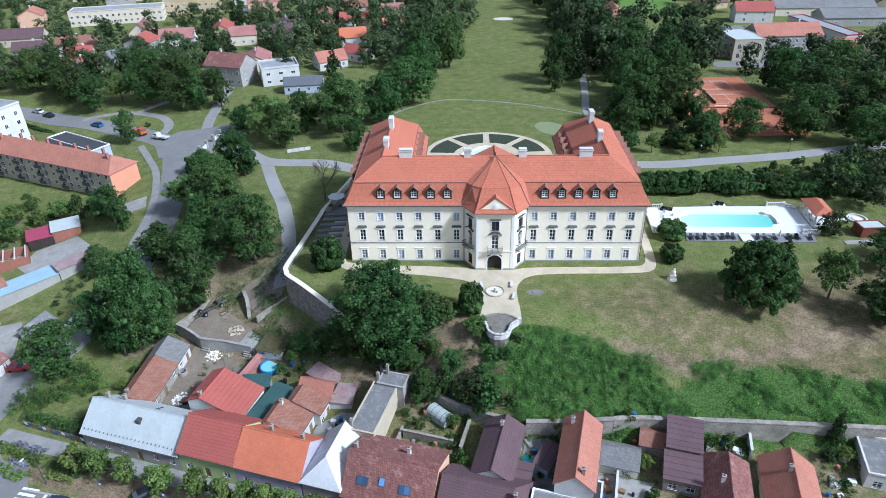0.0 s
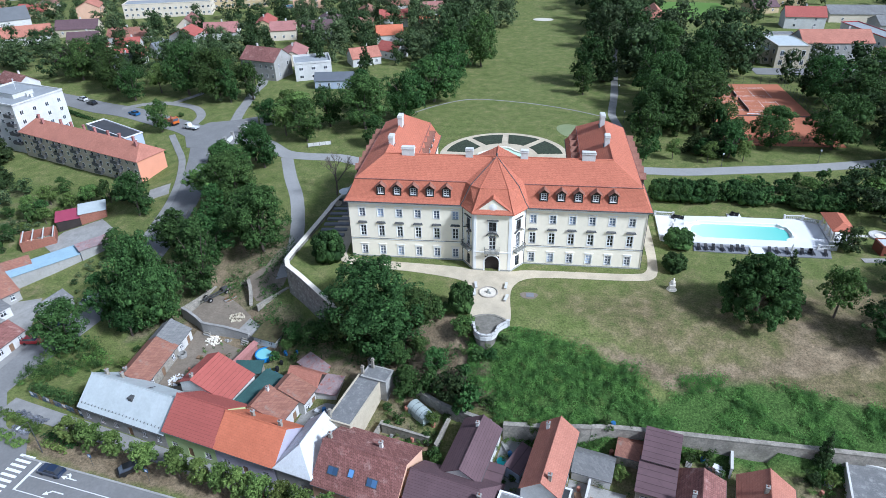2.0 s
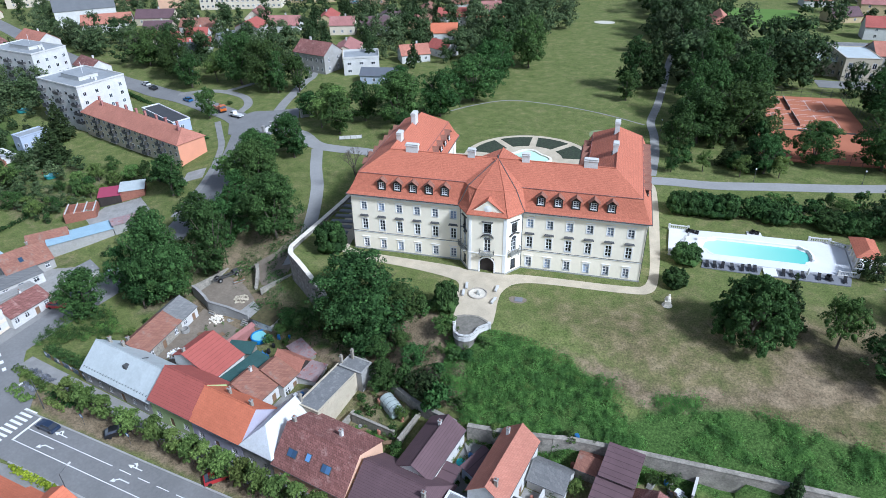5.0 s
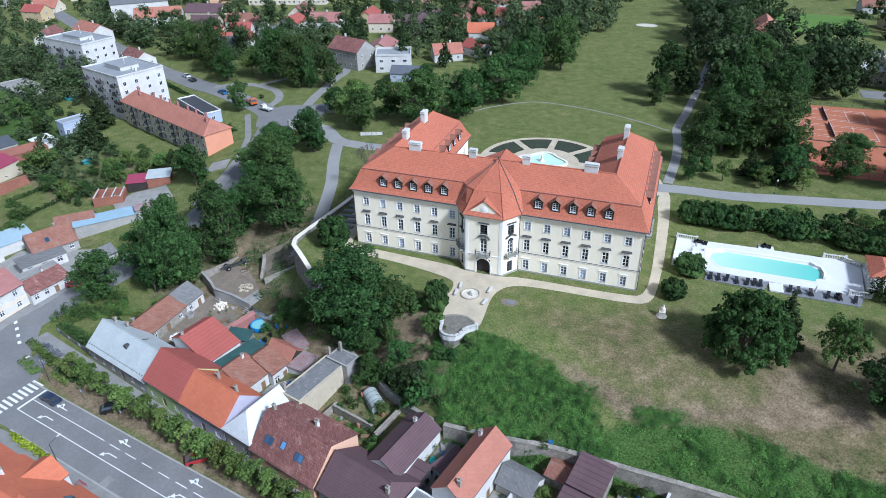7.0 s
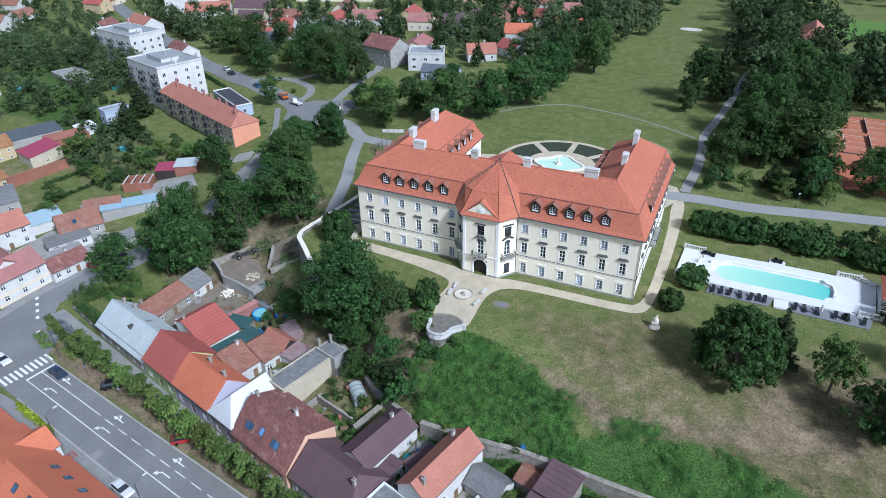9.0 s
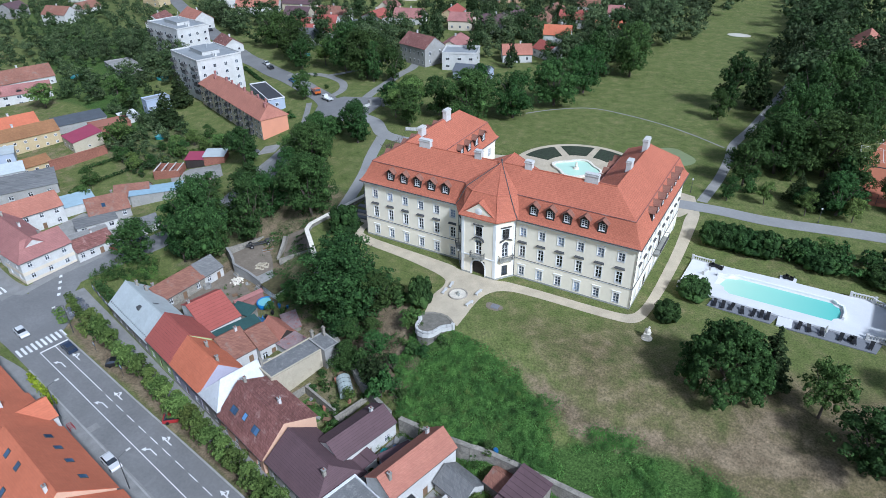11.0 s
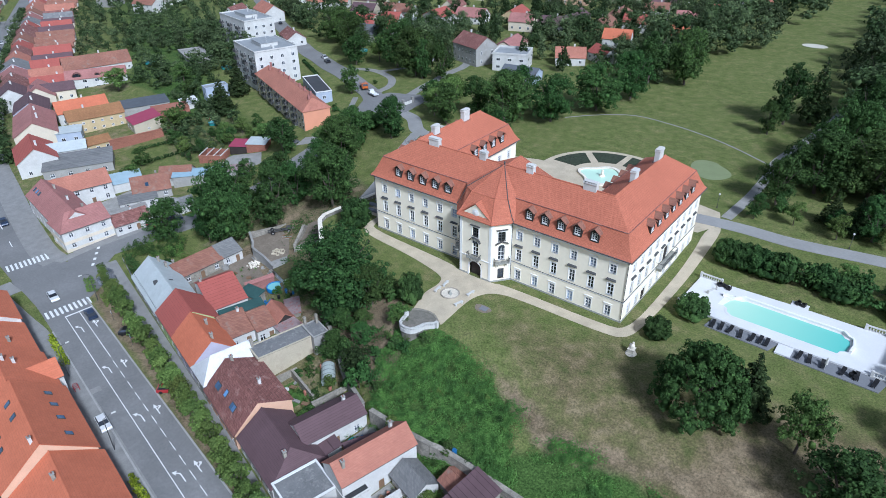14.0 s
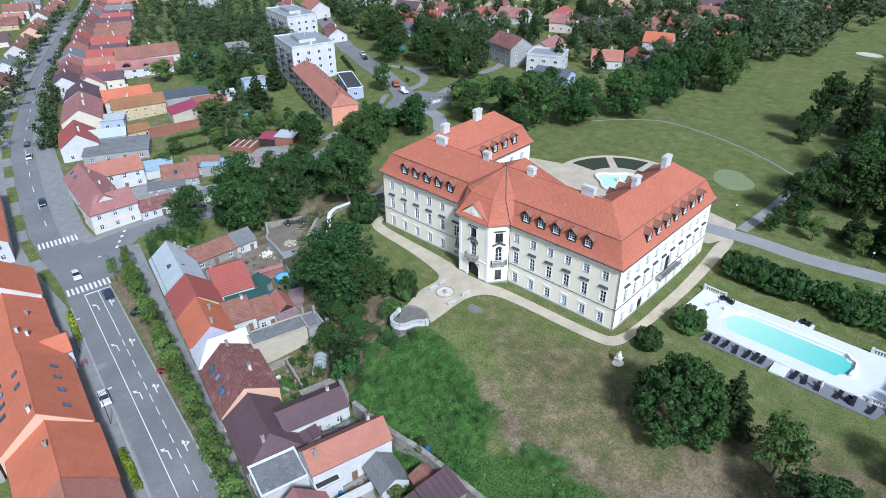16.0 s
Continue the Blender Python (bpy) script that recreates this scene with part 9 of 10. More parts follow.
house("low stable with brown tile roof", -161.4, -4.8, 79, 12.4, 7.2, 3.2, 4.8, ROOF_OCHRE, WALLS["yellow"], -11.6, wins=(4, 2, 1, 1), name="stable", category="barn")
single("brick_yard_wall", Mesh().box(-9, 9, -0.25, 0.25, -1.5, 3.2).box(-9.1, 9.1, -0.35, 0.35, 3.2, 3.4), WALLS["brick"], "long weathered brick yard wall", "wall", pose(-153.6, 8.0, -11.2, 0, 0, 76))
flat_house("brick outbuilding with flat tiled roof", -168.6, 30.6, 68, 13, 8, 3.6, WALLS["brick"], WALLS["brick"], -10.6, wins=(0, 0, 0, 0), parapet=0.15, name="outbuilding", category="barn")
flat_house("long shed with dark grey roof", -183.4, 28.6, 70, 17, 9.0, 4.2, plain("slate_felt", (0.10, 0.11, 0.125), 0.8, vary=0.15), WALLS["grey"], -11, wins=(0, 0, 0, 0), fall=0.8, name="shed", category="shed")
flat_house("open white tent-roofed garden shelter", -169.5, 39.5, -20, 9, 6, 3.0, WHITE, WALLS["white"], -9.8, wins=(0, 0, 0, 0), fall=0.5, name="shelter", category="shelter")
house("long two-storey building with red-brown roof", -247, 42.5, 73, 28, 11, 6.6, 10.8, ROOF_OLD, WALLS["white"], -11.6, wins=(9, 7, 2, 3), floors=2, size=(1.0, 1.0), chimneys=((2, 1),))
wing = house("white wing with red roof and large arched dormers", -232, 34.5, 62, 24, 8.5, 5.6, 8.4, ROOF_ROSE, WALLS["white"], -11.6, wins=(5, 4, 1, 1), floors=2, size=(1.7, 1.3))
for u, r in ((-7.5, 1.5), (0.5, 0.9), (7.5, 1.6)):
    arch = Mesh()
    prof = [(r * math.cos(math.pi * k / 8), r * 0.85 * math.sin(math.pi * k / 8)) for k in range(9)]
    for (p0, q0), (p1, q1) in zip(prof, prof[1:]):
        arch.slab([(u + p0 * 1.25, -3.75, 6.3 + q0 * 1.2), (u + p0 * 1.25, -1.2, 6.3 + q0 * 1.2), (u + p1 * 1.25, -1.2, 6.3 + q1 * 1.2), (u + p1 * 1.25, -3.75, 6.3 + q1 * 1.2)], 0.12)
    d = part("dormer", arch, ROOF_BROWN, wing, "arched brown dormer hood")
    part("dormer_window", Mesh().poly(*[(u + q[0] * 1.05, -3.6, 6.3 + q[1]) for q in prof]), GLASS, d)
house("street house with purple-brown roof", -214, -1.0, -24, 16, 12, 5.0, 8.6, ROOF_PURPLE, WALLS["lilac"], -12.3, wins=(5, 4, 2, 2), chimneys=((2, 1),))
house("street house with rose roof and skylights", -230, 9.0, -26, 15, 12, 5.0, 8.8, ROOF_ROSE, WALLS["cream"], -12.3, wins=(5, 4, 2, 2), skylights=((3, -3), (-3, -3), (0, 3)))
# play corner in a garden
sl = thing("garden_slide", "red and white children's slide beside a small pool", "slide", pose(-147.4, 34.0, height(-147.4, 34), 0, 0, -20))
part("tower", Mesh().box(-0.5, 0.5, -0.5, 0.5, 1.3, 1.45).box(-0.5, -0.42, -0.5, -0.42, 0, 1.3).box(0.42, 0.5, -0.5, -0.42, 0, 1.3).box(-0.5, -0.42, 0.42, 0.5, 0, 1.3).box(0.42, 0.5, 0.42, 0.5, 0, 1.3), PAINTS["red"], sl)
part("chute", Mesh().slab([(0.5, -0.3, 1.4), (3.0, -0.3, 0.25), (3.0, 0.3, 0.25), (0.5, 0.3, 1.4)], 0.06), WHITE, sl)
for x, y, r in ((-143.6, 32.6, 1.9), (-235, 62, 2.6), (-150, 118, 2.2), (-192, 74, 2.4)):
    pd = thing("garden_pool", "round turquoise garden pool on the grass", "pool", pose(x, y, height(x, y)), "garden pools")
    part("pool_wall", Mesh().lathe(0, 0, [(r, 0), (r + 0.05, 0.8), (r - 0.2, 0.8), (r - 0.2, 0.6)], 22), plain("teal_plastic", (0.06, 0.30, 0.30), 0.5, vary=0.1), pd)
    part("water", Mesh().lathe(0, 0, [(r - 0.15, 0.2), (r - 0.15, 0.65), (r - 0.3, 0.67)], 20), WATER_BLUE, pd)

# ---- houses north of the park ----
house("grey two-storey house with red-brown roof", -97.0, 131.5, -17, 16, 11, 7.4, 11.2, ROOF_BROWN, WALLS["grey"], None, wins=(6, 5, 2, 2), floors=2, chimneys=((-4, 1),), size=(0.9, 1.5), step=3.4)
flat_house("white modern cube house with roof terrace", -78.5, 132.0, 21, 14, 12, 6.4, ROOF_PALE, WALLS["white"], None, wins=(3, 2, 2, 2), floors=2, size=(1.6, 1.1), parapet=0.7)
house("low blue-grey house with dark roof", -66, 119, 8, 14, 8, 3.2, 5.2, plain("slate_roof", (0.12, 0.13, 0.15), 0.7, vary=0.12), WALLS["blue"], None, wins=(4, 2, 1, 1))
flat_house("grey flat-roofed garden hut", -78, 78.5, 25, 4.5, 3.5, 2.2, ROOF_GREY, WALLS["grey"], None, wins=(2, 0, 0, 1), size=(0.7, 0.9), name="hut", category="hut")
for x, y, rz, L, D, e, r, rf, wl, lab in (
        (-166, 147, 28, 17, 9, 3.4, 6.2, ROOF_RED, "white", "white house with bright red roof"), (-175, 166, 20, 10, 8, 3.2, 6.0, ROOF_RED, "white", "white house with red roof"),
        (-187, 159, 10, 12, 8, 3.0, 5.4, ROOF_RED, "cream", "cream house with red roof"), (-160, 135, 22, 11, 8, 3.6, 7.4, plain("dark_shingles", (0.12, 0.125, 0.13), 0.8, vary=0.15), "white", "white-gabled house with dark roof"),
        (-155, 158, 60, 9, 7, 3.4, 6.4, plain("grey_shingles", (0.17, 0.18, 0.19), 0.8, vary=0.15), "white", "white house with grey roof"), (-202, 174, 15, 14, 9, 3.2, 6.6, ROOF_PURPLE, "sand", "house with dark brown roof"),
        (-219, 196, 15, 20, 10, 3.4, 7.0, ROOF_PURPLE, "sand", "long house with dark brown roof"), (-238, 181, 32, 24, 12, 4.0, 8.0, ROOF_SALMON, "white", "large house with salmon roof"),
        (-247, 143, -20, 20, 11, 5.5, 9.2, ROOF_SALMON, "white", "white house with orange roof"), (-192, 113, -25, 15, 9, 3.4, 6.4, ROOF_BROWN, "white", "white house with brown roof"),
        (-94, 192, 20, 14, 10, 4.6, 8.0, ROOF_PURPLE, "white", "white house with dark purple-brown roof"), (-110, 190, 15, 12, 9, 4.6, 7.8, ROOF_ROSE, "cream", "cream house with rose roof"),
        (-62, 150, 30, 12, 9, 3.4, 6.6, ROOF_SALMON, "white", "white house with faded red roof"), (-52, 160, -30, 11, 8, 3.4, 6.2, ROOF_RED, "white", "white house with red roof"),
        (-58, 186, 15, 12, 9, 4, 7.4, ROOF_ORANGE, "white", "white house with orange roof"), (-40, 205, 20, 13, 9, 4.2, 7.6, ROOF_ORANGE, "cream", "cream house with orange roof"),
        (-62, 218, 10, 14, 9, 4.4, 7.8, ROOF_RED, "white", "white house with red roof"), (-45, 238, 15, 12, 9, 4.4, 7.8, ROOF_ROSE, "white", "white house with rose roof"),
        (-66, 250, 15, 12, 9, 4.4, 7.8, ROOF_OLD, "white", "white house with weathered roof"), (-36, 262, 15, 12, 9, 4.4, 7.8, ROOF_RED, "white", "white house with red roof")):
    house(lab, x, y, rz, L, D, e, r, rf, WALLS[wl], None, wins=(3, 3, 1, 2), chimneys=((1.5, 0.6),), attic=r - e > 3)
house("tall white hall with dark roof", -264, 196, 42, 30, 16, 8.0, 13.0, plain("dark_sheet_roof", (0.14, 0.145, 0.15), 0.6, vary=0.1), WALLS["white"], None, wins=(5, 5, 2, 2))
flat_house("long yellow school with flat roof", -192, 239, 16, 46, 13, 7.0, ROOF_PALE, WALLS["cream"], None, wins=(16, 14, 4, 4), floors=2, name="school", category="school")
flat_house("second school wing with flat roof", -160, 262, 16, 30, 12, 7.0, ROOF_PALE, WALLS["yellow"], None, wins=(10, 9, 4, 4), floors=2, name="school", category="school")
pd = thing("garden_pool", "bright blue rectangular pool behind a stone wall", "pool", pose(-128, 262, height(-128, 262), 0, 0, 8))
part("pool_wall", Mesh().box(-8, 8, -5, 5, 0, 0.4), DECK, pd)
part("water", Mesh().box(-5.5, 5.5, -2.6, 2.6, 0.4, 0.44), plain("blue_water", (0.05, 0.42, 0.58), 0.2, vary=0.05), pd)
# east of the park
house("villa with salmon roof and pale sheet ridge", 63, 205, 88, 22, 13, 7.0, 12.5, ROOF_SALMON, WALLS["grey"], None, wins=(5, 5, 3, 3), floors=2, hip=(4, 4))
house("long two-storey school with orange tile roof", 127, 168, 3, 27, 13, 7.2, 11.0, ROOF_SALMON, WALLS["grey"], None, wins=(9, 8, 2, 2), floors=2, size=(1.1, 1.7), step=3.3, chimneys=((6, 1), (-8, 1)))
flat_house("stone-fronted school hall with pale sheet roof", 106.5, 160, 3, 12, 18, 8.2, ROOF_METAL, WALLS["sand"], None, wins=(3, 2, 3, 3), floors=2, size=(1.5, 2.0), step=3.6, parapet=0.2)
flat_house("low school annex with pale sheet roof", 97.0, 163, 3, 8, 14, 5.0, ROOF_METAL, WALLS["sand"], None, wins=(2, 1, 2, 2))
patch("yard_paving", [(92, 141), (125, 141), (150, 148), (150, 158), (114, 158), (113, 150), (92, 150)], ASPHALT, "asphalt school yard", 0.08, 3.0)
flat_house("long low hall with pale roof and red rim", 156, 193, 100, 42, 8, 4.5, ROOF_PALE, WALLS["white"], None, wins=(8, 8, 1, 1), rim=PAINTS["red"], name="hall", category="hall")
house("small house with orange roof", 150, 162, 5, 11, 9, 3.2, 6.0, ROOF_SALMON, WALLS["white"], None, wins=(2, 2, 1, 1))
house("low workshop with brown roof", 168, 163, 5, 20, 10, 3.6, 5.6, ROOF_PURPLE, WALLS["cream"], None, wins=(4, 3, 1, 1), name="workshop", category="workshop")
house("long barn with grey roof", 186, 216, 0, 44, 14, 4.0, 7.0, ROOF_SLATE, WALLS["grey"], None, wins=(4, 4, 1, 1), name="barn", category="barn")
house("long barn with grey roof and cream wall", 176, 240, 0, 50, 14, 4.0, 7.0, ROOF_SLATE, WALLS["cream"], None, wins=(4, 4, 1, 1), name="barn", category="barn")
flat_house("low grey garage row with felt roof", 107, 190, 5, 30, 10, 3.4, ROOF_GREY, WALLS["grey"], None, wins=(4, 2, 1, 1), name="garage", category="garage")
patch("meadow", [(62, 235), (112, 238), (110, 280), (60, 285)], plain("bright_meadow", (0.11, 0.20, 0.035), 0.95, vary=0.15, coarse=0.05, world_pos=True), "bright green meadow beyond the trees", 0.1, 6.0, category="meadow")

# more roofs of the old town, further off
hg = random.Random(21)
ROOFS = [ROOF_RED, ROOF_SALMON, ROOF_OLD, ROOF_ROSE, ROOF_BROWN, ROOF_OLD, ROOF_PURPLE, ROOF_GREY]
RNAMES = {ROOF_RED: "red", ROOF_SALMON: "salmon", ROOF_OLD: "weathered orange", ROOF_ROSE: "rose", ROOF_BROWN: "brown", ROOF_ORANGE: "orange", ROOF_PURPLE: "dark brown", ROOF_GREY: "grey"}


def fill_house(x, y, rz, near=False):
    if any(math.hypot(x - a, y - b) < r + 7 for a, b, r in TAKEN):
        return
    rf, wl = hg.choice(ROOFS), hg.choice(["white", "cream", "sand", "grey", "peach", "yellow", "white"])
    e = hg.choice([3.2, 3.4, 5.6])
    L, D = hg.uniform(12, 18), hg.uniform(9, 12)
    house(f"{wl} walled town house with {RNAMES[rf]} tile roof", x, y, rz, L, D, e, e + hg.uniform(2.6, 4.0), rf, WALLS[wl], None, wins=(2, 1, 0, 1), floors=2 if e > 5 else 1, chimneys=((hg.uniform(-3, 3), 0.6),), group="roofs of the old town")


line = along(MAIN[:6], 1.0)
for i in range(60, len(line) - 1, 14):
    p, q = line[i], line[i + 1]
    if p.x < -238:
        d = (q - p).normalized()
        nn = Vector((-d.y, d.x, 0))
        rz = math.degrees(math.atan2(d.y, d.x))
        for off, turn, L, D in ((13.5, 0, 13.9, hg.uniform(10.5, 12.5)), (28.5, 90, hg.uniform(15, 19), hg.uniform(7, 9))):
            rf, wl = hg.choice(ROOFS), hg.choice(["white", "cream", "grey", "lilac", "peach", "white"])
            e = hg.choice([4.6, 5.2, 5.6]) - (1.2 if turn else 0)
            hx, hy = (p + nn * off)[:2]
            house(f"{wl} terraced street house with {RNAMES[rf]} tile roof", hx, hy, rz + turn, L, D, e, e + hg.uniform(3.0, 4.0) - (0.8 if turn else 0), rf, WALLS[wl], None, wins=(4, 3, 0, 1), chimneys=((hg.uniform(-3, 3), 0.6),), skylights=((-2, -2.6), (2, 2.6)) if hg.random() < 0.5 else (), group="terraced houses of the long street")
for i in range(0, len(line) - 60, 16):
    p, q = line[i], line[i + 1]
    d = (q - p).normalized()
    nn = Vector((-d.y, d.x, 0))
    rz = math.degrees(math.atan2(d.y, d.x))
    fill_house(*(p - nn * 17)[:2], rz)
    if hg.random() < 0.7:
        fill_house(*(p - nn * 36)[:2], rz + 90)
for _ in range(120):
    x, y = hg.uniform(-420, -70), hg.uniform(120, 430)
    if abs(y - 0.58 * -x - 16) < 12 or (x > -90 and y < 180):
        continue
    fill_house(x, y, hg.choice([10, 20, 100, 110]) + hg.uniform(-8, 8))
for _ in range(40):
    x, y = hg.uniform(-75, -28), hg.uniform(265, 430)
    fill_house(x, y, hg.uniform(0, 120))
for _ in range(60):
    x, y = hg.uniform(120, 330), hg.uniform(150, 400)
    fill_house(x, y, hg.uniform(-10, 20))

# ---- trees by the palace and the streets ----
for k, x, y, h, w in [("shade", -21.0, -20.6, 16.4, 22.5), ("mid", -12.8, -20.4, 8.5, 9), ("big", -53.6, 7.5, 16.5, 17), ("big", -67, 24, 15, 15), ("shade", -71.5, -13.5, 22, 17), ("dark", -63.5, -4.0, 19, 11),
                      ("dark", -80.6, -14.6, 13, 8), ("mid", -84.5, -22.6, 12, 12.5), ("round", -34.6, -2.5, 7.0, 7.6), ("round", -5.0, -17.6, 6.6, 5.2), ("mid", -25.6, -21.7, 8.5, 9), ("mid", -30.4, -19.2, 7.5, 7.5), ("dark", -18.5, -24.6, 7, 8), ("light", -4.2, -22.4, 4.2, 4.6), ("bush", 3.4, -24.2, 1.5, 2.6), ("bush", 1.4, -26.7, 1.7, 3.0), ("bush", -1.4, -26.6, 1.8, 3.0), ("shrub", -9.0, -18.6, 3.0, 4.6), ("shrub", -12.2, -17.4, 2.6, 4.4), ("dome", 48.8, -13.6, 12.2, 13.2), ("fir", 54.6, -9.2, 12, 7), ("light", 62.6, -13.2, 11, 8),
                      ("dark", 69.5, -19.5, 11, 13), ("round", 39.4, 10.2, 4.2, 6.8), ("round", 36.8, 0.4, 3.9, 5.4), ("yew", 75.2, 11.4, 5.5, 7), ("mid", 78, -3, 9, 9), ("dark", 84, 0, 9, 8)]:
    tree(k, x, y, h, w)
for k, x, y, h, w in [("big", -44, 74, 17, 20), ("mid", -60, 64, 13, 12), ("dark", -77.7, 41, 7, 9), ("mid", -71, 49.8, 12, 10), ("big", -104, 101, 20, 19), ("big", -118, 106, 20, 18), ("mid", -92, 102, 14, 11), ("mid", -112, 73, 11, 8.5),
                      ("dark", -99, 99, 16, 9), ("mid", -136, 100, 13, 12), ("big", -150, 112, 17, 17), ("big", -172, 124, 17, 18), ("dark", -160, 122, 16, 11), ("light", -130, 108, 11, 9), ("mid", -38, 60, 9, 9), ("light", -68, 68, 10, 8),
                      ("big", -33, 84, 16, 17), ("big", -26, 102, 17, 20), ("big", -22, 120, 18, 16), ("big", -13, 147, 21, 17), ("dark", -24, 140, 20, 14), ("mid", -56, 76, 13, 12), ("mid", -48, 90, 14, 14), ("light", -72, 84, 10, 10)]:
    tree(k, x, y, h, w)
for k, x, y, h, w in [("big", 57, 80, 18, 22), ("big", 46, 76, 16, 18), ("mid", 40, 64, 13, 11), ("big", 48, 96, 20, 18), ("big", 62, 104, 20, 19), ("big", 75, 66.5, 12, 15), ("big", 91, 66, 17, 18), ("big", 106, 58, 13, 17), ("big", 112, 74, 17, 20),
                      ("big", 126, 121, 16, 20), ("dark", 108, 92, 17, 15), ("big", 104, 108, 17, 18), ("fir", 52.5, 60.5, 8, 6), ("fir", 57.5, 59.5, 9, 6), ("fir", 62, 61, 8, 5), ("mid", 38, 53.5, 6.5, 5), ("light", 46, 55.5, 6, 4.5), ("light", 55, 54, 6.2, 5),
                      ("light", 64.5, 55.5, 6, 5), ("dark", 50, 112, 22, 15), ("dark", 66, 122, 21, 15), ("dark", 27, 124, 20, 13), ("mid", 25.5, 112, 10, 8), ("fir", 34, 128, 22, 9), ("big", 56, 136, 20, 18), ("dark", 47, 150, 22, 15)]:
    tree(k, x, y, h, w)
for k, x, y, h, w in [("fir", -147.7, 39.9, 15, 9), ("light", -150.6, 20.8, 9.5, 11), ("light", -212.5, 33.4, 10, 12), ("fir", -158.6, 55.5, 15, 8.5), ("dark", -101.0, 31.5, 8, 8), ("mid", -140, 14, 6, 7), ("mid", -134, -2, 6, 7), ("light", -126.7, -9.0, 5, 6), ("dark", -94.2, 24.4, 13, 10),
                      ("shrub", -9.0, -18.2, 3.5, 6), ("light", -3.6, -22.6, 3.0, 4.4), ("shrub", -3.0, -30.5, 3.2, 4.6), ("shrub", -1.5, -33.5, 2.6, 4.0), ("mid", -13, -31.5, 6, 7), ("shrub", 1.5, -35.5, 2.2, 3.6), ("mid", -125, 38, 5, 5), ("bush", -116, 33, 2, 3), ("mid", -178, 46, 7, 7), ("light", -197, 55, 8, 8)]:
    tree(k, x, y, h, w)
# clipped street trees
for i, u in enumerate((-37.1, -32.9, -28.4, -21.6, -15.3, -11.1, -7.2, -3.4, 0.2, 3.8, 7.4, 11.0, 14.6, 18.4, 22.0, 25.6, 29.2, 33.0, 37.0, 41, 45, 49, 53)):
    x, y = st(u, float(np.interp(u, [-52, -25, 0, 36, 54], [-4.9, -4.7, -3.9, -2.9, -2.8])))
    tree("street", x, y, 6.4 + 0.4 * math.sin(i * 2.1), 4.8 + 0.4 * math.cos(i * 1.7), "clipped street trees")


def hedge_run(label, a, b, w, h, mat, seed, group="", plants=90):
    """A clipped hedge between two places."""
    (ax, ay), (bx, by) = a, b
    L = math.hypot(bx - ax, by - ay)
    n = max(2, int(L / (w * 0.45)))
    cs = [(L * i / (n - 1), 0, h * 0.5) for i in range(n)]
    v, f = leaf_cloud(cs, [w * 0.55] * n, int(plants * L * max(w, 0.8)), 0.12, seed, h / w, rough=True)
    single("hedge", quick_mesh("hedge", v, f, mat), None, label, "hedge", pose(ax, ay, height(ax, ay) + 0.05, 0, 0, math.degrees(math.atan2(by - ay, bx - ax))), group)


LEAF_LAVENDER = leafy("lavender_leaves", (0.10, 0.11, 0.13), (0.20, 0.21, 0.26), 0.0)
CORNER = "hedges of the street corner beds"
for k, (a, b, w, h, mt, lab) in enumerate((((-86.4, -40.4), (-76.6, -44.0), 1.9, 0.9, LEAF_STREET, "bright green clipped hedge in the corner bed"), ((-83.0, -40.4), (-77.4, -42.0), 1.6, 0.7, LEAF_LAVENDER, "grey-blue lavender row in the corner bed"),
                                           ((-83.4, -45.2), (-77.8, -47.0), 2.0, 0.8, LEAF_STREET, "bright green clipped hedge beside the crossing"), ((-82.0, -43.6), (-78.4, -44.6), 1.0, 0.5, LEAF_LAVENDER, "grey-blue lavender row beside the footway"),
                                           ((-74.6, -44.8), (-68.6, -46.4), 1.7, 1.0, LEAF_MID, "dark green clipped hedge on the verge"), ((-74.0, -46.4), (-69.4, -47.6), 1.4, 0.9, LEAF_STREET, "green clipped hedge on the verge"),
                                           ((-83.6, -34.6), (-71.6, -37.8), 2.6, 2.0, LEAF_MID, "tall green hedge behind the picture fence"))):
    hedge_run(lab, a, b, w, h, mt, 400 + k, CORNER)
for (ax, ay), (bx, by) in (((-67.6, -61.0), (-56.8, -63.0)), ((-20.0, -69.8), (-11.0, -71.2))):
    L = math.hypot(bx - ax, by - ay)
    cs = [(L * i / 14, 0, 0.55) for i in range(15)]
    v, f = leaf_cloud(cs, [0.75] * 15, 1500, 0.13, 77, 0.8)
    ob = single("hedge", quick_mesh("hedge", v, f, leafy("yellow_leaves", (0.10, 0.13, 0.01), (0.30, 0.32, 0.03))), None, "yellow-green clipped hedge on the footway", "hedge", pose(ax, ay, height(ax, ay), 0, 0, math.degrees(math.atan2(by - ay, bx - ax))), "hedges on the footway")
# big hedge between park road and pool
g5 = random.Random(8)
for i in range(26):
    x = 38 + 3.0 * i
    y = float(np.interp(x, [38, 60, 85, 115], [32.5, 31.6, 29.6, 34]))
    tree("round" if g5.random() < 0.55 else "shrub", x + g5.uniform(-0.8, 0.8), y + g5.uniform(-1.2, 1.2), g5.uniform(4.2, 6.0), g5.uniform(6.0, 8.0), "tall hedge beside the pool lawn")
for i in range(14):
    x = 60 + 3.8 * i
    tree("light" if i % 4 == 0 else "shrub", x, float(np.interp(x, [60, 110], [36.5, 42])) + g5.uniform(-1, 1), g5.uniform(3.5, 5.5), g5.uniform(4.5, 6.5), "tall hedge beside the pool lawn")
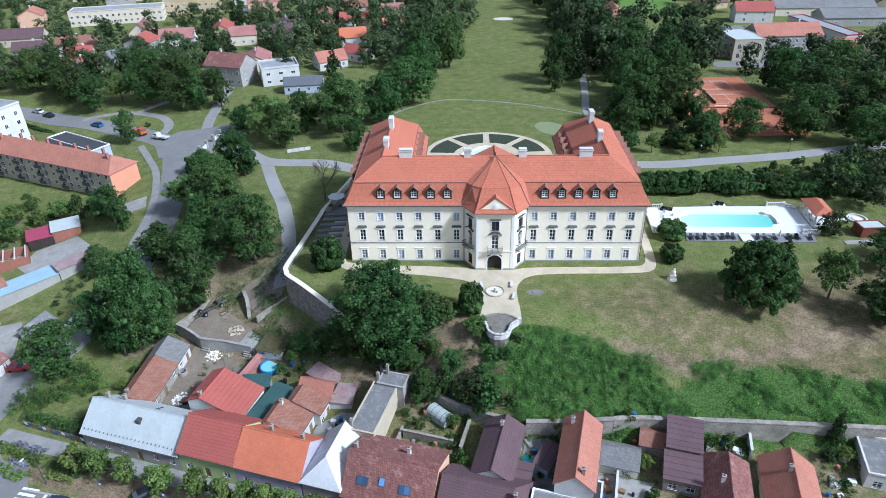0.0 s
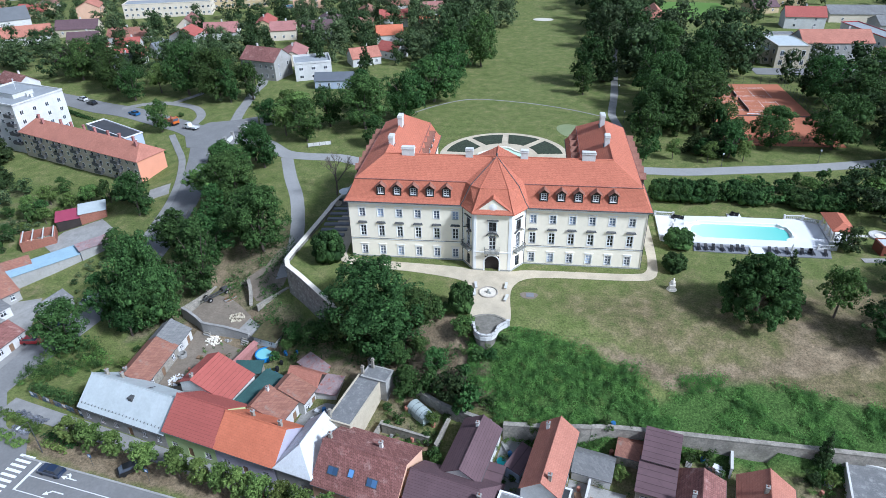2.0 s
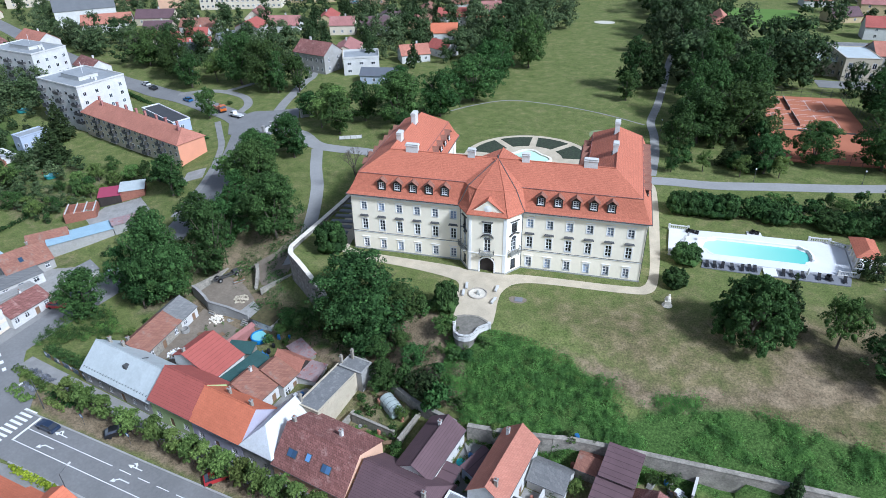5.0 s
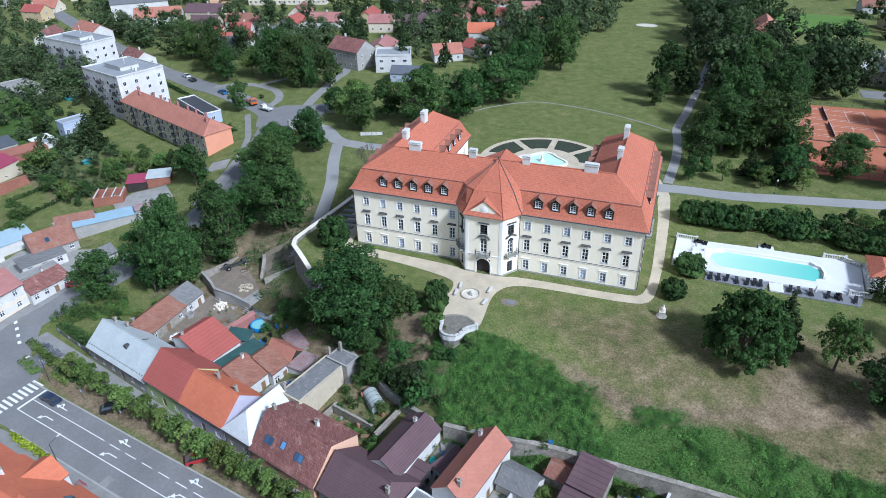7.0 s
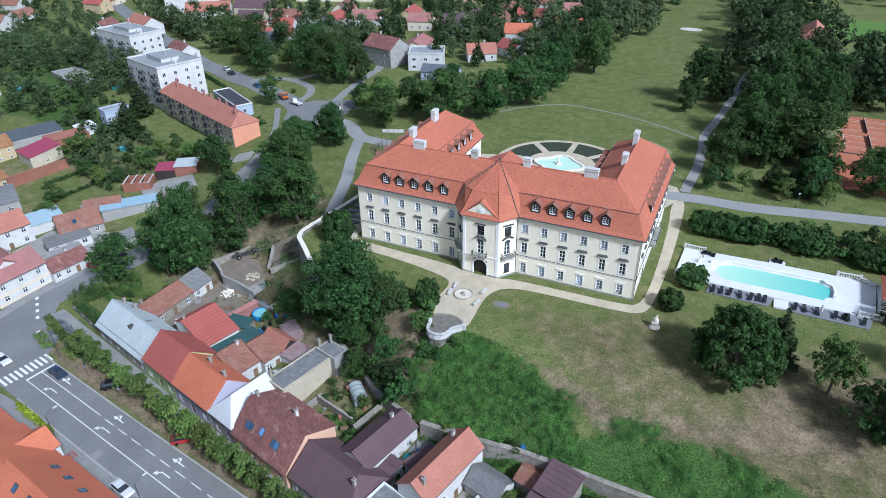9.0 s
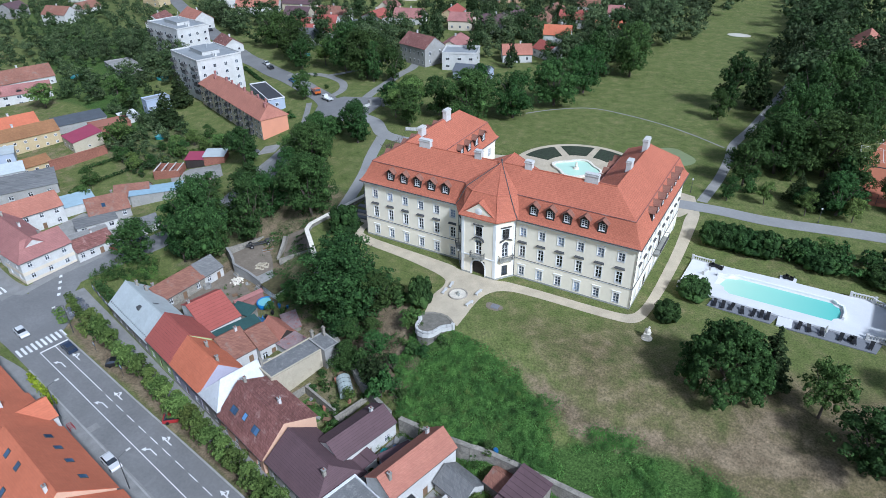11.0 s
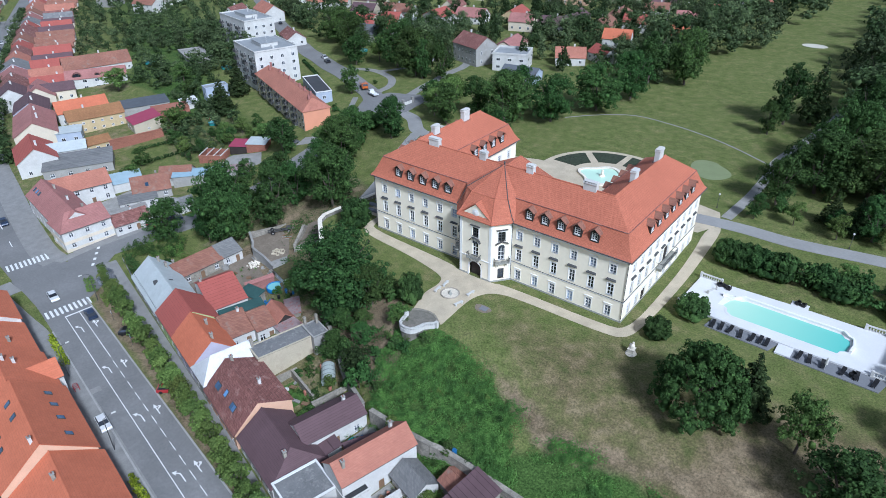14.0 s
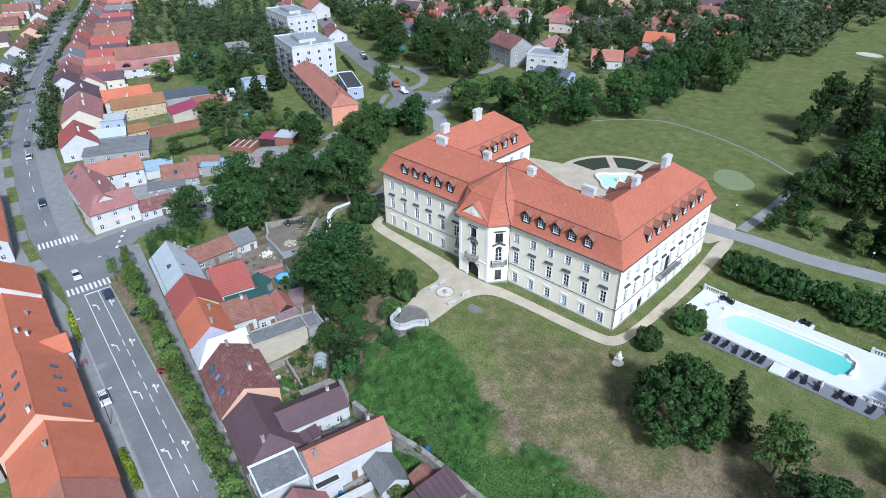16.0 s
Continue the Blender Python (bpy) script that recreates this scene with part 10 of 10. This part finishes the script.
# hedge, fence and trees by the junction
v, f = leaf_cloud([(27.5 * i / 36, 0, 0.7) for i in range(37)], [0.95] * 37, 3600, 0.15, 78, 0.9)
single("hedge", quick_mesh("hedge", v, f, LEAF_MID), None, "long dark green clipped hedge beside the street", "hedge", pose(-165.0, 95.6, height(-152, 89) - 0.2, 0, 1.2, -27), "hedges by the street")
fence = thing("panel_fence", "low white concrete panel fence at the park road", "fence", pose(-58.2, 58.9, height(-54, 60), 0, 0, 21.5))
for i in range(5):
    part("post", Mesh().box(1.7 * i - 0.08, 1.7 * i + 0.08, -0.08, 0.08, -0.3, 1.25), CONCRETE, fence)
    if i < 4:
        part("panel", Mesh().box(1.7 * i + 0.08, 1.7 * i + 1.62, -0.04, 0.04, 0.1, 1.15), WALLS["white"], fence)
gate = thing("gate_wall", "pale plastered park gate wall with stone piers", "wall", pose(-85.2, 61.5, height(-85, 68), 0, 0, 84))
for i in range(4):
    part("pier", Mesh().box(4.6 * i - 0.4, 4.6 * i + 0.4, -0.4, 0.4, -0.5, 2.2).box(4.6 * i - 0.5, 4.6 * i + 0.5, -0.5, 0.5, 2.2, 2.4), CONCRETE, gate)
    if i in (0, 2):
        part("panel", Mesh().box(4.6 * i + 0.4, 4.6 * i + 4.2, -0.18, 0.18, -0.5, 1.3), WALLS["white"], gate)
tree("purple", -181, 133, 11, 11)
for x, y, h, w in ((-88, 93.7, 2.2, 4), (-84, 95, 1.8, 3.4), (-111.2, 84.7, 1.6, 2.2), (-124, 94, 1.5, 2.0), (-104.7, 57.4, 1.6, 3.2), (-108, 60.5, 1.4, 2.6), (-80, 88, 1.5, 3.0)):
    tree("bush", x, y, h, w, "clipped bushes by the junction")
for i in range(8):
    far_tree(-258 + 7.3 * i + turns.uniform(-2, 2), 161 - 3.7 * i + turns.uniform(-2, 2), turns.uniform(10, 14), turns.uniform(9, 12))
# bare tree on the side terrace
bt = thing("bare_tree", "leafless grey tree beside the terrace wall", "tree", pose(-41.5, 29.5, height(-41.5, 29.5)))
twigs = random.Random(2)
trunk = Mesh()


def grow(p, d, length, r, depth):
    q = p + d * length
    trunk.rod(p, q, r, r * 0.7, 5)
    if depth:
        for _ in range(3):
            e = (d + Vector((twigs.uniform(-0.7, 0.7), twigs.uniform(-0.7, 0.7), twigs.uniform(-0.1, 0.5)))).normalized()
            grow(q, e, length * twigs.uniform(0.62, 0.85), r * 0.62, depth - 1)


grow(Vector((0, 0, -0.3)), Vector((0.05, 0, 1)), 3.8, 0.26, 5)
part("trunk", trunk, BARK, bt, "bare grey branches")
# undergrowth on the slopes
sg = np.random.default_rng(15)
for name, plan, n, size, mat, label in (("nettles", WEED_SLOPE, 165000, 0.092, LEAF_WEED, "lush green nettles and weeds covering the slope"),
                                        ("undergrowth", [(-44, -10), (-31, -17), (-12, -18), (-3, -25), (-8, -34), (-22, -26), (-40, -19), (-56, -10), (-60, 8), (-47, 14)], 16000, 0.15, LEAF, "ivy and low undergrowth below the trees")):
    xs, ys = [p[0] for p in plan], [p[1] for p in plan]
    px, py = sg.uniform(min(xs), max(xs), n * 3), sg.uniform(min(ys), max(ys), n * 3)
    clump = np.array([noise.noise(Vector((a * 0.16, b * 0.16, 3))) + 0.5 * noise.noise(Vector((a * 0.5, b * 0.5, 9))) for a, b in zip(px, py)])
    keep = in_poly(px + 2.4 * clump + sg.normal(size=n * 3) * 0.5, py + 1.8 * clump + sg.normal(size=n * 3) * 0.5, plan) > 0
    keep &= clump + 0.14 * sg.normal(size=n * 3) > np.where(px > 29, 0.1, -0.2) * (name == "nettles")
    px, py, clump = px[keep][:n], py[keep][:n], clump[keep][:n]
    pz = np.array([height(a, b) for a, b in zip(px, py)]) + 0.1 + np.clip(clump + 0.15, 0, 1) * 0.7 * sg.random(len(px)) + np.array([np.clip(noise.noise(Vector((a * 0.75, b * 0.75, 5))) + 0.25, 0, 1) * 0.85 for a, b in zip(px, py)]) * sg.random(len(px)) ** 0.4
    k = len(px)
    nrm = sg.normal(size=(k, 3)) * 0.5 + np.array([0, 0, 1.0])
    nrm /= np.linalg.norm(nrm, axis=1)[:, None]
    t = np.cross(nrm, sg.normal(size=(k, 3)))
    t /= np.linalg.norm(t, axis=1)[:, None]
    b = np.cross(nrm, t)
    s = size * (0.6 + 0.8 * sg.random(k))[:, None]
    c = np.stack([px, py, pz], 1)
    v = np.stack([c + t * s * 1.2, c - t * s * 0.6 + b * s, c - t * s * 0.6 - b * s + nrm * s * 0.3], 1).reshape(-1, 3)
    single(name, quick_mesh(name, v, np.arange(k * 3).reshape(-1, 3), mat), None, label, "undergrowth", kind="stuff")


# ---- low plants of the gardens ----
def low_plants(name, label, plans, seed, mats):
    """Small leafy plants strewn over garden plans, joined into one growth."""
    g = random.Random(seed)
    vs, fs, ms, n = [], [], [], 0
    for plan, count, lo, hi in plans:
        xs, ys = [p[0] for p in plan], [p[1] for p in plan]
        for _ in range(count * 3):
            x, y = g.uniform(min(xs), max(xs)), g.uniform(min(ys), max(ys))
            if count <= 0 or not in_poly(np.array(x), np.array(y), plan):
                continue
            count -= 1
            v, f = far_shapes[g.randrange(5)]
            h = g.uniform(lo, hi)
            v, f = v[:690], f[:230]
            vs.append(v * np.array([h * 0.13, h * 0.13, h * 0.1]) + np.array([x, y, height(x, y)]))
            fs.append(f + n)
            ms.append(np.full(len(f), g.randrange(len(mats)), dtype=np.int32))
            n += len(v)
    me = quick_mesh(name, np.concatenate(vs), np.concatenate(fs), mats[0])
    for mm in mats[1:]:
        me.materials.append(mm)
    me.polygons.foreach_set("material_index", np.concatenate(ms))
    single(name, me, None, label, "plants", kind="stuff")


low_plants("garden_plants", "low vegetable and flower plants in the house gardens",
           [([st(11, 12), st(22, 11), st(22, 21), st(11, 22)], 60, 0.5, 1.3), ([st(31, 11), st(37, 10), st(37, 21), st(31, 21)], 26, 0.5, 1.4), ([st(44, 15), st(52, 15), st(57, 25), st(44, 25)], 40, 0.5, 1.6),
            ([st(60, 21), st(66, 21), st(66, 27), st(60, 27)], 22, 0.5, 1.5), ([st(76, 12), st(82, 12), st(82, 28), st(76, 28)], 36, 0.5, 1.4), ([(-89, -35), (-78, -30), (-73, -26), (-80, -21), (-89, -21)], 150, 0.7, 2.4),
            ([(-62, -34), (-52, -32), (-47, -14), (-60, -13)], 20, 0.4, 1.2), ([(-5, -24), (-1, -22), (1, -26), (-3, -28)], 16, 0.8, 1.8), ([(48, -38), (90, -40), (90, -29), (60, -30)], 60, 0.3, 0.9), ([(4, -37), (26, -34), (26, -29), (8, -24), (2, -30)], 90, 0.5, 1.2)],
           31, [LEAF, LEAF_LIGHT, LEAF_WEED, LEAF_MID])


# ---- groves and garden trees, strewn ----
def strew(plan, n, kinds, hs, gap, seed, group, widths=(0.75, 1.1), clear=True):
    """Trees strewn over a plan, apart from one another, from houses and from roads."""
    g = random.Random(seed)
    xs, ys = [p[0] for p in plan], [p[1] for p in plan]
    put = []
    for _ in range(n * 14):
        if len(put) >= n:
            break
        x, y = g.uniform(min(xs), max(xs)), g.uniform(min(ys), max(ys))
        if not in_poly(np.array(x), np.array(y), plan) or any((x - a) ** 2 + (y - b) ** 2 < gap * gap for a, b in put):
            continue
        if clear and any((x - a) ** 2 + (y - b) ** 2 < (r * 0.95 * clear + 1.5) ** 2 for a, b, r in TAKEN):
            continue
        if any((x - p[0]) ** 2 + (y - p[1]) ** 2 < 49 for p in ROADPTS):
            continue
        put.append((x, y))
        h = g.uniform(*hs)
        if far_off(x, y) or kinds[0] == "far":
            far_tree(x, y, h, h * g.uniform(*widths) * (0.45 if kinds == ["fir"] else 1), kinds == ["fir"])
            continue
        tree(g.choice(kinds), x, y, h, h * g.uniform(*widths), group)


ROADPTS = [(p.x, p.y) for line in (MAIN, SIDE) for p in along(line, 5.0)]
strew([(44, 120), (75, 132), (95, 142), (92, 180), (58, 190), (50, 230), (60, 300), (40, 420), (26, 420), (30, 300), (36, 200)], 70, ["far", "far"], (13, 21), 8, 1, "park trees east of the lawn")
strew([(38, 58), (60, 56), (66, 64), (58, 100), (44, 110), (38, 90)], 16, ["dark", "mid", "shrub"], (5, 11), 5, 26, "park trees east of the lawn")
strew([(40, 140), (62, 150), (72, 240), (44, 330), (34, 330), (42, 230)], 30, ["far"], (11, 18), 8, 27, "")
strew([(-20, 150), (-6, 200), (0, 260), (2, 420), (-26, 420), (-30, 260), (-48, 200), (-34, 150)], 46, ["far", "far"], (12, 20), 8, 2, "park trees west of the lawn")
strew([(98, 62), (130, 62), (230, 120), (230, 145), (128, 140), (98, 132)], 46, ["far"], (11, 17), 9, 3, "park trees beyond the clay courts")
strew([(75, 22), (140, 30), (170, 60), (100, 50)], 16, ["far"], (8, 13), 8, 4, "park trees east of the pool")
strew([(74, -34), (120, -40), (130, 12), (88, 6), (78, -12)], 16, ["mid", "big"], (7, 12), 8, 14, "trees on the eastern slope")
strew([(-95, 150), (-20, 140), (-30, 430), (-90, 430)], 210, ["far"], (6, 13), 6, 5, "garden trees north of the park")
strew([(-420, 430), (-430, 110), (-300, 180), (-180, 130), (-100, 140), (-90, 430)], 640, ["far"], (4.5, 11), 5, 6, "garden trees of the northern town")
strew([(-130, 98), (-100, 108), (-88, 125), (-92, 160), (-150, 150), (-165, 125)], 6, ["mid", "big"], (9, 15), 11, 7, "trees above the junction")
strew([(-430, 110), (-300, 55), (-215, 40), (-190, 45), (-150, 35), (-145, 50), (-180, 62), (-185, 90), (-240, 125), (-300, 170)], 230, ["far"], (3, 9), 5.5, 8, "garden trees behind the town houses")
strew([(-155, 20), (-124, 6), (-120, 22), (-104, 34), (-140, 46), (-160, 50), (-170, 40)], 46, ["light", "mid", "bush", "shrub"], (2.5, 6.5), 3.6, 9, "fruit trees and bushes in the gardens", (0.75, 1.1), 0.6)
strew([(-250, 158), (-200, 130), (-150, 110), (-122, 112), (-108, 140), (-180, 195)], 26, ["far"], (8, 14), 8, 24, "", (0.85, 1.15), 0.7)
strew([(-240, 122), (-205, 104), (-185, 72), (-196, 60), (-235, 85), (-270, 112)], 34, ["far"], (6, 11), 5.5, 25, "", (0.85, 1.15), 0.7)
for k, (a, b) in enumerate((((-146, 4.5), (-141, 29)), ((-134, -1), (-131, 19)), ((-163, 30), (-137, 45)))):
    hedge_run("uneven dark green hedge between the garden plots", a, b, 1.8, 1.5, LEAF_MID, 430 + k, "hedges between the garden plots", 60)
strew([(-155, 20), (-124, 8), (-120, 22), (-106, 33), (-130, 42), (-160, 50), (-185, 45), (-190, 30)], 120, ["far"], (1.4, 3.6), 2.4, 22, "", (1.0, 1.5))
strew([(-98, -8), (-94, -10), (-91, 4), (-92, 12), (-97, 6)], 14, ["far"], (1.0, 2.2), 1.6, 23, "", (1.0, 1.5), False)
strew([(-267, 111), (-224, 92), (-187, 60), (-196, 45), (-217, 41), (-262, 66), (-322, 95)], 60, ["far"], (3, 7.5), 4.5, 21, "garden trees behind the town houses")
strew([(100, 150), (330, 150), (330, 420), (60, 420), (110, 285), (112, 240)], 150, ["far", "far"], (8, 16), 8, 10, "trees beyond the school")
strew([(-92, -5), (-82, 10), (-76, 35), (-80, 36), (-92, 5)], 4, ["mid", "light", "dark"], (7, 13), 6, 11, "trees beside the climbing street")
strew([(-76, -22), (-68, -12), (-64, 0), (-57, 12), (-58, 30), (-72, 36), (-79, 10)], 9, ["mid", "dark"], (8, 13), 6, 12, "trees on the castle bank")
for k, x, y, h, w in (("dark", -77.5, -6.5, 13, 12), ("big", -73, 35.5, 12.5, 13), ("light", -76.5, 28.5, 10, 10), ("round", -80.6, 49.6, 5.5, 9), ("dark", -66.5, 45, 13, 9), ("light", -64.5, 71, 13, 13), ("mid", -76.5, 77.5, 9, 9)):
    tree(k, x, y, h, w, "trees above the junction" if y > 40 else "trees on the castle bank")
strew([(-40, -17), (-28, -20), (-14, -22), (-4, -30), (4, -36), (0, -38), (-10, -33), (-22, -26), (-38, -19)], 18, ["shrub", "bush", "mid", "yew"], (2.2, 6), 3.4, 13, "shrubs below the castle hill", (0.9, 1.4))
for i, (x, y) in enumerate([st(u, v) for u, v in ((10.5, 19), (12, 22), (13.5, 17), (19.5, 18.5), (21.5, 20), (20, 15.2), (22, 13), (23.2, 11), (12, 15.6), (33, 11), (36.4, 18.6), (36, 21), (45, 22.6), (47.5, 24), (52, 13), (50.6, 17.6), (65.8, 24.6), (63, 25), (60, 24), (80, 27), (79.6, 22), (78, 18), (-17, 25), (-15, 27), (-12.5, 25.5), (-44, 4), (-46, 9), (-43.5, 13), (-45, 18), (-42.4, 21))]):
    tree(("bush", "shrub", "bush", "light")[i % 4], x, y, (1.5, 2.4, 1.8, 3.0)[i % 4], (2.0, 2.8, 2.6, 2.6)[i % 4], "bushes in the house gardens")
tree("fir", *st(78.8, 29.4), 7.5, 2.8)
tree("yew", *st(77.4, 26.5), 2.6, 3.0)
for i in range(40):
    p = along(MAIN[1:6], 1.0)
    q = p[min(len(p) - 2, 10 + 8 * i)]
    d = (p[min(len(p) - 1, 11 + 8 * i)] - q).normalized()
    nn = Vector((-d.y, d.x, 0))
    if 10 + 8 * i < len(p) - 25:
        a = q + nn * 7.8
        w = 8.6 + turns.uniform(-1.2, 1.2)
        (far_tree(a.x, a.y, w, w * 1.12) if far_off(a.x, a.y) else tree("mid", a.x, a.y, w, w, "street trees of the long street"))
        a = q - nn * 8.5
        if i % 2:
            (far_tree(a.x, a.y, 8.5, 9.0) if far_off(a.x, a.y) else tree("mid", a.x, a.y, 8.0, 8.0, "street trees of the long street"))

for i in range(26):
    x, y = -150 + 7.5 * (i % 13) + turns.uniform(-3, 3), 160 + 60 * (i // 13) + turns.uniform(-30, 30)
    far_tree(x, y, turns.uniform(10, 17), turns.uniform(4, 6), True)
plant_groves()
